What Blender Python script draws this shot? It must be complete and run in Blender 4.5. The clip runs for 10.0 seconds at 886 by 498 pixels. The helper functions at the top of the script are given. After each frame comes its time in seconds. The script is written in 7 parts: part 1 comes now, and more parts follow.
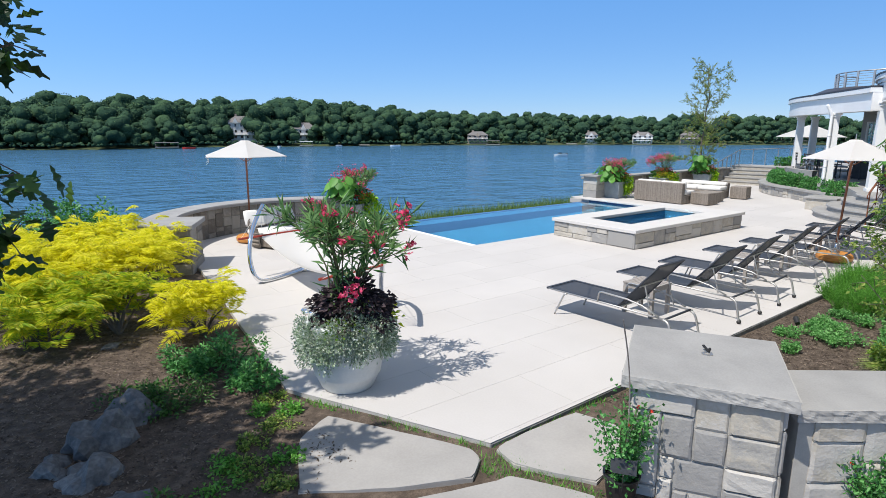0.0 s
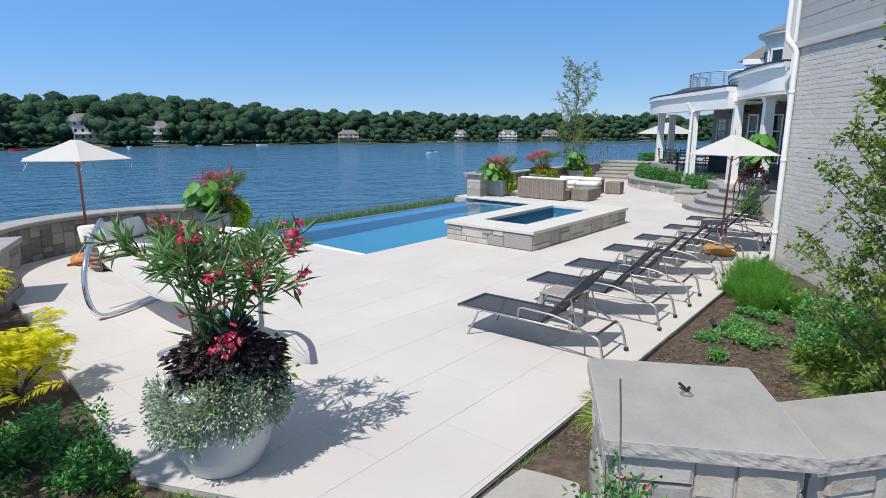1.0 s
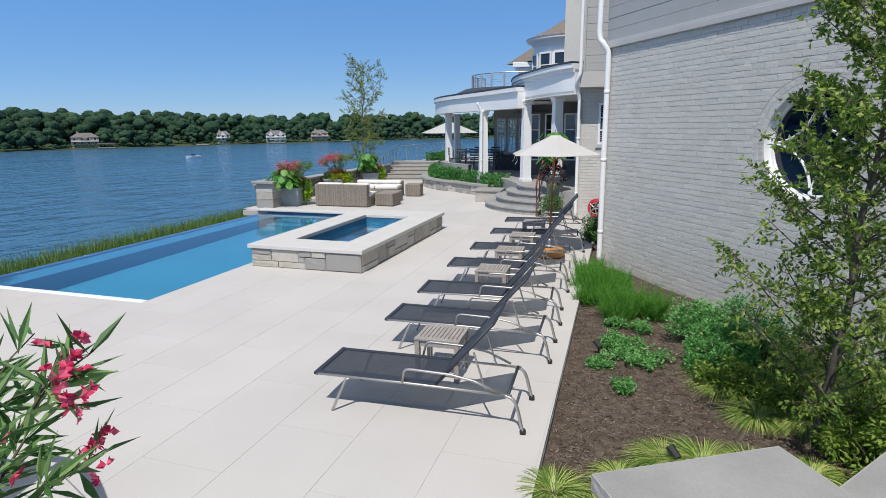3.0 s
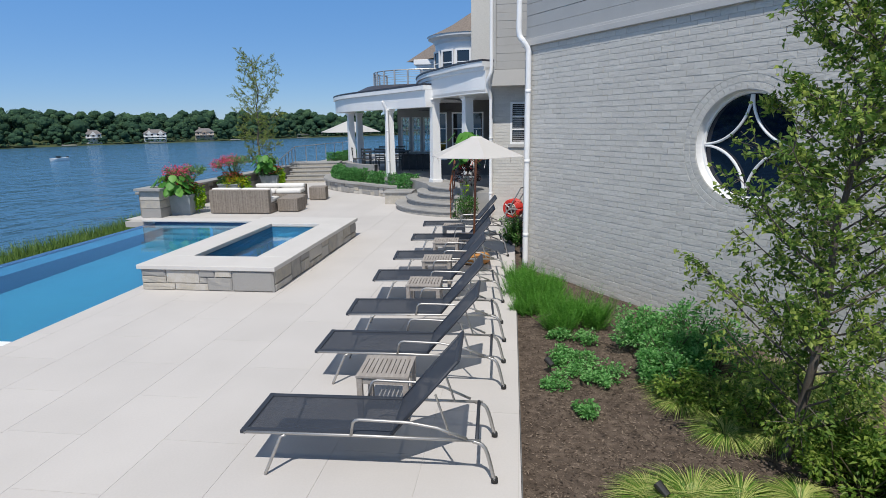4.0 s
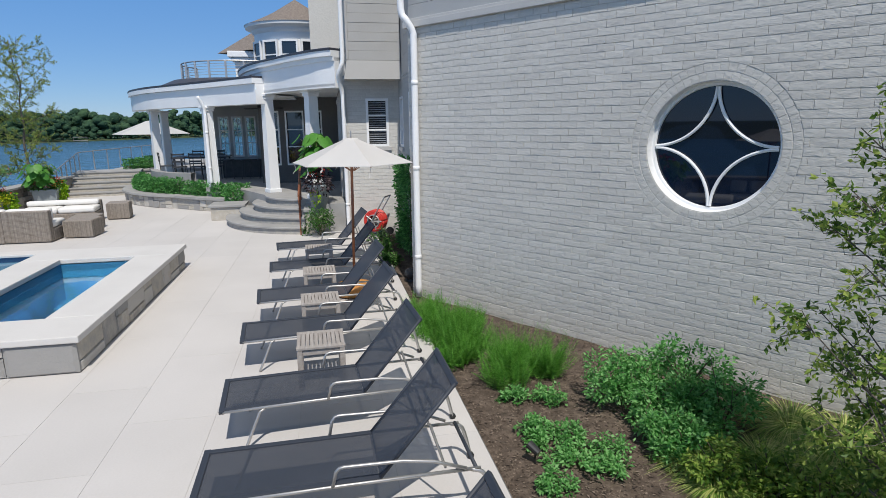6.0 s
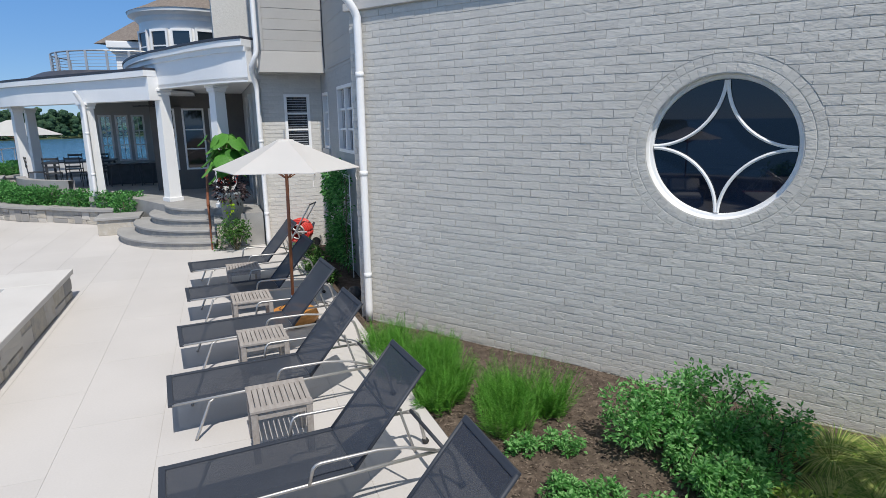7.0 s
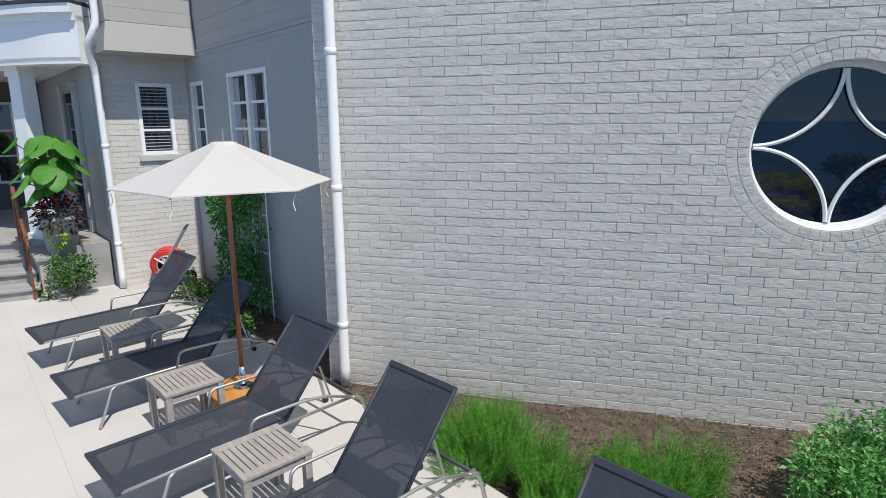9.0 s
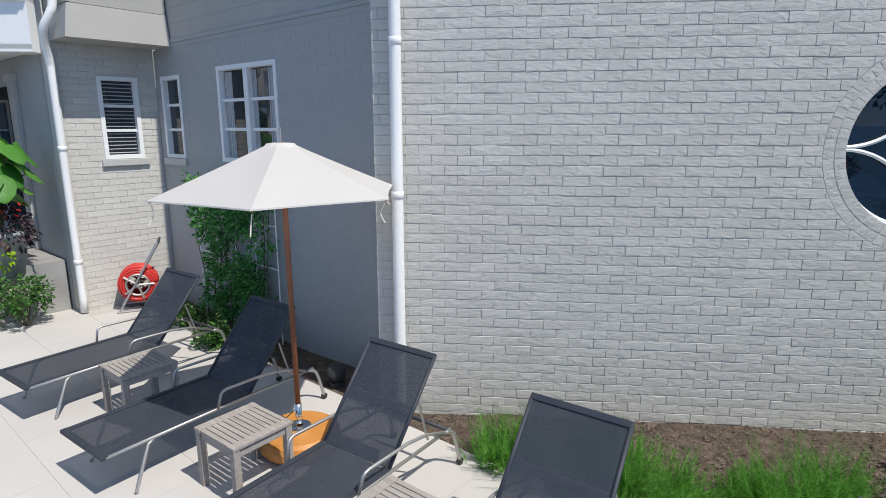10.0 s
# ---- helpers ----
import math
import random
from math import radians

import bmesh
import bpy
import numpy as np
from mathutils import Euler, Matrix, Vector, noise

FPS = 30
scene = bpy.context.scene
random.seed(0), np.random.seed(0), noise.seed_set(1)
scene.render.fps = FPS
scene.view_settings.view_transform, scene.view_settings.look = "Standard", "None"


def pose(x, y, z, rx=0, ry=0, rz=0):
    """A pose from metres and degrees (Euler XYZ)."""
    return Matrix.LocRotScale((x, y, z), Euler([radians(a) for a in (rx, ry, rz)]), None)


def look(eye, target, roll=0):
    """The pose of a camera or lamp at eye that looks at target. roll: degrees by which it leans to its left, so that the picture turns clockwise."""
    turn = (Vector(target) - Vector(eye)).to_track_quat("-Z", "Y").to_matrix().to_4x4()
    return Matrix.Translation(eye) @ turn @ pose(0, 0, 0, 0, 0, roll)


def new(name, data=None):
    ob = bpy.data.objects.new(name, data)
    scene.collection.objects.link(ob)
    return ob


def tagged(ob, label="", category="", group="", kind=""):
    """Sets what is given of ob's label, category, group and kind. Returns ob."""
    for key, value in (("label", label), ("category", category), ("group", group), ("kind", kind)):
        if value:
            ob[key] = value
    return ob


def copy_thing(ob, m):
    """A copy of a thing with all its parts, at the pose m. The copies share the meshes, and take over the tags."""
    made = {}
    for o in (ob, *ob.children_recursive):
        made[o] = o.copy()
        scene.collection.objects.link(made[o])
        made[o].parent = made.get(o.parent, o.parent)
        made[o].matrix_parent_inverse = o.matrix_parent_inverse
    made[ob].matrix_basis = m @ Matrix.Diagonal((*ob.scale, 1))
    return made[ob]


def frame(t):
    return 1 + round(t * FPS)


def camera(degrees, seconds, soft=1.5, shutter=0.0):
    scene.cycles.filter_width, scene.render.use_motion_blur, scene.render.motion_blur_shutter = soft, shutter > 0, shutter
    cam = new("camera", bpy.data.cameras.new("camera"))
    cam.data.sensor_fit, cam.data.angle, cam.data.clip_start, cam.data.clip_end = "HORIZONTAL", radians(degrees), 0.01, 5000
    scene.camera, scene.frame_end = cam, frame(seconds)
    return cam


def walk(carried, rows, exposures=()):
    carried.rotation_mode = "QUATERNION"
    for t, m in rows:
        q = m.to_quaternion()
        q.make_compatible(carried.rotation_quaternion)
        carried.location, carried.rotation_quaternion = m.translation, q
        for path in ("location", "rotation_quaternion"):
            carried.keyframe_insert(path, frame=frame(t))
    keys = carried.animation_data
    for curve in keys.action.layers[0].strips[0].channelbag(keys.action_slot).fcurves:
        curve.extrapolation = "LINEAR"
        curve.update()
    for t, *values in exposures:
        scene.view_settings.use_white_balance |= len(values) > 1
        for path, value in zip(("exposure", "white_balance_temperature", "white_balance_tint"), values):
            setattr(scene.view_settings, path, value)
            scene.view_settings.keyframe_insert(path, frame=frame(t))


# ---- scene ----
cam = camera(74.9, 10.0, soft=0.8)
PATH = [
    (0, (-0.816, -0.26, 2.511), (0.383, 1.288, 2.104), 0.2),
    (0.5, (-0.53, 0.273, 2.475), (0.843, 1.669, 2.069), 0.0),
    (1, (-0.25, 0.804, 2.474), (1.255, 2.055, 2.063), 0.1),
    (1.5, (0.053, 1.252, 2.473), (1.665, 2.363, 2.064), -0.1),
    (2, (0.29, 1.697, 2.516), (2.007, 2.634, 2.101), -0.1),
    (2.5, (0.545, 2.087, 2.5), (2.346, 2.852, 2.087), -0.3),
    (4, (1.4, 2.995, 2.588), (3.338, 3.248, 2.161), -0.8),
    (4.5, (1.842, 3.271, 2.589), (3.792, 3.37, 2.159), -0.8),
    (5, (2.377, 3.56, 2.575), (4.33, 3.509, 2.145), -0.7),
    (6.5, (4.015, 4.31, 2.549), (5.894, 3.777, 2.117), -0.7),
    (7, (4.641, 4.534, 2.545), (6.465, 3.838, 2.11), -0.7),
    (7.5, (5.26, 4.768, 2.509), (7.012, 3.906, 2.08), -0.6),
    (8, (5.917, 5.049, 2.494), (7.583, 4.03, 2.064), -0.6),
    (8.5, (6.513, 5.302, 2.493), (8.096, 4.158, 2.061), -0.5),
    (9, (7.188, 5.573, 2.488), (8.67, 4.301, 2.058), -0.4),
    (9.5, (7.83, 5.842, 2.475), (9.214, 4.463, 2.048), -0.2),
    (10, (8.506, 6.181, 2.463), (9.782, 4.699, 2.042), -0.1),
]
walk(cam, [(t, look(eye, target, roll)) for t, eye, target, roll in PATH], exposures=((0.0, 0.20), (1.0, 0.06), (2.0, 0.0), (4.0, -0.15), (6.5, -0.10), (8.5, 0.03), (10.0, 0.04)))

# ---- world, sun ----
SUN = Vector((-0.53, -0.012, 0.848)).normalized()
world = bpy.data.worlds.new("world")
scene.world = world
world.use_nodes = True
wn = world.node_tree
sky = wn.nodes.new("ShaderNodeTexSky")
sky.sky_type, sky.sun_disc = "NISHITA", False
sky.sun_elevation, sky.sun_rotation = math.asin(SUN.z), math.atan2(SUN.x, SUN.y)
sky.air_density, sky.dust_density, sky.ozone_density = 0.8, 0.0, 1.5
tint = wn.nodes.new("ShaderNodeVectorMath")
tint.operation = "MULTIPLY"
tint.inputs[1].default_value = (0.88, 1.0, 1.12)
wn.links.new(sky.outputs[0], tint.inputs[0]), wn.links.new(tint.outputs[0], wn.nodes["Background"].inputs[0])
wn.nodes["Background"].inputs[1].default_value = 0.05
# thin summer haze evens out the blue from horizon to zenith and is paler towards the sun
tcw, sep, haze, bg2, addw = wn.nodes.new("ShaderNodeTexCoord"), wn.nodes.new("ShaderNodeSeparateXYZ"), wn.nodes.new("ShaderNodeValToRGB"), wn.nodes.new("ShaderNodeBackground"), wn.nodes.new("ShaderNodeAddShader")
wn.links.new(tcw.outputs["Generated"], sep.inputs[0]), wn.links.new(sep.outputs["Z"], haze.inputs[0]), wn.links.new(haze.outputs[0], bg2.inputs[0])
he = haze.color_ramp.elements
he[0].position, he[1].position = 0.0, 1.0
he[0].color, he[1].color = (0.060, 0.185, 0.44, 1), (0.25, 0.255, 0.265, 1)
e_ = he.new(0.22)
e_.color = (0.060, 0.226, 0.55, 1)
e_ = he.new(0.62)
e_.color = (0.20, 0.240, 0.30, 1)
side = wn.nodes.new("ShaderNodeMath")
side.operation = "MULTIPLY_ADD"
side.inputs[1].default_value, side.inputs[2].default_value = -0.34, 1.12
wn.links.new(sep.outputs["X"], side.inputs[0]), wn.links.new(side.outputs[0], bg2.inputs[1])
wn.links.new(wn.nodes["Background"].outputs[0], addw.inputs[0]), wn.links.new(bg2.outputs[0], addw.inputs[1]), wn.links.new(addw.outputs[0], wn.nodes["World Output"].inputs[0])
sun = new("sun", bpy.data.lights.new("sun", "SUN"))
sun.data.energy, sun.data.angle, sun.data.color = 4.45, radians(0.55), (1.0, 0.955, 0.89)
sun.matrix_world = look(SUN * 60, (0, 0, 0))


# ---- materials ----
def material(name, stops, rough=0.7, scale=6.0, fine=60.0, bump=0.15, metal=0.0, island=0.0, objrand=0.0, spec=0.5, stretch=(1, 1, 1), alpha=1.0, translucent=0.0, coat=0.0, dist=0.004):
    """Colour from noise at two scales between the stops (low, high), plus fine relief."""
    m = bpy.data.materials.new(name)
    m.use_nodes = True
    n, l = m.node_tree.nodes, m.node_tree.links
    b = n["Principled BSDF"]
    tc, mp = n.new("ShaderNodeTexCoord"), n.new("ShaderNodeMapping")
    mp.inputs["Scale"].default_value = stretch
    l.new(tc.outputs["Object"], mp.inputs["Vector"])
    big, small = n.new("ShaderNodeTexNoise"), n.new("ShaderNodeTexNoise")
    big.inputs["Scale"].default_value, small.inputs["Scale"].default_value = scale, fine
    big.inputs["Detail"].default_value, small.inputs["Detail"].default_value = 5, 4
    l.new(mp.outputs[0], big.inputs["Vector"]), l.new(mp.outputs[0], small.inputs["Vector"])
    mix = n.new("ShaderNodeMath")
    mix.operation = "MULTIPLY_ADD"
    mix.inputs[1].default_value = 0.35
    l.new(small.outputs["Fac"], mix.inputs[0])
    half = n.new("ShaderNodeMath")
    half.operation = "MULTIPLY"
    half.inputs[1].default_value = 0.65
    l.new(big.outputs["Fac"], half.inputs[0]), l.new(half.outputs[0], mix.inputs[2])
    fac = mix.outputs[0]
    if island or objrand:
        rnd = n.new("ShaderNodeNewGeometry") if island else n.new("ShaderNodeObjectInfo")
        amount = island or objrand
        add = n.new("ShaderNodeMath")
        add.operation = "MULTIPLY_ADD"
        add.inputs[1].default_value = amount
        l.new(rnd.outputs["Random Per Island" if island else "Random"], add.inputs[0])
        sub = n.new("ShaderNodeMath")
        sub.operation = "SUBTRACT"
        sub.inputs[1].default_value = amount / 2
        l.new(fac, sub.inputs[0]), l.new(sub.outputs[0], add.inputs[2])
        fac = add.outputs[0]
    ramp = n.new("ShaderNodeValToRGB")
    el = ramp.color_ramp.elements
    el[0].position, el[1].position = 0.28, 0.72
    el[0].color, el[1].color = (*stops[0], 1), (*stops[-1], 1)
    for i, c in enumerate(stops[1:-1]):
        e = el.new(0.28 + 0.44 * (i + 1) / (len(stops) - 1))
        e.color = (*c, 1)
    l.new(fac, ramp.inputs[0]), l.new(ramp.outputs[0], b.inputs["Base Color"])
    b.inputs["Roughness"].default_value, b.inputs["Metallic"].default_value = rough, metal
    b.inputs["Specular IOR Level"].default_value, b.inputs["Coat Weight"].default_value = spec, coat
    if bump:
        bp = n.new("ShaderNodeBump")
        bp.inputs["Strength"].default_value, bp.inputs["Distance"].default_value = bump, dist
        l.new(mix.outputs[0], bp.inputs["Height"]), l.new(bp.outputs[0], b.inputs["Normal"])
    out = n["Material Output"]
    if translucent:
        tr, ms = n.new("ShaderNodeBsdfTranslucent"), n.new("ShaderNodeMixShader")
        ms.inputs[0].default_value = translucent
        l.new(ramp.outputs[0], tr.inputs[0]), l.new(b.outputs[0], ms.inputs[1]), l.new(tr.outputs[0], ms.inputs[2]), l.new(ms.outputs[0], out.inputs[0])
    if alpha < 1:
        tr, ms = n.new("ShaderNodeBsdfTransparent"), n.new("ShaderNodeMixShader")
        ms.inputs[0].default_value = alpha
        l.new(tr.outputs[0], ms.inputs[1]), l.new(b.outputs[0], ms.inputs[2]), l.new(ms.outputs[0], out.inputs[0])
    return m


def leafmat(name, stops, rough=0.5, trans=0.3, spec=0.4):
    return material(name, stops, rough=rough, scale=3, fine=40, bump=0.0, island=0.75, translucent=trans, spec=spec)


def water_material(name, deep, wave, strength, rough, stretch=(1, 1, 1), dist=0.1, transmission=0.0):
    m = bpy.data.materials.new(name)
    m.use_nodes = True
    n, l = m.node_tree.nodes, m.node_tree.links
    b = n["Principled BSDF"]
    b.inputs["Base Color"].default_value = (*deep, 1)
    b.inputs["Roughness"].default_value, b.inputs["IOR"].default_value = rough, 1.33
    b.inputs["Transmission Weight"].default_value = transmission
    tc, mp, a, c = n.new("ShaderNodeTexCoord"), n.new("ShaderNodeMapping"), n.new("ShaderNodeTexNoise"), n.new("ShaderNodeTexNoise")
    mp.inputs["Scale"].default_value = stretch
    a.inputs["Scale"].default_value, c.inputs["Scale"].default_value = wave, wave * 0.13
    a.inputs["Detail"].default_value = 4
    add, bp = n.new("ShaderNodeMath"), n.new("ShaderNodeBump")
    bp.inputs["Strength"].default_value, bp.inputs["Distance"].default_value = strength, dist
    l.new(tc.outputs["Object"], mp.inputs[0]), l.new(mp.outputs[0], a.inputs["Vector"]), l.new(mp.outputs[0], c.inputs["Vector"])
    l.new(a.outputs["Fac"], add.inputs[0]), l.new(c.outputs["Fac"], add.inputs[1])
    l.new(add.outputs[0], bp.inputs["Height"]), l.new(bp.outputs[0], b.inputs["Normal"])
    return m


def clear_glass(name):
    """A thin pane: mostly clear, with a sharp reflection that grows at a slant."""
    m = bpy.data.materials.new(name)
    m.use_nodes = True
    n, l = m.node_tree.nodes, m.node_tree.links
    tr, gl, ms, fr = n.new("ShaderNodeBsdfTransparent"), n.new("ShaderNodeBsdfGlossy"), n.new("ShaderNodeMixShader"), n.new("ShaderNodeFresnel")
    tr.inputs[0].default_value, gl.inputs["Roughness"].default_value, fr.inputs[0].default_value = (0.80, 0.88, 0.88, 1), 0.01, 1.9
    l.new(fr.outputs[0], ms.inputs[0]), l.new(tr.outputs[0], ms.inputs[1]), l.new(gl.outputs[0], ms.inputs[2]), l.new(ms.outputs[0], n["Material Output"].inputs[0])
    return m


M = {}
M["slab"] = material("limestone_paving", [(0.478, 0.455, 0.432), (0.548, 0.522, 0.497)], 0.75, 0.9, 55, 0.08, objrand=0.14, dist=0.002)
M["joint"] = material("paving_joint", [(0.40, 0.38, 0.35), (0.46, 0.44, 0.41)], 0.9, 1.2, 80, 0.2)
M["coping"] = material("coping_stone", [(0.535, 0.512, 0.482), (0.60, 0.578, 0.547)], 0.7, 2, 70, 0.12, dist=0.002)
M["stone"] = material("ashlar_stone", [(0.29, 0.28, 0.265), (0.36, 0.34, 0.305), (0.42, 0.38, 0.315), (0.47, 0.445, 0.405)], 0.85, 7, 42, 1.0, objrand=0.9, dist=0.012)
M["stonestuff"] = material("ashlar_stone_rest", [(0.29, 0.28, 0.265), (0.36, 0.34, 0.305), (0.42, 0.38, 0.315), (0.47, 0.445, 0.405)], 0.85, 7, 42, 1.0, island=0.8, dist=0.012)
M["stonebrown"] = material("brown_ashlar_stone", [(0.16, 0.14, 0.115), (0.22, 0.195, 0.16), (0.28, 0.25, 0.205), (0.33, 0.30, 0.255)], 0.85, 7, 42, 0.8, objrand=0.7, dist=0.010)
M["mortarbrown"] = material("brown_stone_mortar", [(0.18, 0.165, 0.14), (0.26, 0.24, 0.205)], 0.95, 8, 90, 0.4)
M["mortar"] = material("stone_mortar", [(0.34, 0.32, 0.29), (0.46, 0.44, 0.40)], 0.95, 8, 90, 0.4)
M["capstone"] = material("bluestone_cap", [(0.25, 0.245, 0.235), (0.36, 0.35, 0.335)], 0.75, 3, 70, 0.3, dist=0.004)
M["rockface"] = material("rock_faced_edge", [(0.32, 0.31, 0.29), (0.41, 0.395, 0.37)], 0.9, 9, 60, 0.4, dist=0.008)
M["flag"] = material("flagstone", [(0.31, 0.295, 0.275), (0.41, 0.39, 0.365)], 0.75, 2.2, 55, 0.25, objrand=0.3)
M["brick"] = material("painted_brick", [(0.50, 0.483, 0.446), (0.582, 0.565, 0.522)], 0.8, 24, 60, 0.95, objrand=0.3, dist=0.0085, stretch=(0.75, 1, 1.3))
M["brickstuff"] = material("painted_brick_rest", [(0.50, 0.483, 0.446), (0.582, 0.565, 0.522)], 0.8, 24, 60, 0.95, island=0.3, dist=0.0085, stretch=(0.75, 1, 1.3))
M["brickjoint"] = material("painted_mortar", [(0.475, 0.46, 0.425), (0.545, 0.53, 0.49)], 0.75, 14, 60, 0.4)
# Darker grey: stands in for shade on side and porch walls, paint on siding.
M["render"] = material("dark_grey_paint_and_shade", [(0.34, 0.345, 0.345), (0.39, 0.395, 0.39)], 0.7, 2.5, 60, 0.15)
# Brick paint darkened to put the side wall's shade into the colour.
M["renderbrick"] = material("shade_toned_brick", [(0.34, 0.345, 0.345), (0.39, 0.395, 0.39)], 0.65, 15, 70, 0.3, island=0.1, dist=0.004)
M["siding"] = material("painted_siding", [(0.355, 0.345, 0.325), (0.405, 0.395, 0.375)], 0.55, 2, 50, 0.06)
M["trimgrey"] = material("painted_trim", [(0.44, 0.43, 0.41), (0.50, 0.49, 0.47)], 0.5, 2, 50, 0.05)
M["white"] = material("white_paint", [(0.76, 0.76, 0.75), (0.83, 0.83, 0.82)], 0.42, 1.5, 40, 0.03)
M["roofdark"] = material("dark_metal_roof", [(0.03, 0.03, 0.04), (0.06, 0.06, 0.07)], 0.45, 4, 60, 0.1)
M["shingle"] = material("wood_shingles", [(0.16, 0.13, 0.11), (0.30, 0.26, 0.22)], 0.85, 12, 50, 0.6, island=0.6)
M["glassdark"] = material("window_glass", [(0.010, 0.014, 0.018), (0.016, 0.020, 0.026)], 0.03, 0.5, 2, 0.0, spec=0.8)
M["roundglass"] = material("reflective_window_glass", [(0.003, 0.008, 0.020), (0.005, 0.011, 0.026)], 0.02, 0.5, 2, 0.0)
M["roundglass"].node_tree.nodes["Principled BSDF"].inputs["IOR"].default_value = 1.52
M["blind"] = material("blind_slats", [(0.35, 0.35, 0.36), (0.45, 0.45, 0.46)], 0.5, 2, 20, 0)
M["soil"] = material("bark_mulch", [(0.040, 0.029, 0.021), (0.092, 0.067, 0.049), (0.19, 0.145, 0.11)], 0.95, 11, 90, 1.0, dist=0.03)
M["chip"] = material("bark_chips", [(0.050, 0.035, 0.025), (0.10, 0.073, 0.053), (0.20, 0.155, 0.118)], 0.9, 9, 70, 0.4, island=0.9)
M["bank"] = material("wooded_bank_ground", [(0.03, 0.05, 0.015), (0.07, 0.09, 0.03)], 0.95, 0.2, 3, 0.5)
M["lake"] = water_material("lake_water", (0.048, 0.138, 0.235), 0.26, 1.0, 0.14, (0.8, 1.2, 1), 1.6)
M["poolwater"] = water_material("pool_water", (0.80, 0.95, 1.0), 3.0, 0.10, 0.0, (1, 1, 1), 0.03, 1.0)
M["plaster"] = material("blue_pool_plaster", [(0.015, 0.150, 0.262), (0.022, 0.180, 0.302)], 0.6, 1.2, 30, 0.05)
M["spaplaster"] = material("dark_blue_pool_plaster", [(0.014, 0.11, 0.21), (0.025, 0.16, 0.29)], 0.5, 2, 30, 0.05)
M["tile"] = material("dark_waterline_tile", [(0.02, 0.05, 0.12), (0.05, 0.10, 0.20)], 0.2, 20, 60, 0.1)
M["sling"] = material("charcoal_mesh_sling", [(0.034, 0.041, 0.055), (0.054, 0.062, 0.079)], 0.6, 2, 500, 0.3, alpha=0.76, dist=0.001, spec=0.35)
M["hem"] = material("charcoal_webbing", [(0.023, 0.028, 0.039), (0.037, 0.043, 0.056)], 0.6, 4, 200, 0.2)
M["steel"] = material("brushed_aluminium", [(0.44, 0.425, 0.41), (0.54, 0.525, 0.50)], 0.48, 3, 120, 0.04, metal=0.85)
M["chrome"] = material("chrome_tube", [(0.75, 0.76, 0.78), (0.85, 0.86, 0.88)], 0.08, 3, 50, 0, metal=1.0)
M["black"] = material("black_plastic", [(0.012, 0.012, 0.013), (0.03, 0.03, 0.03)], 0.4, 6, 80, 0.05)
M["teak"] = material("weathered_teak", [(0.20, 0.17, 0.15), (0.29, 0.258, 0.232), (0.37, 0.34, 0.31)], 0.8, 5, 60, 0.3, island=0.5, stretch=(1, 6, 6), dist=0.002)
M["pole"] = material("varnished_pole", [(0.17, 0.055, 0.022), (0.28, 0.10, 0.04)], 0.4, 4, 40, 0.08, stretch=(8, 8, 1))
M["basewood"] = material("orange_stained_base", [(0.42, 0.17, 0.035), (0.58, 0.26, 0.06)], 0.5, 3, 30, 0.1, stretch=(1, 5, 1))
M["canvas"] = material("white_canvas", [(0.80, 0.785, 0.76), (0.85, 0.835, 0.81)], 0.85, 2, 300, 0.15, translucent=0.5, dist=0.001)
M["cushion"] = material("cream_cushion", [(0.68, 0.66, 0.62), (0.76, 0.74, 0.70)], 0.9, 3, 200, 0.15, dist=0.002)
M["wicker"] = material("woven_wicker", [(0.17, 0.14, 0.11), (0.24, 0.205, 0.17), (0.30, 0.26, 0.22)], 0.65, 20, 90, 0.9, island=0.35, dist=0.006)
M["potwhite"] = material("glazed_cream_pot", [(0.54, 0.56, 0.55), (0.66, 0.67, 0.65)], 0.5, 4, 40, 0.15)
M["lead"] = material("lead_grey_planter", [(0.20, 0.23, 0.24), (0.34, 0.37, 0.38)], 0.6, 4, 50, 0.2)
M["bark"] = material("tree_bark", [(0.07, 0.055, 0.045), (0.17, 0.145, 0.12)], 0.9, 12, 70, 0.8, stretch=(3, 3, 0.6), dist=0.01)
M["twig"] = material("green_twig", [(0.06, 0.06, 0.03), (0.13, 0.11, 0.06)], 0.8, 8, 40, 0.2)
M["rock"] = material("grey_boulder", [(0.05, 0.052, 0.055), (0.13, 0.13, 0.13), (0.26, 0.26, 0.255)], 0.9, 4, 34, 0.9, dist=0.02)
M["red"] = material("red_hose", [(0.50, 0.025, 0.02), (0.62, 0.05, 0.035)], 0.4, 5, 60, 0.1)
M["rust"] = material("rusty_iron_rail", [(0.14, 0.045, 0.02), (0.26, 0.09, 0.04)], 0.6, 12, 60, 0.3)
M["redwood"] = material("red_stained_bar", [(0.30, 0.03, 0.015), (0.42, 0.06, 0.03)], 0.45, 5, 40, 0.1)
M["iron"] = material("dark_iron", [(0.03, 0.032, 0.035), (0.07, 0.072, 0.075)], 0.5, 6, 60, 0.1, metal=0.3)
# Wall tone darkened to stand in for shade under the porch roof.
M["porchshade"] = material("porch_shade_grey", [(0.10, 0.095, 0.09), (0.14, 0.132, 0.122)], 0.8, 2, 20, 0.05)
M["housewhite"] = material("far_house_wall", [(0.55, 0.54, 0.52), (0.68, 0.67, 0.65)], 0.7, 0.5, 6, 0.1)
M["housetan"] = material("far_house_tan_wall", [(0.30, 0.24, 0.19), (0.38, 0.31, 0.25)], 0.7, 0.5, 6, 0.1)
M["houseroof"] = material("far_house_roof", [(0.12, 0.11, 0.11), (0.20, 0.19, 0.18)], 0.8, 0.8, 6, 0.3)
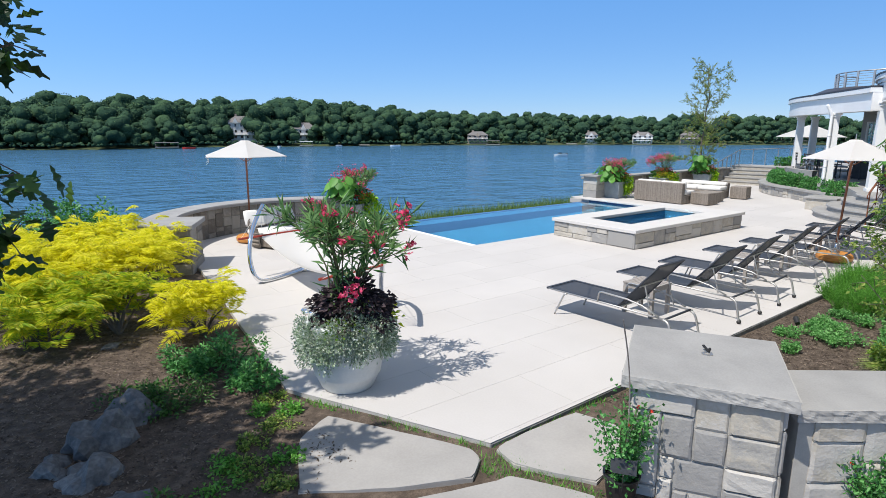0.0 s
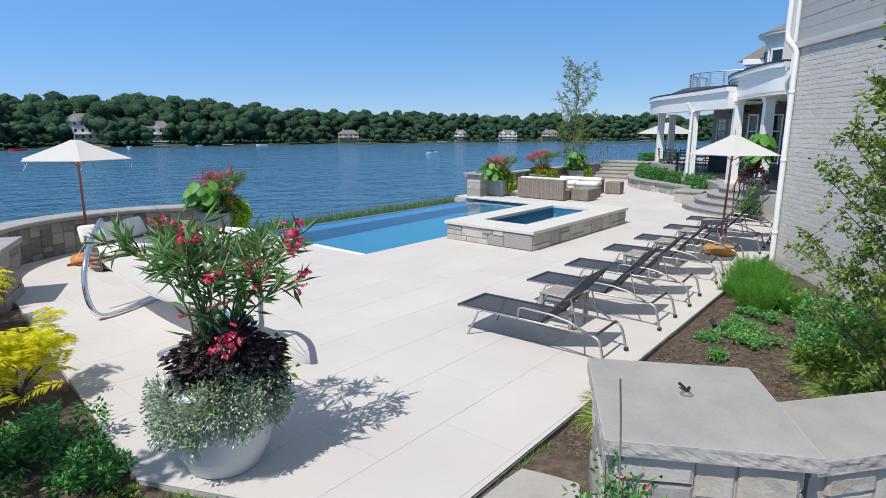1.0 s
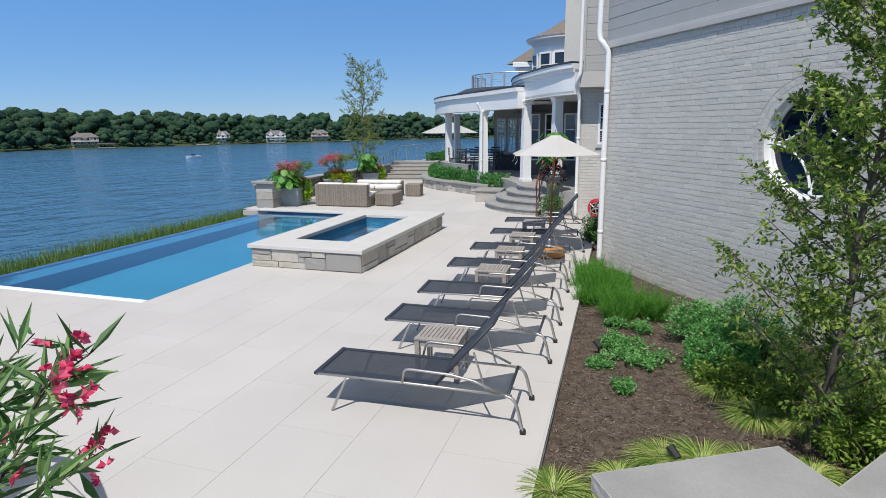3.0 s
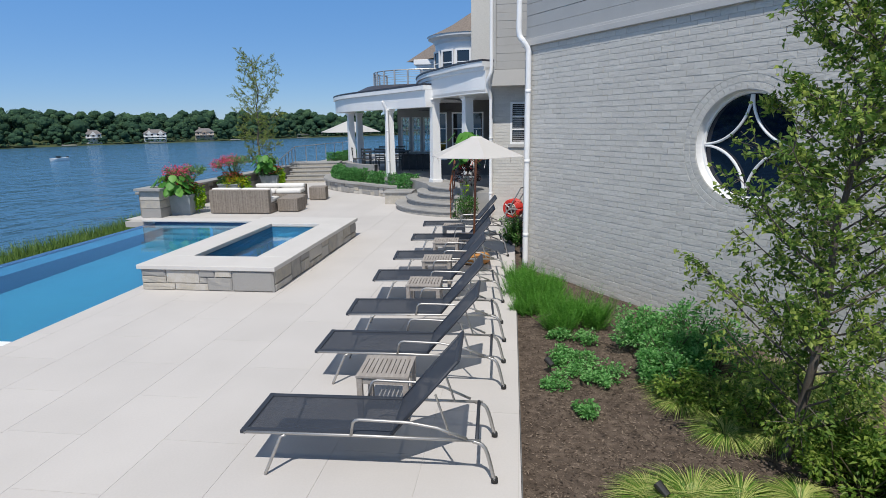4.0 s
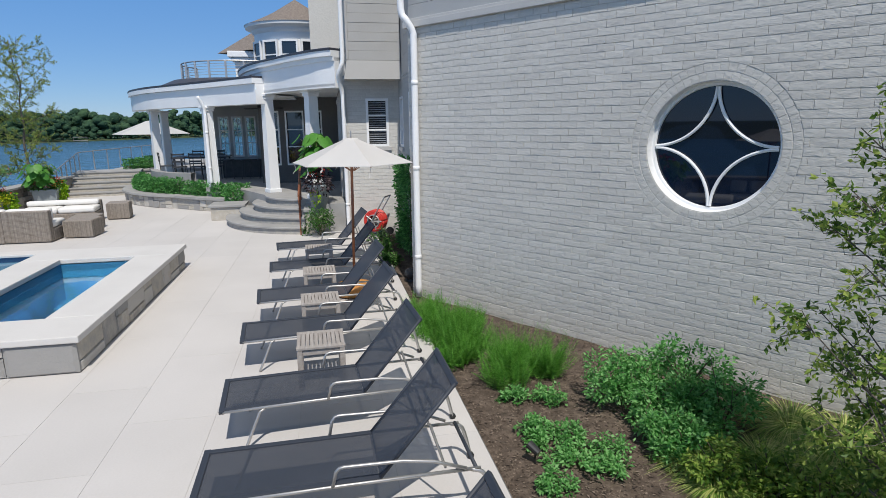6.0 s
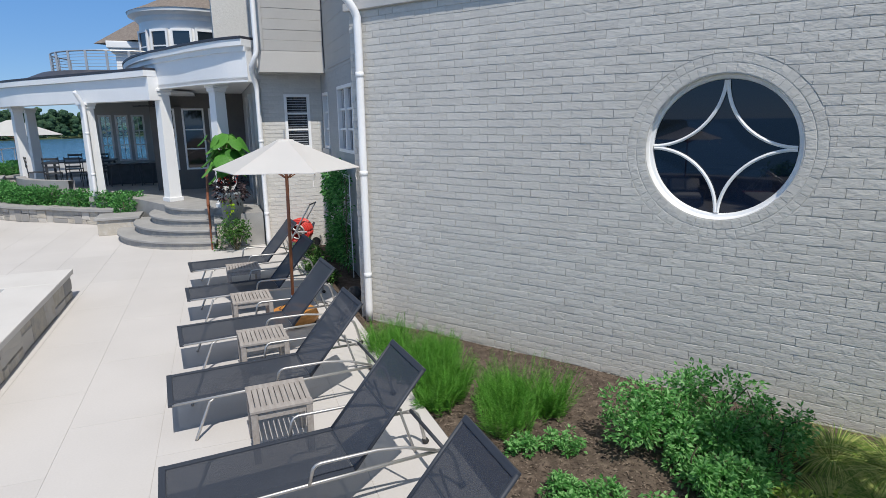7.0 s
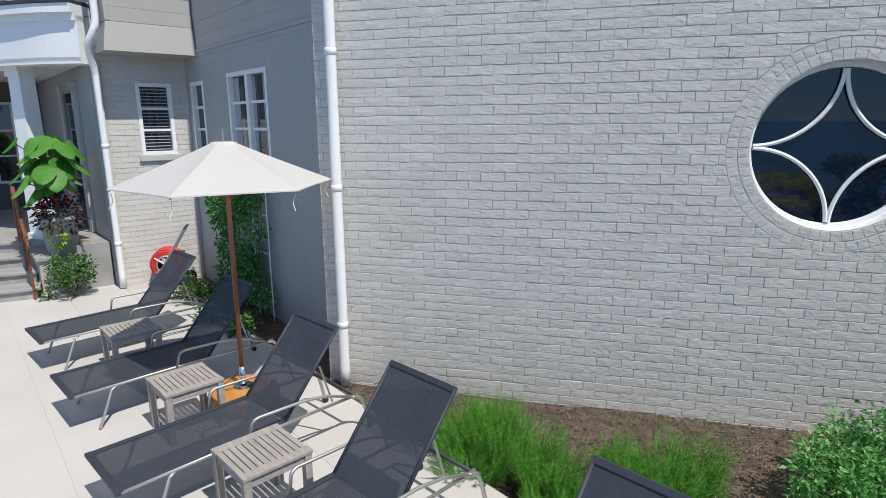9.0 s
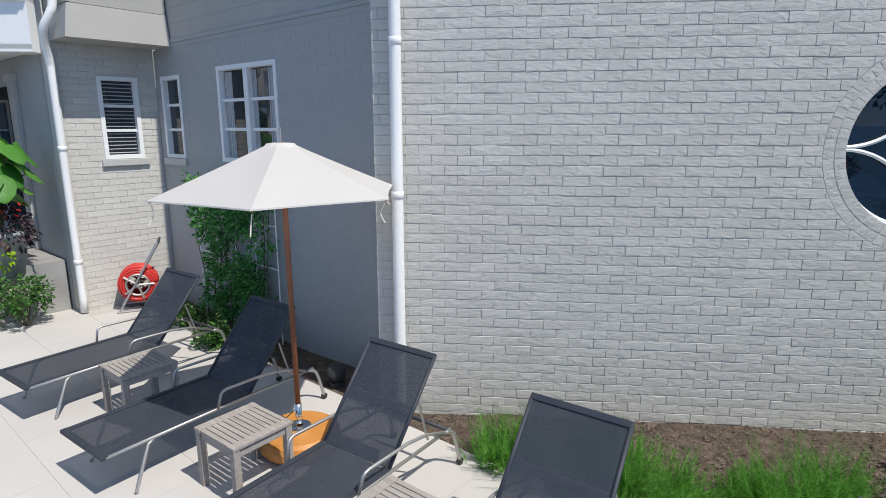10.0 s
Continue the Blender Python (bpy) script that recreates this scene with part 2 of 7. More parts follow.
M["l_dark"] = leafmat("leaf_dark_green", [(0.018, 0.05, 0.012), (0.04, 0.10, 0.02), (0.07, 0.15, 0.03)])
M["l_mid"] = leafmat("leaf_mid_green", [(0.03, 0.10, 0.018), (0.06, 0.17, 0.03), (0.11, 0.24, 0.05)])
M["l_herb"] = leafmat("leaf_herb_green", [(0.04, 0.16, 0.035), (0.08, 0.27, 0.06), (0.14, 0.38, 0.10)])
M["l_fern"] = leafmat("leaf_feathery_green", [(0.07, 0.23, 0.025), (0.13, 0.38, 0.045), (0.23, 0.51, 0.09)], trans=0.4)
M["l_olive"] = leafmat("leaf_olive_green", [(0.09, 0.18, 0.03), (0.20, 0.33, 0.06), (0.43, 0.52, 0.12)], trans=0.55)
M["l_tomato"] = leafmat("leaf_tomato_green", [(0.08, 0.26, 0.055), (0.17, 0.43, 0.12), (0.31, 0.60, 0.22)], trans=0.5)
M["l_limegreen"] = leafmat("leaf_lime_green", [(0.09, 0.19, 0.025), (0.18, 0.31, 0.045), (0.34, 0.45, 0.09)], trans=0.5)
M["l_yellow"] = leafmat("leaf_golden_yellow", [(0.66, 0.66, 0.02), (0.88, 0.83, 0.03), (0.92, 0.88, 0.10)], trans=0.6)
M["l_yellowgreen"] = leafmat("leaf_yellow_green", [(0.26, 0.44, 0.02), (0.52, 0.58, 0.03), (0.76, 0.73, 0.05)], trans=0.5)
M["l_lime"] = leafmat("leaf_lime", [(0.20, 0.42, 0.01), (0.34, 0.55, 0.02), (0.48, 0.66, 0.05)], trans=0.35)
M["l_purple"] = leafmat("leaf_purple_black", [(0.026, 0.02, 0.022), (0.055, 0.040, 0.043), (0.105, 0.075, 0.082)], trans=0.15, rough=0.8, spec=0.2)
M["l_silver"] = leafmat("leaf_silver_green", [(0.24, 0.34, 0.20), (0.38, 0.48, 0.33), (0.64, 0.68, 0.58)], trans=0.3)
M["l_oleander"] = leafmat("leaf_oleander", [(0.07, 0.18, 0.05), (0.14, 0.29, 0.09), (0.26, 0.42, 0.16)], rough=0.4, trans=0.4)
M["l_ear"] = leafmat("leaf_elephant_ear", [(0.06, 0.22, 0.03), (0.11, 0.32, 0.05), (0.18, 0.42, 0.08)], trans=0.4)
M["l_grass"] = leafmat("leaf_golden_grass", [(0.10, 0.22, 0.03), (0.22, 0.34, 0.055), (0.54, 0.57, 0.20)])
M["l_marsh"] = leafmat("leaf_bank_grass", [(0.08, 0.16, 0.03), (0.13, 0.23, 0.045), (0.20, 0.30, 0.07)])
# Bluish tint puts the haze of distance into the leaf colour.
M["l_far"] = material("leaf_far_wood_hazed", [(0.030, 0.068, 0.043), (0.058, 0.112, 0.060), (0.108, 0.176, 0.076)], rough=0.9, scale=0.07, fine=0.4, bump=0.0, island=0.45, spec=0.1)
# The same hazed greens darkened, as shade inside the crowns.
M["l_farcore"] = material("far_wood_shade_cores", [(0.018, 0.042, 0.028), (0.034, 0.070, 0.042), (0.058, 0.106, 0.052)], rough=0.95, scale=0.16, fine=0.9, bump=1.0, island=0.30, spec=0.05, dist=1.2)
M["clearglass"] = clear_glass("clear_window_glass")
M["l_airy"] = leafmat("leaf_airy_tree", [(0.17, 0.25, 0.05), (0.28, 0.37, 0.08), (0.44, 0.47, 0.13)], trans=0.5)
M["f_pink"] = leafmat("petal_pink_red", [(0.60, 0.03, 0.11), (0.80, 0.08, 0.19), (0.88, 0.18, 0.29)], trans=0.3)
M["f_red"] = leafmat("petal_red", [(0.50, 0.015, 0.015), (0.68, 0.04, 0.025), (0.75, 0.08, 0.04)], trans=0.3)
M["f_white"] = leafmat("petal_white", [(0.70, 0.70, 0.66), (0.80, 0.80, 0.77), (0.84, 0.84, 0.80)], trans=0.3)


# ---- mesh helpers ----
def link(name, bm, mat, parent=None, m=None, smooth=False):
    me = bpy.data.meshes.new(name)
    bmesh.ops.recalc_face_normals(bm, faces=bm.faces[:])
    bm.to_mesh(me)
    bm.free()
    if smooth:
        me.shade_smooth()
    me.materials.append(M[mat] if isinstance(mat, str) else mat)
    ob = new(name, me)
    if parent is not None:
        ob.parent = parent
    if m is not None:
        ob.matrix_local = m
    return ob


def part(name, bm, mat, parent, label="", smooth=False, m=None):
    ob = link(name, bm, mat, parent, m, smooth)
    return tagged(ob, label) if label else ob


def thing(name, m, label, category, group="", kind=""):
    ob = new(name)
    ob.empty_display_size = 0.1
    ob.matrix_world = m
    return tagged(ob, label, category, group, kind)


def raw(name, verts, faces, mat, parent=None, smooth=False):
    """A mesh from numpy arrays of corners and of equal-sided faces."""
    me = bpy.data.meshes.new(name)
    verts, faces = np.asarray(verts, np.float32), np.asarray(faces, np.int32)
    k = faces.shape[1]
    me.vertices.add(len(verts)), me.loops.add(faces.size), me.polygons.add(len(faces))
    me.vertices.foreach_set("co", verts.ravel()), me.loops.foreach_set("vertex_index", faces.ravel())
    me.polygons.foreach_set("loop_start", np.arange(0, faces.size, k, dtype=np.int32))
    me.update(calc_edges=True)
    if smooth:
        me.shade_smooth()
    else:
        me.shade_flat()
    me.materials.append(M[mat])
    ob = new(name, me)
    if mat[:2] in ("l_", "f_"):
        ob["kind"] = "stuff"
    if parent is not None:
        ob.parent = parent
    return ob


def box(bm, x0, x1, y0, y1, z0, z1, bev=0.0, m=None):
    vs = bmesh.ops.create_cube(bm, size=1.0)["verts"]
    t = Matrix.LocRotScale(((x0 + x1) / 2, (y0 + y1) / 2, (z0 + z1) / 2), None, (x1 - x0, y1 - y0, z1 - z0))
    bmesh.ops.transform(bm, matrix=t, verts=vs)
    if bev:
        es = list({e for v in vs for e in v.link_edges})
        r = bmesh.ops.bevel(bm, geom=es, offset=bev, segments=2, affect="EDGES", profile=0.6)
        vs = list({v for f in r["faces"] for v in f.verts} | {v for v in vs if v.is_valid})
    if m is not None:
        bmesh.ops.transform(bm, matrix=m, verts=vs)
    return bm


def boxes(*rows, bev=0.0):
    bm = bmesh.new()
    for r in rows:
        box(bm, *r, bev=bev)
    return bm


def tube(bm, pts, r, seg=8, r1=None, caps=True):
    """A round tube along points, tapering from r to r1."""
    pts = [Vector(p) for p in pts]
    rings, side = [], None
    for i, p in enumerate(pts):
        d = (pts[min(i + 1, len(pts) - 1)] - pts[max(i - 1, 0)]).normalized()
        if side is None:
            side = d.cross(Vector((0, 0, 1)) if abs(d.z) < 0.9 else Vector((1, 0, 0))).normalized()
        side = (side - d * side.dot(d)).normalized()
        up = d.cross(side)
        rad = r if r1 is None else r + (r1 - r) * i / (len(pts) - 1)
        rings.append([bm.verts.new(p + (side * math.cos(a) + up * math.sin(a)) * rad) for a in (2 * math.pi * k / seg for k in range(seg))])
    for a, b in zip(rings, rings[1:]):
        for k in range(seg):
            bm.faces.new((a[k], a[(k + 1) % seg], b[(k + 1) % seg], b[k]))
    if caps:
        bm.faces.new(rings[0][::-1]), bm.faces.new(rings[-1])
    return bm


def smoothline(pts, n=6):
    """Catmull-Rom points through pts."""
    p = [Vector(q) for q in pts]
    out = []
    for i in range(len(p) - 1):
        a, b, c, d = p[max(i - 1, 0)], p[i], p[i + 1], p[min(i + 2, len(p) - 1)]
        for k in range(n):
            t = k / n
            out.append(0.5 * (2 * b + (c - a) * t + (2 * a - 5 * b + 4 * c - d) * t * t + (3 * b - a - 3 * c + d) * t ** 3))
    return out + [p[-1]]


def lathe(bm, profile, seg=40, center=(0, 0), a0=0.0, a1=360.0):
    """Turn (radius, z) pairs about a vertical axis."""
    full = a1 - a0 >= 360
    n = seg if full else seg + 1
    rings = []
    for i in range(n):
        a = radians(a0 + (a1 - a0) * i / seg)
        rings.append([bm.verts.new((center[0] + r * math.cos(a), center[1] + r * math.sin(a), z)) for r, z in profile])
    for i in range(seg):
        a, b = rings[i], rings[(i + 1) % n]
        for k in range(len(profile) - 1):
            bm.faces.new((a[k], b[k], b[k + 1], a[k + 1]))
    return bm


def prism(bm, poly, z0, z1):
    lo, hi = [bm.verts.new((x, y, z0)) for x, y in poly], [bm.verts.new((x, y, z1)) for x, y in poly]
    bm.faces.new(lo[::-1]), bm.faces.new(hi)
    for i in range(len(poly)):
        j = (i + 1) % len(poly)
        bm.faces.new((lo[i], lo[j], hi[j], hi[i]))
    return bm


def band(bm, path, y0, y1, z0, z1):
    """A wall of width y0..y1 (to the left of the path) and height z0..z1 along a plan line."""
    pts = [Vector((p[0], p[1])) for p in path]
    rows = []
    for i, p in enumerate(pts):
        d = (pts[min(i + 1, len(pts) - 1)] - pts[max(i - 1, 0)]).normalized()
        nrm = Vector((-d.y, d.x))
        rows.append([bm.verts.new((*(p + nrm * y), z)) for y, z in ((y0, z0), (y1, z0), (y1, z1), (y0, z1))])
    for a, b in zip(rows, rows[1:]):
        for k in range(4):
            bm.faces.new((a[k], a[(k + 1) % 4], b[(k + 1) % 4], b[k]))
    bm.faces.new(rows[0][::-1]), bm.faces.new(rows[-1])
    return bm


def rng(seed):
    return np.random.default_rng(seed)


def unit(v):
    return v / np.maximum(np.linalg.norm(v, axis=-1, keepdims=True), 1e-6)


def leafset(pos, dirs, length, width, g, jitter=0.3, fold=0.15, flat=0.0):
    """Corners and faces of single leaves: a folded blade of two triangles pairs from base to tip."""
    n = len(pos)
    length, width = length * g.uniform(1 - jitter, 1 + jitter, (n, 1)), width * g.uniform(1 - jitter, 1 + jitter, (n, 1))
    d = unit(dirs)
    up = unit(g.normal(size=(n, 3)) * (1 - flat) + np.array([0, 0, 1.6 * flat + 0.3]))
    side = unit(np.cross(d, up))
    nrm = np.cross(side, d)
    mid = pos + d * length * 0.45
    v = np.stack([pos, mid + side * width / 2 + nrm * width * fold, pos + d * length - nrm * length * 0.12, mid - side * width / 2 + nrm * width * fold], 1)
    i = np.arange(n)[:, None] * 4
    return v.reshape(-1, 3), np.concatenate([i + [[0, 1, 2]], i + [[0, 2, 3]]], 0)


def merge(sets):
    vs, fs, k = [], [], 0
    for v, f in sets:
        vs.append(v), fs.append(f + k)
        k += len(v)
    return np.concatenate(vs), np.concatenate(fs)


def clump(g, n, center, radii, shell=0.55):
    """Points and outward ways in an uneven ellipsoid."""
    d = unit(g.normal(size=(n, 3)))
    lump = 1 + 0.25 * np.sin(d[:, :1] * 5 + g.uniform(0, 6)) * np.sin(d[:, 1:2] * 6 + g.uniform(0, 6)) + 0.15 * np.sin(d[:, 2:] * 9 + g.uniform(0, 6))
    r = g.uniform(shell, 1, (n, 1)) ** 0.6 * lump
    return np.asarray(center) + d * r * np.asarray(radii), d


def fronds(g, bases, dirs, length, droop, leaf, width, per=14, lift=0.5):
    """Feather-shaped leaves: paired leaflets along arching ribs."""
    n = len(bases)
    d = unit(dirs)
    ln = length * g.uniform(0.7, 1.2, (n, 1))
    ps, ds, sc = [], [], []
    side = unit(np.cross(d, [0, 0, 1.0] + g.normal(size=(n, 3)) * 0.25))
    for k in range(per):
        t = (k + 1.0) / per
        p = bases + d * ln * t + np.array([0, 0, -1.0]) * droop * ln * t * t
        tang = unit(d + np.array([0, 0, -2.0]) * droop * t)
        for s in (-1, 1):
            ps.append(p), ds.append(side * s + tang * lift + g.normal(size=(n, 3)) * 0.12 + [0, 0, -0.15]), sc.append(np.full((n, 1), 1 - 0.75 * abs(t - 0.35)))
    pos, dr, sc = np.concatenate(ps), np.concatenate(ds), np.concatenate(sc)
    v, f = leafset(pos, dr, leaf, width, g, 0.2, 0.05, 0.6)
    base = np.repeat(pos, 4, 0)
    return base + (v - base) * np.repeat(sc, 4, 0), f


def stemset(bm, g, base, tips, r0, r1, seg=5, sag=0.1):
    for t in tips:
        b, t = Vector(base), Vector(t)
        mid = b.lerp(t, 0.5) + Vector(g.normal(size=3) * (t - b).length * sag)
        tube(bm, smoothline([b, mid, t], 4), r0, seg, r1)
    return bm


# ---- large structure: ground, lake, far shore ----
def smoothstep(a, b, x):
    t = np.clip((x - a) / (b - a), 0, 1)
    return t * t * (3 - 2 * t)


def ground_height(x, y):
    g = -0.07 + 0.024 * smoothstep(4.6, 3.8, y) * smoothstep(4.2, 3.2, x)
    mound = np.exp(-(((x + 0.6) / 1.5) ** 2 + ((y - 7.2) / 3.2) ** 2)) * 0.20
    bank = smoothstep(12.9, 26, y + np.maximum(0, -x) * 0.35) * -6.6
    left = smoothstep(2.5, 14, -x) * -1.2
    far = smoothstep(29, 50, x) * smoothstep(6, 12, y) * -5.0
    under = -0.22 * (smoothstep(2.3, 3.2, x) * smoothstep(3.0, 3.5, y))
    rough = 0.018 * np.sin(x * 3.1 + np.sin(y * 2.3)) * np.sin(y * 2.7 + 1.0)
    return np.maximum(g + mound + bank + left + far + under + rough, -7.5)


gx = np.concatenate([np.linspace(-400, -12, 20), np.arange(-11.5, 20, 0.25), np.arange(20, 62, 1.0), np.linspace(65, 500, 20)])
gy = np.concatenate([np.linspace(-500, -12, 20), np.arange(-11.5, 16, 0.25), np.arange(16, 60, 1.0)])
xx, yy = np.meshgrid(gx, gy, indexing="ij")
zz = ground_height(xx, yy)
hole = (xx > 6.9) & (xx < 16.7) & (yy > 6.3) & (yy < 13.6)
zz = np.where(hole, np.minimum(zz, -2.2), zz)
verts = np.stack([xx, yy, zz], -1).reshape(-1, 3)
ii, jj = np.meshgrid(np.arange(len(gx) - 1), np.arange(len(gy) - 1), indexing="ij")
c = (ii * len(gy) + jj).ravel()
ground = raw("ground", verts, np.stack([c, c + len(gy), c + len(gy) + 1, c + 1], 1), "soil", smooth=True)
tagged(ground, "brown bark-mulched garden ground falling away to the lake", "ground", kind="structure")

bm = bmesh.new()
prism(bm, [(-2500, 18), (2500, 18), (2500, 2500), (-2500, 2500)], -9.0, -6.0)
tagged(link("lake_water", bm, "lake"), "blue lake water with small wind ripples", "water", kind="structure")


def shore_distance(az):
    """Metres from the terrace to the far shore for a compass angle (degrees from +x)."""
    return np.interp(az, [-10, 10, 20, 30, 38, 46, 54, 62, 75, 82, 89, 110], [520, 450, 400, 352, 338, 315, 302, 288, 280, 263, 275, 270])


def wood_height(az):
    return np.interp(az, [-10, 10, 18, 22, 30, 38, 46, 54, 61, 68, 75, 82, 90, 110], [15, 15, 15, 14, 12.5, 13.5, 14, 16, 19.5, 20.5, 18, 19, 18.5, 18])


az = np.radians(np.linspace(-12, 112, 90))
rows = []
for k, (off, z) in enumerate([(-3, -8), (0, -6.15), (14, -5.4), (60, 0.5), (180, 1.0)]):
    d = shore_distance(np.degrees(az)) + off
    rows.append(np.stack([d * np.cos(az), d * np.sin(az), np.full_like(az, z)], -1))
v = np.concatenate(rows)
f = [(k * 90 + i, k * 90 + i + 1, (k + 1) * 90 + i + 1, (k + 1) * 90 + i) for k in range(4) for i in range(89)]
tagged(raw("far_shore_ground", v, f, "bank", smooth=True), "green wooded shore rising across the lake", "ground", kind="structure")


HOUSES = [
    (71.0, 26, 16, 10, 3, "housewhite", "large pale three-storey lake house with gables", 600, 2),
    (65.7, 24, 12, 9, 2, "housewhite", "white gabled lake house above a lawn", 601, 1),
    (49.0, 14, 11, 8, 2, "housetan", "tan shingled lake house among trees", 602, 1),
    (33.6, 14, 11, 8, 2, "housewhite", "white lake house among trees on the far shore", 603, 2),
    (29.6, 16, 10, 8, 2, "housetan", "tan gabled lake house on the far shore", 605, 1),
    (38.2, 15, 7, 6, 2, "housewhite", "small white lake house on the far shore", 604, 1),
]


def crown_cards(g, n, center, radii, size):
    """Leaf sprays lying on an uneven crown, facing outwards."""
    d = unit(g.normal(size=(n, 3)))
    lump = 1 + 0.05 * np.sin(d[:, :1] * 7 + g.uniform(0, 6)) + 0.05 * np.sin(d[:, 1:2] * 8 + g.uniform(0, 6))
    p = np.asarray(center) + d * np.asarray(radii) * lump * g.uniform(0.84, 0.99, (n, 1))
    nr = unit(d / np.asarray(radii) + g.normal(size=(n, 3)) * 0.55 / np.mean(radii))
    a = unit(np.cross(nr, g.normal(size=(n, 3))))
    b = np.cross(nr, a)
    s = size * g.uniform(0.5, 1.3, (n, 1))
    v = np.stack([p - a * s, p + b * s * 0.7, p + a * s * 1.1, p - b * s * 0.7], 1).reshape(-1, 3)
    return v, np.arange(n * 4).reshape(-1, 4)


def dome():
    bm = bmesh.new()
    bmesh.ops.create_icosphere(bm, subdivisions=2, radius=1.0)
    v, f = np.array([q.co[:] for q in bm.verts]), np.array([[q.index for q in t.verts] for t in bm.faces])
    bm.free()
    return v, f


DOME = dome()


def far_wood(seed, count, depth0, depth1, scale, clumps, per):
    """Broad round-headed trees: each crown a heap of lumpy domes set with leaf sprays."""
    g = rng(seed)
    sets, cores = [], []
    for k in range(count):
        a = 6 + 90 * (k + g.uniform(0, 1)) / count
        off = depth0 + (depth1 - depth0) * g.uniform(0, 1)
        if scale > 0.3 and any(abs(a - h[0]) < 0.25 + 0.075 * h[2] and off < h[1] + 9 for h in HOUSES):
            continue
        d = float(shore_distance(a)) + off
        h = float(wood_height(a)) * g.uniform(0.84, 1.07) * scale * (0.84 + 0.16 * off / 50)
        ar = math.radians(a)
        base = -5.7 + min(off, 60) * 0.09
        r = h * g.uniform(0.36, 0.52)
        cx, cy = d * math.cos(ar), d * math.sin(ar)
        for q in range(clumps):
            t = (q + 0.5) / clumps
            rr = r * (0.64 - 0.16 * t) * g.uniform(0.8, 1.2)
            reach = r * 0.75 * math.sqrt(max(0.0, 1 - t ** 2.2))
            b = g.uniform(0, 6.28)
            c = np.array((cx + reach * math.cos(b), cy + reach * math.sin(b), base + h * (0.16 + 0.66 * t)))
            v = DOME[0]
            p = g.uniform(0, 6.28, 3)
            lump = 1 + 0.10 * np.sin(v[:, :1] * 5 + p[0]) + 0.10 * np.sin(v[:, 1:2] * 6 + p[1]) + 0.07 * np.sin(v[:, 2:] * 7 + p[2]) + g.uniform(-0.2, 0.14, (len(v), 1))
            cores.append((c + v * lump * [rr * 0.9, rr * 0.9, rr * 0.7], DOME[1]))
            sets.append(crown_cards(g, per, c, (rr * 0.98, rr * 0.98, rr * 0.77), h * 0.021))
    return merge(cores), merge(sets)


for k, (seed, count, d0, d1, sc, cl, per) in enumerate([(3, 230, 18, 70, 1.0, 9, 210), (4, 180, 5, 22, 0.64, 6, 170), (8, 620, -1.5, 6, 0.20, 1, 40)]):
    core, leaf = far_wood(seed, count, d0, d1, sc, cl, per)
    tagged(raw("far_wood", *core, "l_farcore", smooth=True), "dense summer wood along the far shore, haze and inner shade in its greens", "trees", kind="stuff")
    tagged(raw("far_wood_leaves", *leaf, "l_far"), "leafy outline of the far shore wood", "trees", kind="stuff")

# ---- the terrace: base slab, pool, spa ----
EDGE = lambda x: 2.90 + 0.0125 * (x - 2.1)
POOL = (7.42, 16.15, 9.2, 13.0)
SPA = (9.78, 14.52, 6.78, 9.05)
terrace = tagged(new("terrace_floor"), "pale limestone terrace of large joined slabs", "terrace", kind="structure")
bm = bmesh.new()
left = [(2.13, EDGE(2.13)), (1.21, 4.87), (1.95, 10.5), (1.9, 11.4)]
for poly in (
    [*left, (7.42, 13.6), (7.42, 9.2), (10.42, 9.2), (10.42, EDGE(10.42))],
    [(10.42, EDGE(10.42)), (10.42, 7.32), (13.72, 7.32), (13.72, EDGE(13.72))],
    [(10.42, 8.52), (10.42, 9.2), (13.72, 9.2), (13.72, 8.52)],
    [(13.72, EDGE(13.72)), (13.72, 9.2), (16.15, 9.2), (16.5, EDGE(16.5))],
    [(16.5, EDGE(16.5)), (16.15, 9.2), (16.15, 13.9), (28.0, 13.9), (28.0, 4.3), (17.0, 3.8), (17.0, 3.3)],
    [(1.9, 11.4), (2.2, 13.0), (3.6, 14.1), (7.42, 14.1), (7.42, 13.6)],
):
    prism(bm, poly[::-1], -0.16, -0.0035)
part("slab_bed", bm, "joint", terrace)
part("edging", band(bmesh.new(), [(2.13, EDGE(2.13)), (6, EDGE(6)), (10, EDGE(10)), (16.4, EDGE(16.4))], -0.003, -0.012, -0.14, -0.012), "rock", terrace, "dark grey edge strip")

pool = tagged(new("swimming_pool"), "infinity-edge swimming pool with light blue plaster and clear water", "pool", kind="structure")
x0, x1, y0, y1 = POOL
part("basin", boxes((x0 - 0.2, x1 + 0.2, y0 - 0.2, y1 + 0.1, -1.75, -1.5), (x0 - 0.2, x0, y0 - 0.2, y1 + 0.1, -1.5, -0.11), (x1, x1 + 0.2, y0, y1 + 0.1, -1.5, -0.11), (x0, x1 + 0.2, y0 - 0.2, y0, -1.5, -0.17)), "plaster", pool)
part("weir_wall", boxes((x0, x1, y1 + 0.002, y1 + 0.18, -1.5, -0.062)), "tile", pool, "dark blue overflow wall")
part("weir_ledge", boxes((x0, x1 - 0.5, y1 - 0.55, y1, -1.5, -0.20), bev=0.02), "spaplaster", pool, "dark blue ledge under the overflow edge")
part("step", boxes((x1 - 0.5, x1, y0 + 1.0, y1, -1.5, -0.95), (x1 - 0.9, x1 - 0.5, y0 + 1.0, y1, -1.5, -1.25), bev=0.02), "plaster", pool)
part("edge_strip", boxes((x0 - 0.12, x0 + 0.02, y0, y1 + 0.7, -0.11, 0.004), bev=0.008), "white", pool, "white edge strip")
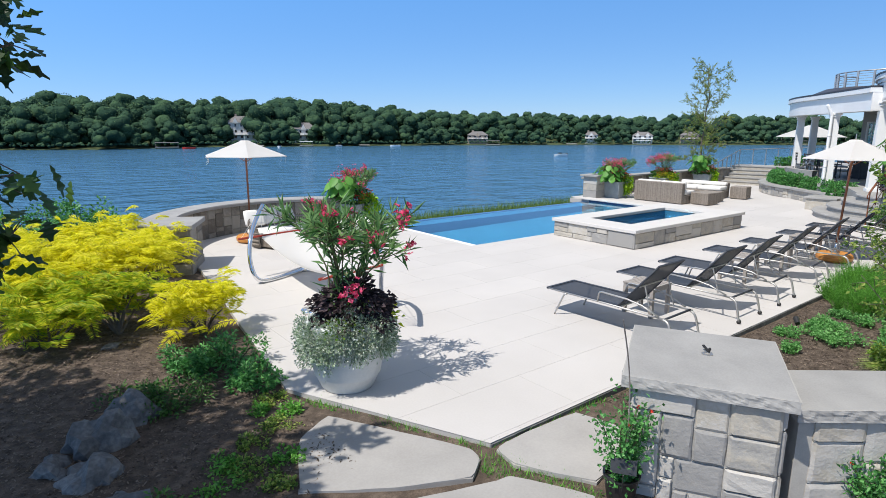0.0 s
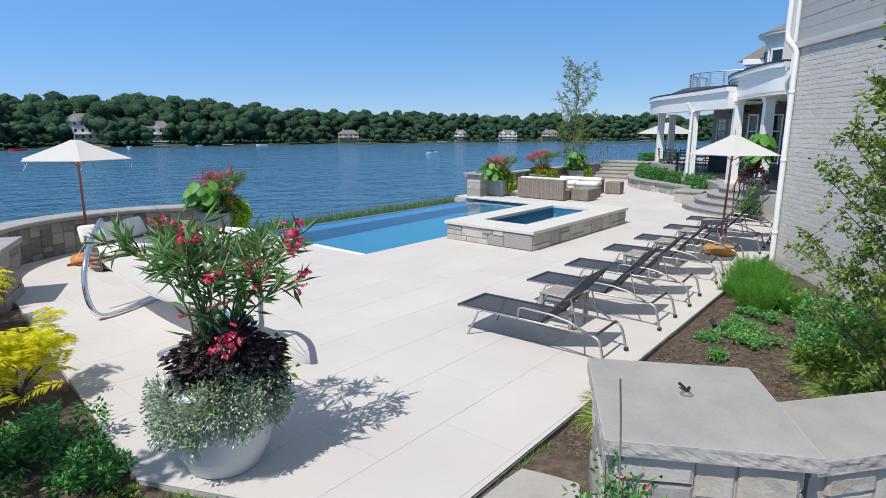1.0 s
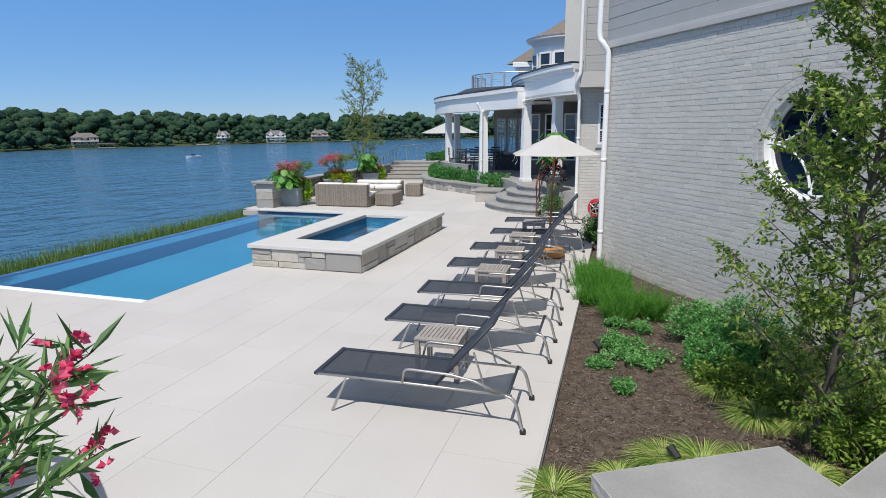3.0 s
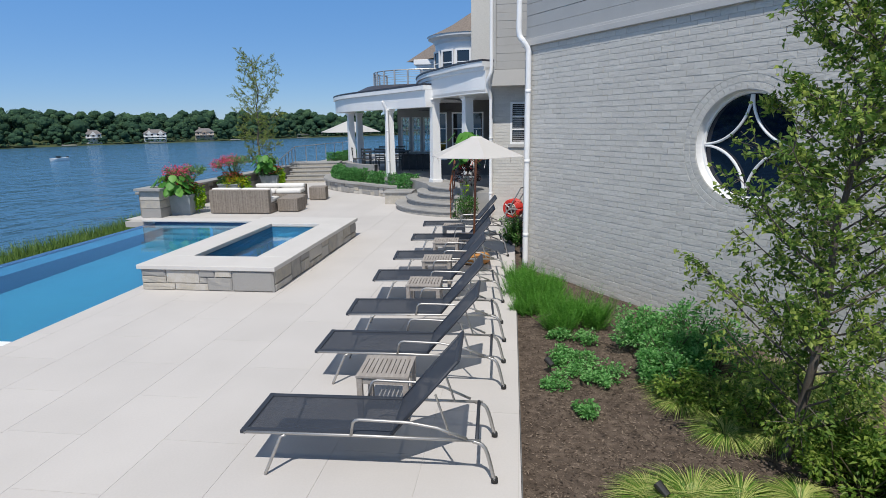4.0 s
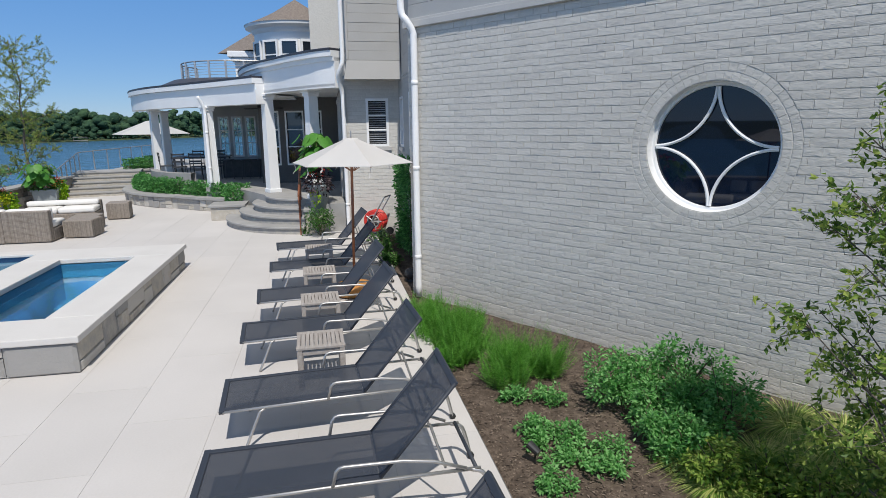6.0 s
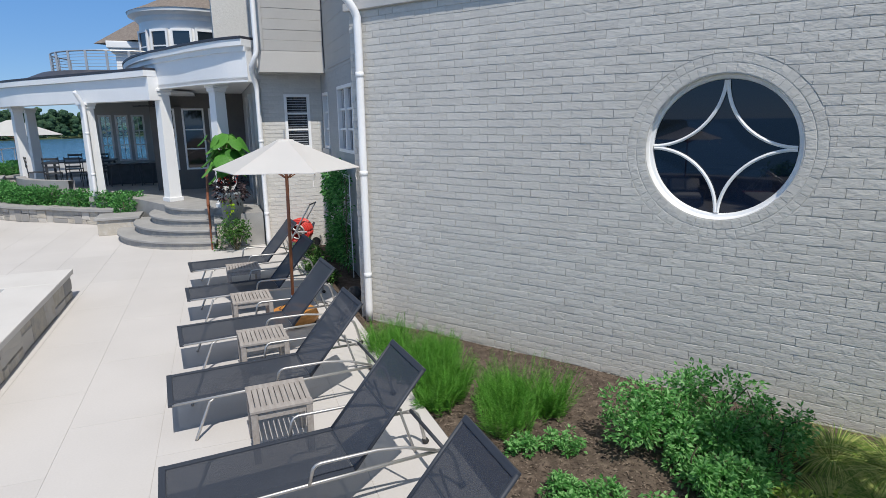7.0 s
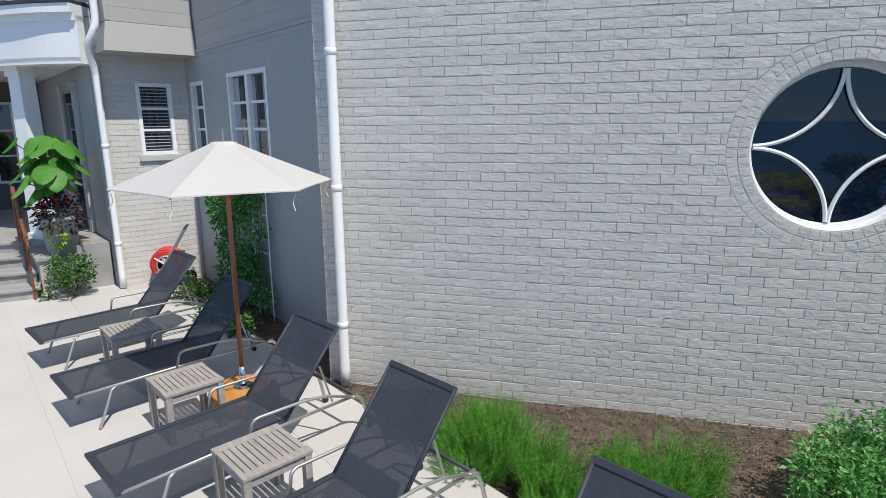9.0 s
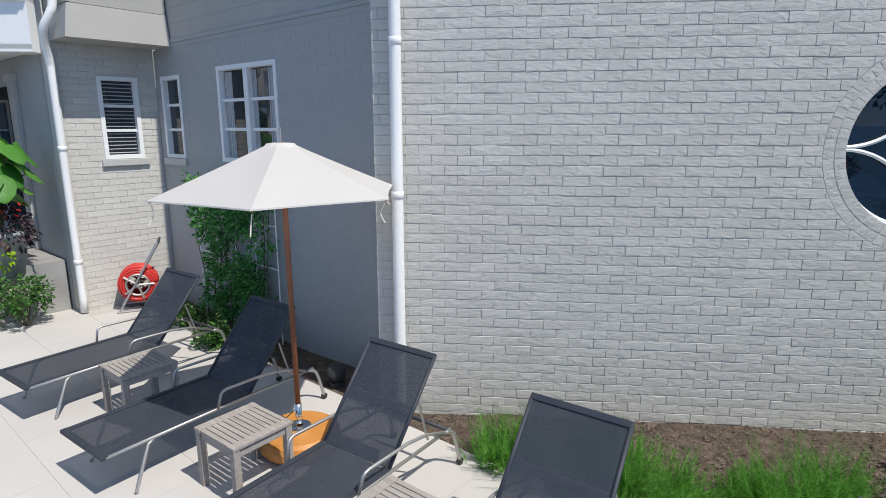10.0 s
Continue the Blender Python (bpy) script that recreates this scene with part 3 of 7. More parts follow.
part("coping", boxes((x1 - 0.06, x1 + 0.35, y0 + 0.2, y1 + 0.35, 0.004, 0.055), bev=0.012), "coping", pool)
part("waterline_tile", boxes((x1 - 0.015, x1, y0 + 0.01, y1, -0.30, 0.003)), "tile", pool)
bm = bmesh.new()
bm.faces.new([bm.verts.new((x, y, -0.045)) for x, y in ((x0 + 0.001, y0 + 0.001), (x1 - 0.016, y0 + 0.001), (x1 - 0.016, y1 + 0.15), (x0 + 0.001, y1 + 0.15))])
part("water", bm, "poolwater", pool).visible_shadow = False

spa = tagged(new("raised_spa"), "raised stone-sided spa with pale coping and dark blue water", "spa", kind="structure")
x0, x1, y0, y1 = SPA
ix0, ix1, iy0, iy1 = 10.42, 13.72, 7.32, 8.52
part("core", boxes((x0 + 0.03, ix0, y0 + 0.03, y1 - 0.02, -0.5, 0.335), (ix1, x1 - 0.03, y0 + 0.03, y1 - 0.02, -0.5, 0.335), (ix0, ix1, y0 + 0.03, iy0, -0.5, 0.335), (ix0, ix1, iy1, y1 - 0.02, -0.5, 0.335)), "mortar", spa)
part("basin", boxes((ix0, ix1, iy0, iy1, -0.65, -0.55), (ix0, ix0 + 0.02, iy0, iy1, -0.55, 0.33), (ix1 - 0.02, ix1, iy0, iy1, -0.55, 0.33), (ix0 + 0.02, ix1 - 0.02, iy0, iy0 + 0.02, -0.55, 0.33), (ix0 + 0.02, ix1 - 0.02, iy1 - 0.02, iy1, -0.55, 0.33)), "spaplaster", spa)
part("bench", boxes((ix1 - 0.5, ix1 - 0.02, iy0 + 0.02, iy1 - 0.02, -0.55, -0.28), bev=0.02), "spaplaster", spa)
for r in ((x0 - 0.04, ix0 + 0.03, y0 - 0.04, y1 + 0.03), (ix1 - 0.03, x1 + 0.04, y0 - 0.04, y1 + 0.03), (ix0 + 0.032, ix1 - 0.032, y0 - 0.04, iy0 + 0.03), (ix0 + 0.032, ix1 - 0.032, iy1 - 0.03, y1 + 0.03)):
    part("coping", boxes((*r, 0.345, 0.42), bev=0.012), "coping", spa)
bm = bmesh.new()
prism(bm, [(ix0 + 0.021, iy0 + 0.021), (ix1 - 0.021, iy0 + 0.021), (ix1 - 0.021, iy1 - 0.021), (ix0 + 0.021, iy1 - 0.021)], 0.21, 0.222)
part("water", bm, "poolwater", spa).visible_shadow = False


# ---- the house ----
def wallgrid(bm, length, z0, z1, y0, y1, holes, x_start=0.0):
    """A wall of boxes along x with rectangular openings (x0, x1, z0, z1)."""
    xs = sorted({x_start, length, *(h[0] for h in holes), *(h[1] for h in holes)})
    for a, b in zip(xs, xs[1:]):
        cut = sorted((h[2], h[3]) for h in holes if h[0] < (a + b) / 2 < h[1])
        z = z0
        for lo, hi in cut:
            if lo > z:
                box(bm, a, b, y0, y1, z, lo)
            z = hi
        if z < z1:
            box(bm, a, b, y0, y1, z, z1)
    return bm


WINDOWS = [0]


def window(m, x0, x1, z0, z1, nx, nz, label, depth=0.10, blind=True, sill=True, mullion=0, frame_w=0.055, glass="glassdark"):
    """A white window in an opening of a wall whose outer face is y = 0."""
    WINDOWS[0] += 1
    w = thing("window_%d" % WINDOWS[0], m, label, "window", kind="structure")
    fw = frame_w
    part("window_frame", boxes((x0, x1, -depth, 0.012, z1 - fw, z1), (x0, x1, -depth, 0.012, z0, z0 + fw), (x0, x0 + fw, -depth, 0.012, z0 + fw, z1 - fw), (x1 - fw, x1, -depth, 0.012, z0 + fw, z1 - fw), bev=0.004), "white", w)
    cuts = [x0 + fw + (x1 - x0 - 2 * fw) * k / max(mullion + 1, 1) for k in range(mullion + 2)]
    for c in cuts[1:-1]:
        part("mullion", boxes((c - 0.045, c + 0.045, -depth + 0.01, 0.004, z0 + fw, z1 - fw), bev=0.004), "white", w)
    for a, b in zip(cuts, cuts[1:]):
        for i in range(1, nx):
            x = a + (b - a) * i / nx
            part("glazing_bar", boxes((x - 0.012, x + 0.012, -0.06, -0.03, z0 + fw, z1 - fw)), "white", w)
        for i in range(1, nz):
            z = z0 + fw + (z1 - z0 - 2 * fw) * i / nz
            part("glazing_bar", boxes((a, b, -0.058, -0.028, z - 0.018, z + 0.018)), "white", w)
    part("pane", boxes((x0 + fw, x1 - fw, -depth + 0.03, -depth + 0.036, z0 + fw, z1 - fw)), glass, w)
    if blind:
        bm = bmesh.new()
        n = int((z1 - z0 - 2 * fw) / 0.05)
        for i in range(n):
            z = z0 + fw + 0.02 + i * 0.05
            box(bm, x0 + fw + 0.01, x1 - fw - 0.01, -depth + 0.037, -depth + 0.041, z, z + 0.012)
        part("blind", bm, "blind", w, "pale slatted blind")
    if sill:
        part("window_sill", boxes((x0 - 0.05, x1 + 0.05, -0.02, 0.05, z0 - 0.09, z0 - 0.004), bev=0.008), "trimgrey", w)
    return w


# wall with the round window
W1 = pose(8.569, 0.430, 0, 0, 0, 35.0)
RC, RR = 2.275, 0.634
wall1 = thing("wall_brick", W1, "light grey painted brick house wall with a round window", "wall", kind="structure")
bm = bmesh.new()
S0, S1, TOP = -7.0, 4.29, 3.85
for r in ((S0, -0.9, -0.4, TOP), (0.9, S1, -0.4, TOP), (-0.9, 0.9, -0.4, RC - 0.9), (-0.9, 0.9, RC + 0.9, TOP)):
    box(bm, r[0], r[1], -0.30, -0.002, r[2], r[3])
N = 64
ring, square, ringb = [], [], []
for k in range(N):
    a = 2 * math.pi * k / N
    cx, cz = math.cos(a), math.sin(a)
    s = 0.9 / max(abs(cx), abs(cz))
    ring.append(bm.verts.new((RR * cx, -0.002, RC + RR * cz)))
    ringb.append(bm.verts.new((RR * cx, -0.30, RC + RR * cz)))
    square.append(bm.verts.new((s * cx, -0.002, RC + s * cz)))
for k in range(N):
    j = (k + 1) % N
    bm.faces.new((ring[k], ring[j], square[j], square[k])), bm.faces.new((ring[k], ringb[k], ringb[j], ring[j]))
part("mortar_wall", bm, "brickjoint", wall1)
part("trim_band", boxes((S0, S1 + 0.05, -0.02, 0.055, TOP, TOP + 0.085), (S0, S1 + 0.03, -0.04, 0.03, TOP + 0.085, TOP + 0.125), bev=0.006), "trimgrey", wall1)
for k in range(14):
    z = TOP + 0.125 + k * 0.19
    part("siding_board", boxes((S0, S1, -0.12, -0.012 - 0.004 * (k % 2), z, z + 0.186), bev=0.004), "render", wall1)

rw = thing("window_round", W1, "round white-framed window with curved diamond glazing bars", "window", kind="structure")
bm = bmesh.new()
prof = [(RR + 0.004, -0.17), (RR + 0.004, -0.010), (RR - 0.001, -0.008), (RR - 0.005, -0.105), (RR - 0.010, -0.110), (RR - 0.034, -0.110), (RR - 0.040, -0.116), (RR - 0.044, -0.17)]
rings = []
for k in range(72):
    a = 2 * math.pi * k / 72
    rings.append([bm.verts.new((r * math.cos(a), y, RC + r * math.sin(a))) for r, y in prof])
for k in range(72):
    a, b = rings[k], rings[(k + 1) % 72]
    for i in range(len(prof)):
        bm.faces.new((a[i], a[(i + 1) % len(prof)], b[(i + 1) % len(prof)], b[i]))
part("window_frame", bm, "white", rw, smooth=False)
bm = bmesh.new()
g0 = [bm.verts.new(((RR - 0.041) * math.cos(2 * math.pi * k / 64), -0.140, RC + (RR - 0.041) * math.sin(2 * math.pi * k / 64))) for k in range(64)]
bm.faces.new(g0)
part("pane", bm, "roundglass", rw)
RI = RR - 0.040
for q in range(4):
    cx, cz = RI * math.sqrt(2) * math.cos(math.pi / 4 + q * math.pi / 2), RI * math.sqrt(2) * math.sin(math.pi / 4 + q * math.pi / 2)
    pts = []
    for k in range(25):
        a = math.pi / 4 + q * math.pi / 2 + math.pi + radians(-44 + 88 * k / 24)
        pts.append((cx + RI * 0.985 * math.cos(a), -0.118, RC + cz + RI * 0.985 * math.sin(a)))
    part("glazing_bar", tube(bmesh.new(), pts, 0.017, 6), "white", rw)


def downspout(m, pts, label):
    d = thing("downspout", m, label, "downspout")
    part("pipe", tube(bmesh.new(), smoothline(pts, 5), 0.048, 14), "white", d, smooth=True)
    for a, b in zip(pts, pts[1:]):
        if b[2] - a[2] > 0.8:
            z = a[2] + (b[2] - a[2]) * 0.5
            x, y = (a[0] + b[0]) / 2, (a[1] + b[1]) / 2
            part("collar", lathe(bmesh.new(), [(0.049, z - 0.03), (0.053, z - 0.028), (0.053, z + 0.028), (0.049, z + 0.03)], 16, (x, y)), "white", d, smooth=True)
    return d


downspout(W1, [(4.09, 0.075, -0.06), (4.09, 0.075, 1.2), (4.09, 0.075, 2.6), (4.09, 0.075, 3.60), (4.10, 0.085, 3.79), (4.14, 0.16, 3.93), (4.20, 0.20, 4.07), (4.20, 0.20, 4.6), (4.20, 0.20, 6.6)], "white painted round downspout at the corner of the brick wall")

# recessed side wall in shade and window wall
L2 = 4.70
W2 = pose(12.30, 2.45, 0, 0, 0, 0)
wall2 = thing("wall_side", W2, "grey painted brick side wall with two white windows", "wall", kind="structure")
H2 = [(1.77, 3.02, 2.015, 3.15), (3.98, 4.53, 2.015, 3.11)]
bm = wallgrid(bmesh.new(), L2 - 0.005, -0.4, 3.46, -0.26, -0.002, H2, 0.02)
# Same paint as the sunlit brick, darkened to hold its shade.
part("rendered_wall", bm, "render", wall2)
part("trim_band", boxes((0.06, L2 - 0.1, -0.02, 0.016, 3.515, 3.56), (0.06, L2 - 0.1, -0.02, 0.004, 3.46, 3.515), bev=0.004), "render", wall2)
for k in range(16):
    z = 3.56 + k * 0.19
    part("siding_board", boxes((0.02, L2, -0.12, -0.004 - 0.002 * (k % 2), z, z + 0.1885), bev=0.002), "siding", wall2)
window(W2, *H2[0], 1, 3, "white twin casement window with pale curtain and blinds", mullion=1, sill=False, blind=False)
for x0, x1 in ((1.84, 2.02), (2.26, 2.37), (2.79, 2.95)):
    bm = bmesh.new()
    for k in range(6):
        box(bm, x0 + (x1 - x0) * k / 6, x0 + (x1 - x0) * (k + 0.8) / 6, -0.064, -0.058 + 0.003 * (k % 2), 2.07, 3.08)
    part("curtain", bm, "blind", wall2, "pale window curtain")
window(W2, *H2[1], 1, 3, "narrow white casement window", sill=True, blind=False)

W3 = pose(17.0, 2.455, 0, 0, 0, 90)
wall3 = thing("wall_return", W3, "grey painted brick return wall with a sash window", "wall", kind="structure")
H3 = [(0.245, 0.755, 2.015, 3.09)]
part("mortar_wall", wallgrid(bmesh.new(), 1.26, -0.3, 3.58, -0.26, -0.002, H3), "brickjoint", wall3)
window(W3, *H3[0], 1, 3, "white sash window with closed slatted blind")
bay = thing("overhanging_bay", pose(16.84, 2.48, 0, 0, 0, 90), "grey lap-sided upper bay with a flared skirt", "bay", kind="structure")
bm = bmesh.new()
bmesh.ops.create_cube(bm, size=1.0)
for v in bm.verts:
    top = v.co.z > 0
    out = v.co.y > 0
    v.co = Vector((((1.13 if top else 1.20) if v.co.x > 0 else -0.02), (0.36 if top else 0.42) if out else -0.50, 3.86 if top else 3.47))
part("skirt", bm, "siding", bay)
for k in range(18):
    z = 3.865 + k * 0.19
    part("siding_board", boxes((-0.018, 1.085, -0.50, 0.354 - 0.005 * (k % 2), z, z + 0.187), bev=0.004), "siding", bay)
part("corner_board", boxes((1.087, 1.135, -0.50, 0.365, 3.87, 7.2), bev=0.004), "siding", bay)
downspout(Matrix.Identity(4), [(16.95, 3.71, 0.02), (16.95, 3.71, 1.4), (16.95, 3.71, 2.95), (16.94, 3.72, 3.22), (16.86, 3.77, 3.42), (16.76, 3.79, 3.58), (16.68, 3.73, 3.74), (16.66, 3.69, 3.90), (16.66, 3.69, 4.5), (16.66, 3.69, 7.0)], "white painted downspout bending under the bay")

# wall behind the porch, chimney, tower
rear = thing("wall_porch", Matrix.Identity(4), "grey wall behind the porch with tall dark windows", "wall", kind="structure")
# Lies under the porch ceiling; the darker grey paints in its shade.
part("side", boxes((17.26, 24.4, 3.45, 3.74, -0.2, 4.2)), "render", rear)
part("pilaster", boxes((18.35, 18.62, 3.742, 3.80, 0.70, 3.05), (18.31, 18.66, 3.742, 3.82, 3.05, 3.15), bev=0.006), "trimgrey", rear, "pale door casing")
part("side_door", boxes((18.64, 19.62, 3.742, 3.765, 0.70, 3.0)), "glassdark", rear, "dark glazed side door")
part("pilaster", boxes((19.64, 19.90, 3.742, 3.80, 0.70, 3.05), (19.60, 19.94, 3.742, 3.82, 3.05, 3.15), bev=0.006), "trimgrey", rear, "pale door casing")
WB = pose(22.8, 3.5, 0, 0, 0, 90)
HB = [(0.75, 1.20, 1.25, 2.95), (1.32, 1.90, 1.25, 2.95), (2.08, 2.42, 1.25, 2.95)]
# Back wall carries the roof's shade in its colour.
part("back", wallgrid(bmesh.new(), 2.7, 0.2, 4.2, -0.3, 0.0, HB), "porchshade", rear, m=WB)
for h in HB:
    window(WB, *h, 1, 3, "tall dark-glazed sash window under the porch roof", blind=False, sill=False, frame_w=0.05)
WC = pose(27.6, 6.1, 0, 0, 0, 90)
HC = [(0.74, 1.14, 1.30, 2.85), (1.24, 1.64, 1.30, 2.85), (1.74, 2.14, 1.30, 2.85)]
part("wing", wallgrid(bmesh.new(), 2.3, 0.2, 4.0, -0.3, 0.0, HC), "siding", rear, "grey window wall", m=WC)
for h in HC:
    window(WC, *h, 2, 3, "tall white multi-paned porch window", blind=False, sill=False, frame_w=0.06, glass="clearglass")
part("chimney", boxes((19.2, 21.4, 3.1, 4.40, 3.6, 9.5), bev=0.01), "brickstuff", rear, "grey painted brick chimney block")
part("upper_wall", boxes((17.05, 30, -2.0, 3.6, 4.2, 8.5)), "siding", rear)
part("bulk", boxes((17.3, 30, -6.0, 2.7, -0.3, 4.2)), "siding", rear)

tower = thing("round_tower", pose(28.4, 5.1, 0), "white round upper tower with sash windows and shingle roof", "tower", kind="structure")
part("drum", lathe(bmesh.new(), [(1.62, 3.8), (1.62, 6.05)], 48), "white", tower, smooth=True)
part("cornice", lathe(bmesh.new(), [(1.62, 5.9), (1.70, 5.98), (1.73, 6.06), (1.94, 6.15), (1.96, 6.26), (1.75, 6.3)], 48), "white", tower)
part("roof", lathe(bmesh.new(), [(1.98, 6.25), (1.4, 6.5), (0.9, 6.75), (0.02, 7.3)], 48), "shingle", tower)
for a in (118, 146, 172, 198):
    ar = radians(a)
    m = pose(1.64 * math.cos(ar), 1.64 * math.sin(ar), 0, 0, 0, a - 90)
    win = part("sash", boxes((-0.33, 0.33, -0.02, 0.05, 4.55, 4.63), (-0.33, 0.33, -0.02, 0.05, 5.55, 5.63), (-0.33, -0.26, -0.02, 0.05, 4.63, 5.55), (0.26, 0.33, -0.02, 0.05, 4.63, 5.55), (-0.26, 0.26, 0.0, 0.03, 5.07, 5.11)), "white", tower, m=m)
    part("pane", boxes((-0.26, 0.26, -0.01, 0.012, 4.63, 5.55)), "glassdark", win)
wing = thing("far_cornice", pose(31.5, 7.6, 0), "white stepped cornice of the house's far wing", "cornice", kind="structure")
part("wall", boxes((-0.8, 2, -1.2, 0.25, 3.6, 5.6)), "white", wing)
part("cornice", boxes((-1.1, 2, -1.4, 0.5, 5.35, 5.6), (-1.0, 2, -1.3, 0.38, 5.2, 5.35), bev=0.03), "white", wing)
part("roof", lathe(bmesh.new(), [(1.6, 5.62), (0.1, 6.5)], 4, (0.2, -0.5)), "shingle", wing)

# ---- the porch ----
PC = (26.5, 7.0)
porch = thing("porch", Matrix.Identity(4), "white-columned curved open porch with dark low roof", "porch", kind="structure")
drum = smoothline([(17.02, 3.86), (17.5, 4.30), (18.4, 4.85), (19.4, 5.36), (20.4, 5.86), (21.6, 6.28), (23.0, 6.60), (24.6, 6.80)], 6)
part("right_floor", prism(bmesh.new(), [(17.3, 3.76), (24.3, 3.76), (24.3, 8.6), (22.9, 7.6), (20.6, 6.35), (19.4, 5.75), (18.3, 4.78), (17.95, 4.35), (17.3, 4.25)], 0.0, 0.692), "capstone", porch)
part("left_floor", lathe(bmesh.new(), [(0.01, 0.69), (3.5, 0.69), (3.5, 0.0)], 60, PC), "capstone", porch)
part("right_beam", band(bmesh.new(), drum, 0.0, -0.32, 3.33, 3.98), "white", porch, "white curved entablature")
part("right_eave", band(bmesh.new(), drum, 0.11, -0.30, 4.00, 4.12), "white", porch, "white gutter")
part("right_moulding", band(bmesh.new(), drum, 0.045, -0.20, 3.90, 4.00), "white", porch)
part("right_roof", band(bmesh.new(), drum, 0.13, -1.6, 4.125, 4.17), "roofdark", porch, "dark roof edge")
part("right_ceiling", prism(bmesh.new(), [(p.x, p.y) for p in drum] + [(25.0, 3.76), (17.3, 3.76)], 3.36, 3.42), "white", porch)
part("right_rooftop", prism(bmesh.new(), [(p.x, p.y) for p in drum] + [(25.0, 3.76), (17.3, 3.76)], 4.04, 4.10), "roofdark", porch)
LP = smoothline([(19.9, 5.9), (21.5, 7.1), (23.2, 8.45), (25.1, 9.95), (26.9, 10.95), (28.4, 11.5)], 6)
BACK = [(28.4, 5.0), (21.0, 5.0)]
part("left_beam", band(bmesh.new(), LP, 0.0, -0.42, 3.08, 3.60), "white", porch, "white curved entablature")
part("left_eave", band(bmesh.new(), LP, 0.08, -0.30, 3.605, 3.74), "white", porch, "white gutter")
part("left_roof", prism(bmesh.new(), [(p.x - 0.05, p.y + 0.07) for p in LP] + BACK, 3.745, 3.80), "roofdark", porch, "dark low roof")
part("left_crown", lathe(bmesh.new(), [(3.0, 3.80), (2.4, 4.06), (0.02, 4.10)], 60, PC), "roofdark", porch, "dark low roof")
part("left_ceiling", prism(bmesh.new(), [(p.x + 0.2, p.y - 0.3) for p in LP] + BACK, 3.28, 3.32), "white", porch)


def column(x, y, z0, z1, r0=0.145, r1=0.12):
    c = thing("column", pose(x, y, z0), "white square tapered porch column", "column", "porch columns")
    h = z1 - z0
    bm = bmesh.new()
    lo, hi = [], []
    for sx, sy in ((-1, -1), (1, -1), (1, 1), (-1, 1)):
        lo.append(bm.verts.new((sx * r0, sy * r0, 0.10))), hi.append(bm.verts.new((sx * r1, sy * r1, h - 0.14)))
    bm.faces.new(lo[::-1]), bm.faces.new(hi)
    for k in range(4):
        bm.faces.new((lo[k], lo[(k + 1) % 4], hi[(k + 1) % 4], hi[k]))
    part("shaft", bm, "white", c)
    part("plinth", boxes((-r0 - 0.03, r0 + 0.03, -r0 - 0.03, r0 + 0.03, 0, 0.10), bev=0.012), "white", c)
    part("capital", boxes((-r1 - 0.03, r1 + 0.03, -r1 - 0.03, r1 + 0.03, h - 0.14, h - 0.06), (-r1 - 0.06, r1 + 0.06, -r1 - 0.06, r1 + 0.06, h - 0.06, h), bev=0.01), "white", c)
    c.rotation_euler = (0, 0, radians(30))
    return c


column(18.42, 4.45, 0.69, 3.34), column(20.22, 5.66, 0.69, 3.34)
for x, y in ((26.05, 10.12), (22.25, 7.60), (27.7, 10.2)):
    column(x, y, 0.69, 3.08)
part("parapet", lathe(bmesh.new(), [(3.18, 0.70), (3.42, 0.70), (3.42, 1.02), (3.18, 1.02), (3.18, 0.70)], 20, PC, 100, 154), "capstone", porch, "low stone parapet")
d = [22.02, 7.62]
downspout(Matrix.Identity(4), [(*d, 0.75), (*d, 1.8), (*d, 2.85), (d[0] - 0.02, d[1] + 0.02, 3.05), (d[0] - 0.12, d[1] + 0.14, 3.36)], "white downspout beside a porch column")

bal = thing("balcony_railing", pose(PC[0], PC[1], 4.08), "thin steel balcony railing with cable infill", "railing", kind="structure")
rr = 2.08
arc = [(rr * math.cos(radians(a)), rr * math.sin(radians(a))) for a in range(60, 236, 5)]
part("top_rail", tube(bmesh.new(), [(x, y, 0.54) for x, y in arc], 0.022, 6), "steel", bal)
for z in (0.10, 0.19, 0.28, 0.37, 0.45):
    part("cable", tube(bmesh.new(), [(x, y, z) for x, y in arc], 0.006, 4), "steel", bal)
for a in range(60, 236, 16):
    x, y = rr * math.cos(radians(a)), rr * math.sin(radians(a))
    part("post", boxes((x - 0.03, x + 0.03, y - 0.03, y + 0.03, -0.02, 0.54)), "steel", bal)

# curved entrance steps
SC = (19.6, 4.4)
steps = thing("entrance_steps", Matrix.Identity(4), "curved bluestone entrance steps", "steps", kind="structure")
for k, (r, z) in enumerate(((2.45, 0.175), (2.10, 0.35), (1.76, 0.525), (1.42, 0.70))):
    part("riser", lathe(bmesh.new(), [(0.02, z - 0.05), (r - 0.04, z - 0.05), (r - 0.04, max(z - 0.178, 0.0))], 40, SC, 76, 171), "stonestuff", steps)
    part("tread", lathe(bmesh.new(), [(0.02, z), (r - 0.01, z), (r, z - 0.01), (r, z - 0.045), (r - 0.05, z - 0.05), (0.02, z - 0.05), (0.02, z)], 40, SC, 75, 172), "capstone", steps)
part("cheek", boxes((17.32, 18.2, 4.2, 4.70, 0.0, 0.52), bev=0.01), "stonestuff", steps)
part("cheek_cap", boxes((17.28, 18.25, 4.16, 4.74, 0.52, 0.58), bev=0.01), "capstone", steps)
part("block", boxes((19.85, 20.6, 6.45, 7.3, 0.0, 0.36), bev=0.01), "stonestuff", steps)
part("block_cap", boxes((19.8, 20.65, 6.4, 7.35, 0.36, 0.42), bev=0.01), "capstone", steps)

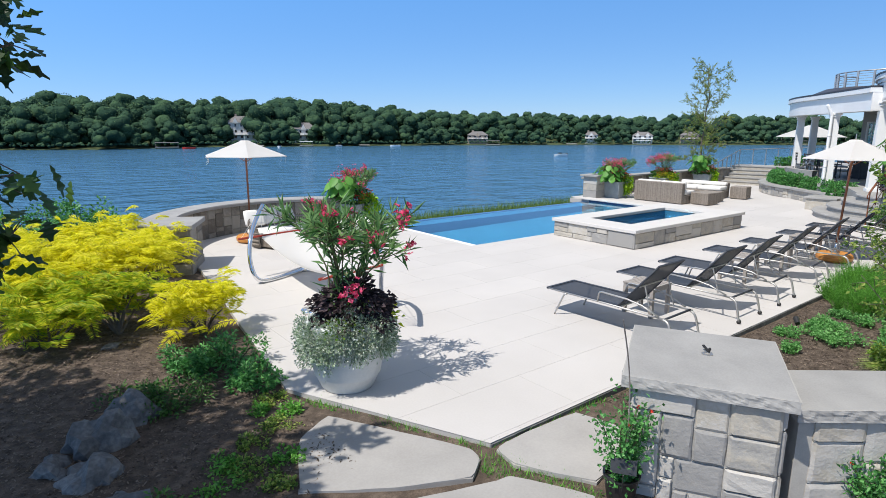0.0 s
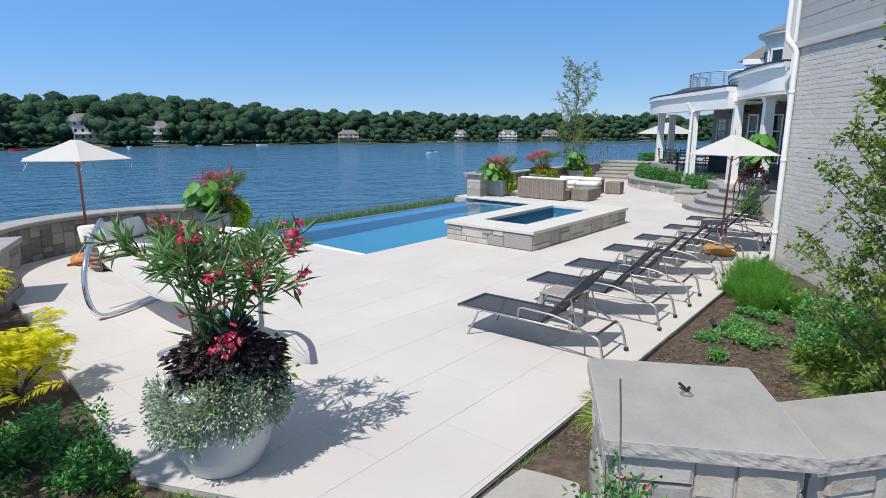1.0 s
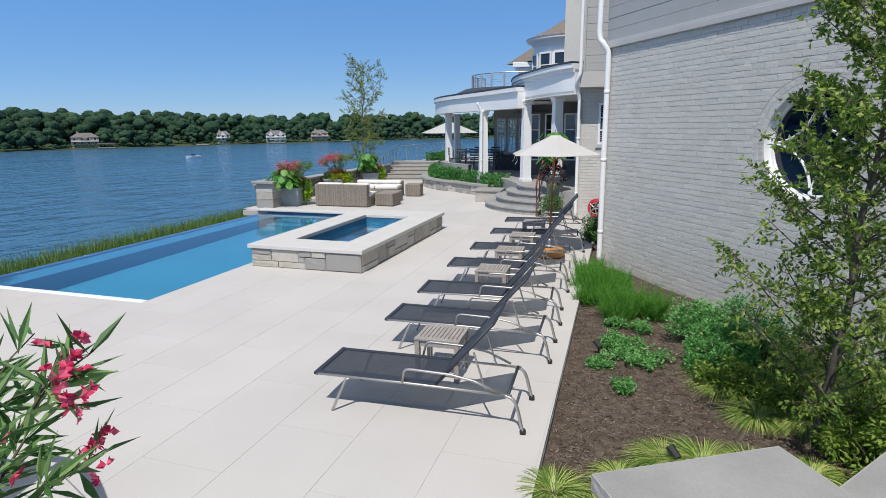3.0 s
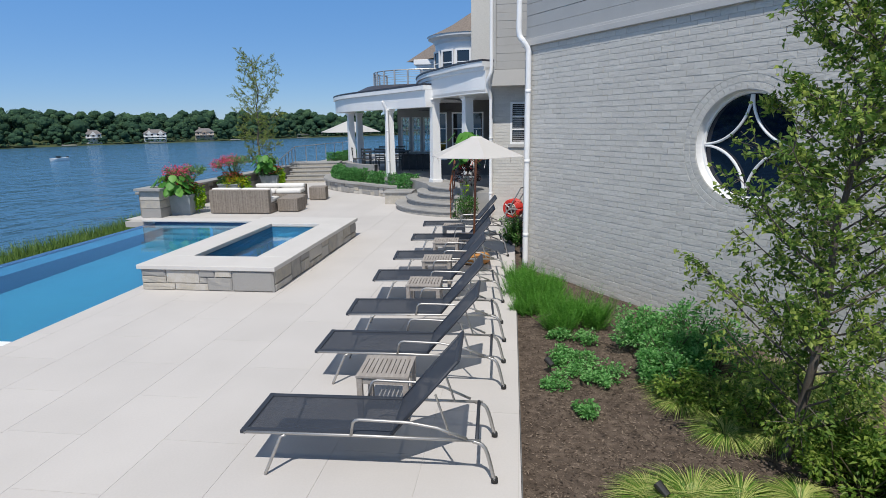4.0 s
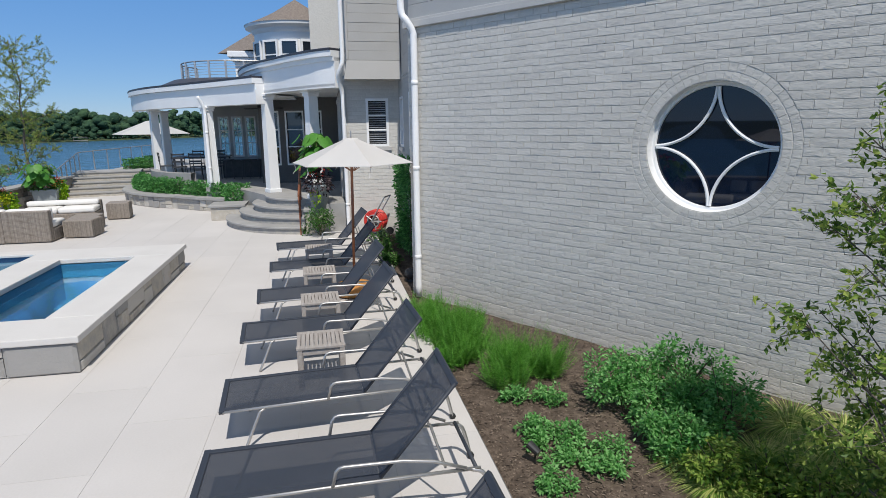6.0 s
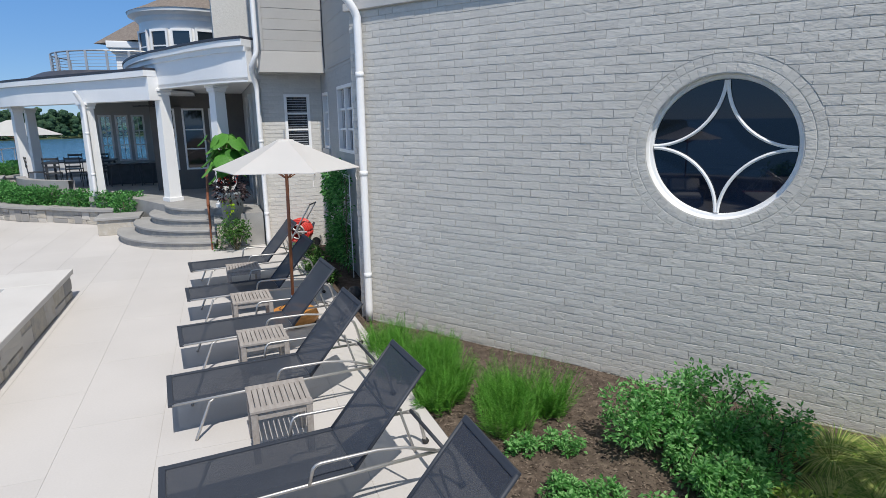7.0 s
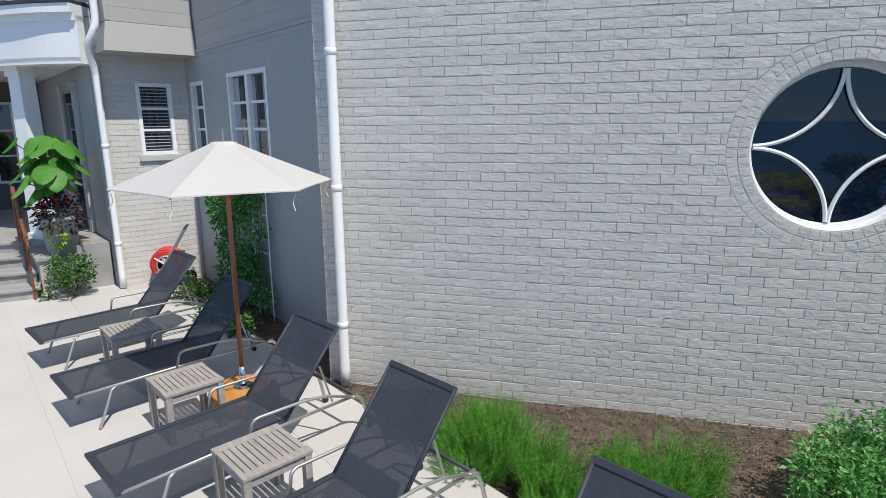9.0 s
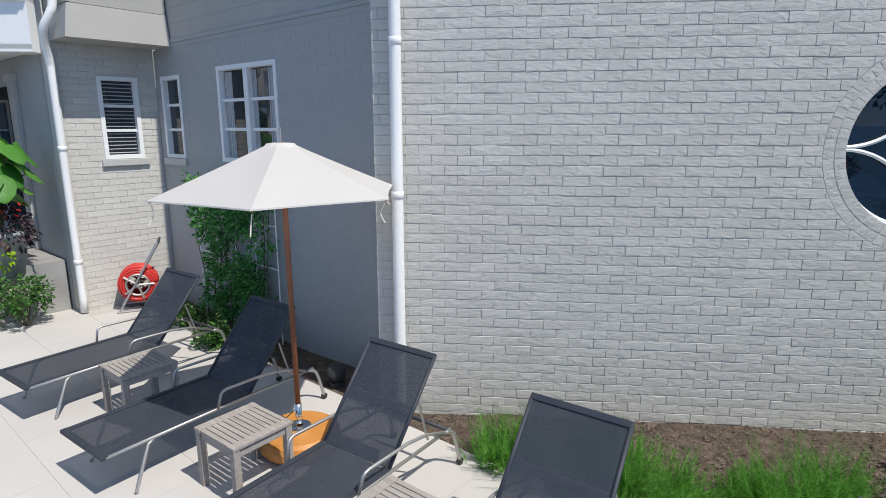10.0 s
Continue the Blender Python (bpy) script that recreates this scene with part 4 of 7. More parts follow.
# low curved planting wall round the porch
lowwall = thing("planter_wall", Matrix.Identity(4), "low curved stone planting wall with bluestone cap", "wall", kind="structure")
part("core", lathe(bmesh.new(), [(4.02, 0), (4.27, 0), (4.27, 0.34), (4.02, 0.34)], 60, PC, 92, 155), "mortar", lowwall)
part("cap", lathe(bmesh.new(), [(3.96, 0.345), (4.36, 0.345), (4.37, 0.36), (4.36, 0.41), (3.96, 0.415), (3.96, 0.345)], 60, PC, 91, 155), "capstone", lowwall)
part("soil", lathe(bmesh.new(), [(3.45, 0.31), (4.03, 0.31)], 60, PC, 91, 155), "soil", lowwall)
# its end runs nearly straight past a column to the steps
LW = [(21.28, 6.90), (21.66, 7.58), (22.11, 8.20), (22.63, 8.80)]
part("core", band(bmesh.new(), LW, 0.0, -0.25, 0.0, 0.34), "mortar", lowwall)
part("cap", band(bmesh.new(), LW, 0.09, -0.31, 0.345, 0.413), "capstone", lowwall)
part("soil", prism(bmesh.new(), [(21.40, 6.86), (21.78, 7.5), (22.2, 8.08), (22.75, 8.74), (23.3, 8.5), (22.7, 7.0), (22.3, 6.5)], 0.0, 0.31), "soil", lowwall)
part("column_footing", boxes((22.05, 22.45, 7.40, 7.80, 0.2, 0.69), bev=0.01), "capstone", porch, "stone column footing")

# back garden wall, its end pier, far steps
gw = thing("garden_wall", Matrix.Identity(4), "stone garden wall with a bluestone cap along the terrace", "wall", kind="structure")
part("core", boxes((16.95, 27.6, 13.62, 13.95, -0.3, 0.66)), "mortarbrown", gw)
part("cap", boxes((16.9, 27.65, 13.54, 14.03, 0.665, 0.73), bev=0.012), "capstone", gw)
part("pier", boxes((16.80, 17.32, 13.23, 13.77, -0.3, 0.78)), "mortar", gw)
for z, h in ((0.0, 0.27), (0.276, 0.23), (0.512, 0.266)):
    part("pier_stone", boxes((16.77, 17.35, 13.20, 13.80, z, z + h), bev=0.012), "stone", gw)
part("pier_cap", boxes((16.66, 17.44, 13.09, 13.90, 0.785, 0.86), bev=0.012), "capstone", gw)
fs = thing("garden_steps", pose(26.9, 12.2, 0, 0, 0, 12), "grey stone garden steps beside the railing", "steps", kind="structure")
for k in range(5):
    part("step", boxes((k * 0.38, 2.9, -1.0, 1.3, k * 0.16, k * 0.16 + 0.11), bev=0.006), "stonestuff", fs)
    part("tread", boxes((k * 0.38 - 0.03, 2.9, -1.03, 1.33, k * 0.16 + 0.112, k * 0.16 + 0.158), bev=0.006), "capstone", fs)
ut = tagged(new("upper_terrace"), "raised paved garden terrace beyond the porch", "terrace", kind="structure")
part("retaining_wall", boxes((29.82, 37.0, 8.2, 13.1, -1.2, 0.68)), "stonestuff", ut)
part("paving", boxes((29.78, 37.05, 8.15, 13.15, 0.684, 0.756), bev=0.01), "capstone", ut)
gr = thing("garden_railing", Matrix.Identity(4), "thin grey metal railing along the garden steps", "railing", kind="structure")
ra, rb, rc2 = Vector((25.9, 13.78, 0.74)), Vector((28.6, 13.7, 1.55)), Vector((36, 12.6, 1.6))
line = [ra, rb, rc2]
part("top_rail", tube(bmesh.new(), [ra + Vector((0, 0, 0.05)), rb, rc2], 0.02, 6), "steel", gr)
for k in range(15):
    t = k / 14
    p = ra.lerp(rb, t * 2) if t < 0.5 else rb.lerp(rc2, t * 2 - 1)
    part("post", boxes((p.x - 0.018, p.x + 0.018, p.y - 0.018, p.y + 0.018, 0.0 if t > 0.4 else 0.6, p.z)), "steel", gr)

# curved seat wall and its pier by the lake
AC = (4.4, 11.2)
sw = thing("seat_wall", Matrix.Identity(4), "curved stone seat wall above the lake", "wall", kind="structure")
part("core", lathe(bmesh.new(), [(2.69, -0.3), (3.08, -0.3), (3.08, 0.66), (2.69, 0.66), (2.69, -0.3)], 60, AC, 48, 182), "mortarbrown", sw)
part("cap", lathe(bmesh.new(), [(2.60, 0.665), (3.18, 0.665), (3.19, 0.68), (3.18, 0.735), (2.60, 0.74), (2.59, 0.72), (2.60, 0.665)], 60, AC, 47, 183), "capstone", sw)
pier = thing("wall_pier", pose(1.58, 11.0, 0, 0, 0, -27), "square stone pier with a pale cap ending the seat wall", "pier", kind="structure")
part("core", boxes((-0.46, 0.46, -0.46, 0.46, -0.3, 0.76)), "mortarbrown", pier)
part("cap", boxes((-0.54, 0.54, -0.54, 0.54, 0.765, 0.85), bev=0.014), "capstone", pier)

# stone pier and wall beside the path
P1 = pose(3.215, 1.755, 0, 0, 0, 30.2)
near = thing("path_pier", P1, "broad stone pier with a bluestone cap beside the path", "pier", kind="structure")
part("core", boxes((-0.50, 0.50, -0.47, 0.47, -0.4, 0.765)), "mortar", near)


def rough_cap(x0, x1, y0, y1, z0, z1, amp=0.008, step=0.026):
    """A slab with a flat top and a chiselled, uneven edge."""
    bm = bmesh.new()
    edge = []
    for (ax, ay), (bx, by) in (((x0, y0), (x1, y0)), ((x1, y0), (x1, y1)), ((x1, y1), (x0, y1)), ((x0, y1), (x0, y0))):
        n = max(2, int(math.hypot(bx - ax, by - ay) / step))
        edge += [(ax + (bx - ax) * i / n, ay + (by - ay) * i / n, (by - ay), -(bx - ax)) for i in range(n)]
    levels = ((1.0, 0.15), (0.85, 0.8), (0.68, 1.2), (0.5, 1.4), (0.32, 1.3), (0.15, 1.0), (0.0, 0.5))
    rows = []
    for k, (t, a) in enumerate(levels):
        r = []
        for x, y, nx, ny in edge:
            d = Vector((nx, ny)).normalized()
            zz_ = (z1 - z0) * t
            o = (noise.noise(Vector((x, y, zz_)) * 17) + 0.6 * noise.noise(Vector((x, y, zz_)) * 41 + Vector((3, 1, 7)))) * amp * a
            r.append(bm.verts.new((x + d.x * o, y + d.y * o, z0 + (z1 - z0) * t + (0.5 * o if k == 6 else 0.2 * o if k else 0))))
        rows.append(r)
    n = len(edge)
    for a, b in zip(rows, rows[1:]):
        for i in range(n):
            bm.faces.new((a[i], a[(i + 1) % n], b[(i + 1) % n], b[i]))
    bm.faces.new(rows[0]), bm.faces.new(rows[-1][::-1])
    return bm


cap = part("cap", rough_cap(-0.57, 0.57, -0.54, 0.54, 0.765, 0.85), "rockface", near, "rock-faced edge")
part("cap_top", boxes((-0.562, 0.562, -0.532, 0.532, 0.84, 0.853), bev=0.004), "capstone", cap, "sawn bluestone top")
P2 = pose(3.30, 1.03, 0, 0, 0, -38.5)
pw = thing("path_wall", P2, "low stone garden wall with bluestone cap joining the pier", "wall", kind="structure")
part("core", boxes((-0.10, 3.68, -0.02, 0.50, -0.4, 0.635)), "mortar", pw)
cap = part("cap", rough_cap(-0.14, 3.68, -0.07, 0.58, 0.638, 0.725), "rockface", pw, "rock-faced edge")
part("cap_top", boxes((-0.132, 3.67, -0.062, 0.572, 0.715, 0.728), bev=0.004), "capstone", cap, "sawn bluestone top")
part("lockplate", lathe(bmesh.new(), [(0.022, 0.853), (0.040, 0.853), (0.040, 0.860), (0.022, 0.860), (0.022, 0.853)], 24), "steel", near, "pale metal ring", m=pose(0.06, -0.02, 0))
part("latch", boxes((0.0, 0.075, -0.009, 0.009, 0.0, 0.013), (-0.008, 0.008, -0.008, 0.008, 0.0, 0.04), bev=0.003), "black", near, "black latch", m=pose(0.09, -0.03, 0.86, 0, -20, 35))


# ---- loungers, side tables, umbrellas ----
def lounger(m):
    """Rear feet at y = 0, foot end at y = 1.92."""
    t = thing("sun_lounger", m, "charcoal mesh sun lounger with aluminium frame and raised back", "sun lounger", "loungers beside the pool")
    w, z = 0.30, 0.335
    frame_ = part("frame", tube(bmesh.new(), [(w, 1.88, z), (w, 1.0, z), (w, 0.10, z - 0.01)], 0.0125, 8), "steel", t, smooth=True)
    part("rail", tube(bmesh.new(), [(-w, 1.88, z), (-w, 1.0, z), (-w, 0.10, z - 0.01)], 0.0125, 8), "steel", frame_, smooth=True)
    for y, nm in ((1.88, "foot_bar"), (0.76, "middle_bar"), (0.13, "rear_bar")):
        part(nm, tube(bmesh.new(), [(-w, y, z - 0.005), (w, y, z - 0.005)], 0.014, 8), "hem" if nm == "rear_bar" else "steel", frame_, smooth=True)
    for s in (-1, 1):
        part("front_leg", tube(bmesh.new(), [(s * w, 1.56, z - 0.012), (s * (w + 0.004), 1.60, z - 0.03), (s * (w + 0.03), 1.72, 0.03), (s * (w + 0.032), 1.73, 0.006)], 0.0125, 8), "steel", t, smooth=True)
        leg = part("rear_leg", tube(bmesh.new(), smoothline([(s * w, 0.16, z - 0.012), (s * (w + 0.008), 0.07, z - 0.06), (s * (w + 0.02), 0.01, 0.06), (s * (w + 0.02), 0.0, 0.03)], 4), 0.015, 8), "steel", t, smooth=True)
        part("wheel", tube(bmesh.new(), [(s * (w + 0.005), 0.0, 0.026), (s * (w + 0.035), 0.0, 0.026)], 0.026, 14), "black", leg, "small black wheel", smooth=True)
        part("armrest", tube(bmesh.new(), [(s * (w + 0.008), 1.06, z), (s * (w + 0.024), 1.035, z + 0.115), (s * (w + 0.028), 1.015, z + 0.138), (s * (w + 0.03), 0.985, z + 0.146), (s * (w + 0.03), 0.62, z + 0.135), (s * (w + 0.028), 0.42, z + 0.10), (s * (w + 0.014), 0.20, z + 0.01)], 0.0115, 8), "steel", t, smooth=True)
        part("strut", tube(bmesh.new(), [(s * (w - 0.03), 0.43, 0.665), (s * (w - 0.03), 0.33, z + 0.005)], 0.009, 6), "steel", t)
    part("bed_sling", boxes((-w + 0.004, w - 0.004, 0.76, 1.87, z + 0.002, z + 0.008)), "sling", t)
    for s in (-1, 1):
        part("bed_hem", boxes((s * (w - 0.02) - 0.022, s * (w - 0.02) + 0.022, 0.76, 1.90, z + 0.004, z + 0.018), bev=0.005), "hem", t)
    part("foot_hem", boxes((-w - 0.01, w + 0.01, 1.865, 1.91, z - 0.012, z + 0.017), bev=0.006), "hem", t)
    ang = math.degrees(math.atan2(0.595, 0.50))
    bk = pose(0, 0.76, z + 0.01, -ang, 0, 0)
    back = part("backrest", boxes((-w + 0.012, w - 0.012, -0.765, 0.0, -0.004, 0.003)), "sling", t, m=bk)
    for s in (-1, 1):
        part("side_tube", tube(bmesh.new(), [(s * (w - 0.012), 0, 0), (s * (w - 0.012), -0.77, 0)], 0.013, 8), "hem", back, smooth=True)
    part("head_hem", boxes((-w + 0.005, w - 0.005, -0.785, -0.745, -0.014, 0.012), bev=0.006), "hem", back)
    part("cross_tube", tube(bmesh.new(), [(-w + 0.02, -0.40, -0.012), (w - 0.02, -0.40, -0.012)], 0.010, 8), "steel", back)
    return t


def side_table(m):
    t = thing("side_table", m, "small weathered grey teak side table with slatted top", "side table", "tables between the loungers")
    h, s = 0.44, 0.235
    for sx in (-1, 1):
        for sy in (-1, 1):
            part("leg", boxes((sx * (s - 0.03) - 0.025, sx * (s - 0.03) + 0.025, sy * (s - 0.03) - 0.025, sy * (s - 0.03) + 0.025, 0, h - 0.025), bev=0.004), "teak", t)
    for sx in (-1, 1):
        part("end_rail", boxes((sx * (s - 0.035) - 0.035, sx * (s - 0.035) + 0.035, -s, s, h - 0.024, h), bev=0.004), "teak", t)
        part("apron", boxes((sx * (s - 0.03) - 0.012, sx * (s - 0.03) + 0.012, -s + 0.056, s - 0.056, h - 0.085, h - 0.026), bev=0.002), "teak", t)
    for sy in (-1, 1):
        part("apron", boxes((-s + 0.056, s - 0.056, sy * (s - 0.03) - 0.012, sy * (s - 0.03) + 0.012, h - 0.085, h - 0.026), bev=0.002), "teak", t)
    n = 11
    for k in range(n):
        y = -s + 0.023 + (2 * s - 0.046) * k / (n - 1)
        part("slat", boxes((-s + 0.072, s - 0.072, y - 0.0182, y + 0.0182, h - 0.022, h - 0.002), bev=0.003), "teak", t)
    return t


def lay(proto, places):
    """The first stands where it was built; the rest are copies."""
    for p in places:
        copy_thing(proto, p)


# each by the middle of its foot end and the way it is turned
LX = [(5.437, 5.044, 2.2), (6.999, 5.012, 1.6), (8.17, 5.05, 4.5), (9.70, 5.107, 5), (11.07, 5.095, 5.5), (12.70, 5.087, 5), (14.293, 5.11, 6)]
spots = [pose(x, y, 0, 0, 0, a) @ pose(0, -1.90, 0) for x, y, a in LX]
first = lounger(spots[0])
lay(first, spots[1:])
TX = [(6.20, 4.15, 1.5), (9.075, 4.26, 2), (10.50, 4.28, 3), (11.94, 4.31, 3), (13.595, 4.34, 2)]
first = side_table(pose(TX[0][0], TX[0][1], 0, 0, 0, TX[0][2]))
lay(first, [pose(x, y, 0, 0, 0, a) for x, y, a in TX[1:]])


def umbrella(m, label, R=0.92, top=2.32, rim=1.96, base=True, lean=(0.0, 0.0), ribs=6):
    """Six-ribbed canopy with a flat cap; the pole may lean by an offset at its top."""
    u = thing("patio_umbrella", m, label, "umbrella")
    cv = bmesh.new()
    n, rings = 8, 7
    step = 2 * math.pi / ribs
    rows = []
    for i in range(rings + 1):
        t = i / rings
        row = []
        for k in range(ribs * n):
            a, fr = divmod(k, n)
            fr /= n
            p0, p1 = Vector((math.cos(a * step), math.sin(a * step))), Vector((math.cos((a + 1) * step), math.sin((a + 1) * step)))
            p = p0.lerp(p1, fr) * R * (0.10 + 0.90 * t) * (1 - 0.02 * math.sin(math.pi * fr) * t)
            row.append(cv.verts.new((p.x + lean[0], p.y + lean[1], top + (rim - top) * (t ** 0.96) - 0.02 * math.sin(math.pi * fr) * t * (1 - t) * 2)))
        rows.append(row)
    hem = [cv.verts.new((v.co.x, v.co.y, v.co.z - 0.010)) for v in rows[-1]]
    for a, b in zip(rows, rows[1:] + [hem]):
        for k in range(ribs * n):
            cv.faces.new((a[k], a[(k + 1) % (ribs * n)], b[(k + 1) % (ribs * n)], b[k]))
    cv.faces.new(rows[0])
    canopy = part("canopy", cv, "canvas", u, "white canvas canopy with six ribs")
    lx, ly = lean
    cap = bmesh.new()
    lathe(cap, [(0.125, top - 0.030), (0.10, top + 0.002), (0.07, top + 0.007), (0.01, top + 0.009)], 24, (lx, ly))
    part("cap", cap, "canvas", canopy, "flat white vent cap", smooth=True)
    for k in range(ribs):
        x, y = math.cos(k * step), math.sin(k * step)
        part("rib", tube(bmesh.new(), [(lx + 0.05 * x, ly + 0.05 * y, top - 0.03), (lx + R * 0.985 * x, ly + R * 0.985 * y, rim - 0.014)], 0.009, 6), "pole", canopy)
        part("strut", tube(bmesh.new(), [(lx + 0.03 * x, ly + 0.03 * y, rim - 0.12), (lx + R * 0.5 * x, ly + R * 0.5 * y, (top + rim) / 2 - 0.02)], 0.008, 6), "pole", canopy)
        part("tie", tube(bmesh.new(), smoothline([(lx + R * 0.97 * x, ly + R * 0.97 * y, rim - 0.03), (lx + R * 0.95 * x + 0.02, ly + R * 0.95 * y, rim - 0.10), (lx + R * 0.98 * x, ly + R * 0.98 * y + 0.02, rim - 0.16)], 3), 0.004, 4), "canvas", canopy, "white tie cord")
    part("pole", tube(bmesh.new(), [(0, 0, 0.20), (lx, ly, top + 0.01)], 0.021, 12), "pole", u, smooth=True)
    part("finial", tube(bmesh.new(), [(lx, ly, top + 0.01), (lx, ly, top + 0.08), (lx, ly, top + 0.115)], 0.010, 8, 0.008), "steel", u, "thin metal finial pin")
    if base:
        bs = part("base", lathe(bmesh.new(), [(0.01, 0.02), (0.29, 0.02), (0.312, 0.05), (0.315, 0.10), (0.30, 0.14), (0.27, 0.163), (0.01, 0.172)], 48), "basewood", u, "thick round orange-stained base")
        part("sleeve", tube(bmesh.new(), [(0, 0, 0.16), (lx * 0.1, ly * 0.1, 0.36)], 0.027, 12), "chrome", bs, "chrome sleeve", smooth=True)
        part("flange", lathe(bmesh.new(), [(0.09, 0.17), (0.09, 0.182), (0.03, 0.186)], 16), "chrome", bs, "chrome flange")
        part("cord", tube(bmesh.new(), smoothline([(0.03, 0, 0.31), (0.09, 0.05, 0.24), (0.14, 0.12, 0.185), (0.06, 0.16, 0.185), (0.02, 0.09, 0.188)], 5), 0.004, 5), "black", bs, "black cord")
        for sx in (-1, 1):
            for sy in (-1, 1):
                part("foot", boxes((sx * 0.18 - 0.03, sx * 0.18 + 0.03, sy * 0.18 - 0.03, sy * 0.18 + 0.03, 0, 0.03)), "black", bs)
    return u


umbrella(pose(12.03, 3.80, 0, 0, 0, 14), "white six-sided umbrella on a wooden pole beside the loungers", lean=(0.085, -0.07), R=0.90, top=2.33, rim=1.985)
umbrella(pose(3.62, 12.55, 0, 0, 0, 14), "white six-sided umbrella on a wooden pole by the seat wall", R=0.95, top=2.24, rim=1.92)
umbrella(pose(31.7, 11.8, 0.76, 0, 0, 30), "white six-sided umbrella on the upper garden terrace", R=1.62, top=1.98, rim=1.42)


# ---- lounge group beyond the pool ----
def woven(bm_rows, name, parent, pitch=0.019):
    """A wicker box: a core with raised upright strands on its faces."""
    x0, x1, y0, y1, z0, z1 = bm_rows
    bm = bmesh.new()
    box(bm, x0, x1, y0, y1, z0, z1, 0.02)
    base = part(name, bm, "wicker", parent)
    st = bmesh.new()
    for axis in (0, 1):
        lo, hi = ((x0, x1), (y0, y1))[axis]
        n = int((hi - lo) / pitch)
        for k in range(n):
            c = lo + (k + 0.5) * (hi - lo) / n
            for side in (0, 1):
                if axis == 0:
                    f = (y0, y1)[side]
                    box(st, c - pitch * 0.36, c + pitch * 0.36, f - 0.006, f + 0.006, z0 + 0.02, z1 - 0.02)
                else:
                    f = (x0, x1)[side]
                    box(st, f - 0.006, f + 0.006, c - pitch * 0.36, c + pitch * 0.36, z0 + 0.02, z1 - 0.02)
    tagged(part("weave", st, "wicker", base), kind="stuff")
    return base


def cushion(parent, r, name="cushion", bev=0.05):
    bm = bmesh.new()
    box(bm, *r, min(bev, (r[5] - r[4]) * 0.45))
    return part(name, bm, "cushion", parent, smooth=True)


def wicker_sofa(m, width, label, backs=1, depth=0.85, h=0.72):
    s = thing("wicker_sofa", m, label, "sofa", "wicker lounge group")
    for k in range(2):
        a = -width / 2 + k * width / 2
        woven((a + 0.004, a + width / 2 - 0.004, -depth / 2, -depth / 2 + 0.16, 0.02, h), "back_panel", s)
    woven((-width / 2, width / 2, -depth / 2 + 0.165, depth / 2, 0.02, 0.30), "seat_base", s)
    for k in range(2):
        a = -width / 2 + k * width / 2
        cushion(s, (a + 0.01, a + width / 2 - 0.01, -depth / 2 + 0.17, depth / 2, 0.305, 0.45), "seat_cushion")
    for k in range(backs):
        a = -width / 2 + k * width / backs
        cushion(s, (a + 0.02, a + width / backs - 0.02, -depth / 2 + 0.12, -depth / 2 + 0.32, 0.46, h + 0.035), "back_cushion")
    return s


wicker_sofa(pose(18.05, 11.22, 0, 0, 0, -90), 1.86, "woven wicker sofa with cream cushions near the pool", backs=2)
wicker_sofa(pose(20.55, 11.20, 0, 0, 0, 96), 1.75, "low woven wicker sofa with thick cream cushions", h=0.56)


def ottoman(m, a, b, h, label, cush=True):
    o = thing("wicker_ottoman", m, label, "ottoman", "wicker lounge group")
    woven((-a / 2, a / 2, -b / 2, b / 2, 0.02, h), "body", o)
    if cush:
        cushion(o, (-a / 2 + 0.01, a / 2 - 0.01, -b / 2 + 0.01, b / 2 - 0.01, h, h + 0.10))
    return o


ottoman(pose(18.35, 9.88, 0, 0, 0, -3), 0.62, 0.62, 0.42, "low woven wicker ottoman", False)
ottoman(pose(19.25, 10.15, 0, 0, 0, 6), 0.80, 0.62, 0.36, "low woven wicker ottoman beside the sofa", False)
ottoman(pose(21.05, 9.95, 0, 0, 0, 8), 0.55, 0.55, 0.46, "square woven wicker side table", False)

# lounge seat by the lake wall
ls = thing("wicker_loveseat", pose(4.15, 11.95, 0, 0, 0, 200), "round-armed brown wicker loveseat with white pillows", "loveseat", "lakeside seating")
bm = bmesh.new()
for k in range(46):
    a = radians(-12 + 204 * k / 45)
    x, y = 0.82 * math.cos(a), 0.50 * math.sin(a)
    tube(bm, [(x * 0.94, -y * 0.94, 0.03), (x, -y, 0.40), (x * 1.04, -y * 1.04, 0.46 + 0.20 * max(0, math.sin(a)))], 0.016, 5)
part("shell", bm, "wicker", ls)
bm = bmesh.new()
for z in (0.10, 0.18, 0.26, 0.34, 0.42, 0.5):
    tube(bm, [((0.80 + 0.05 * z) * math.cos(radians(a)), -(0.49 + 0.05 * z) * math.sin(radians(a)), z) for a in range(-12, 193, 8)], 0.02, 5)
part("weave", bm, "wicker", ls)
woven((-0.70, 0.70, -0.36, 0.40, 0.04, 0.24), "seat_base", ls)
cushion(ls, (-0.66, 0.70, -0.38, 0.36, 0.25, 0.38), "seat_cushion", 0.06)
for x, a in ((-0.45, 12), (0.1, -8), (0.5, -20)):
    bm = bmesh.new()
    box(bm, -0.22, 0.22, -0.07, 0.07, 0, 0.36, 0.06)
    part("pillow", bm, "cushion", ls, "white scatter pillow", smooth=True, m=pose(x, -0.30, 0.43, 25, 0, a))
fs2 = thing("cushioned_footstool", pose(5.55, 11.35, 0, 0, 0, 20), "wide low wicker footstool with a thick white cushion", "footstool", "lakeside seating")
woven((-0.6, 0.6, -0.4, 0.4, 0.02, 0.28), "body", fs2)
cushion(fs2, (-0.62, 0.62, -0.42, 0.42, 0.28, 0.46), "cushion", 0.08)

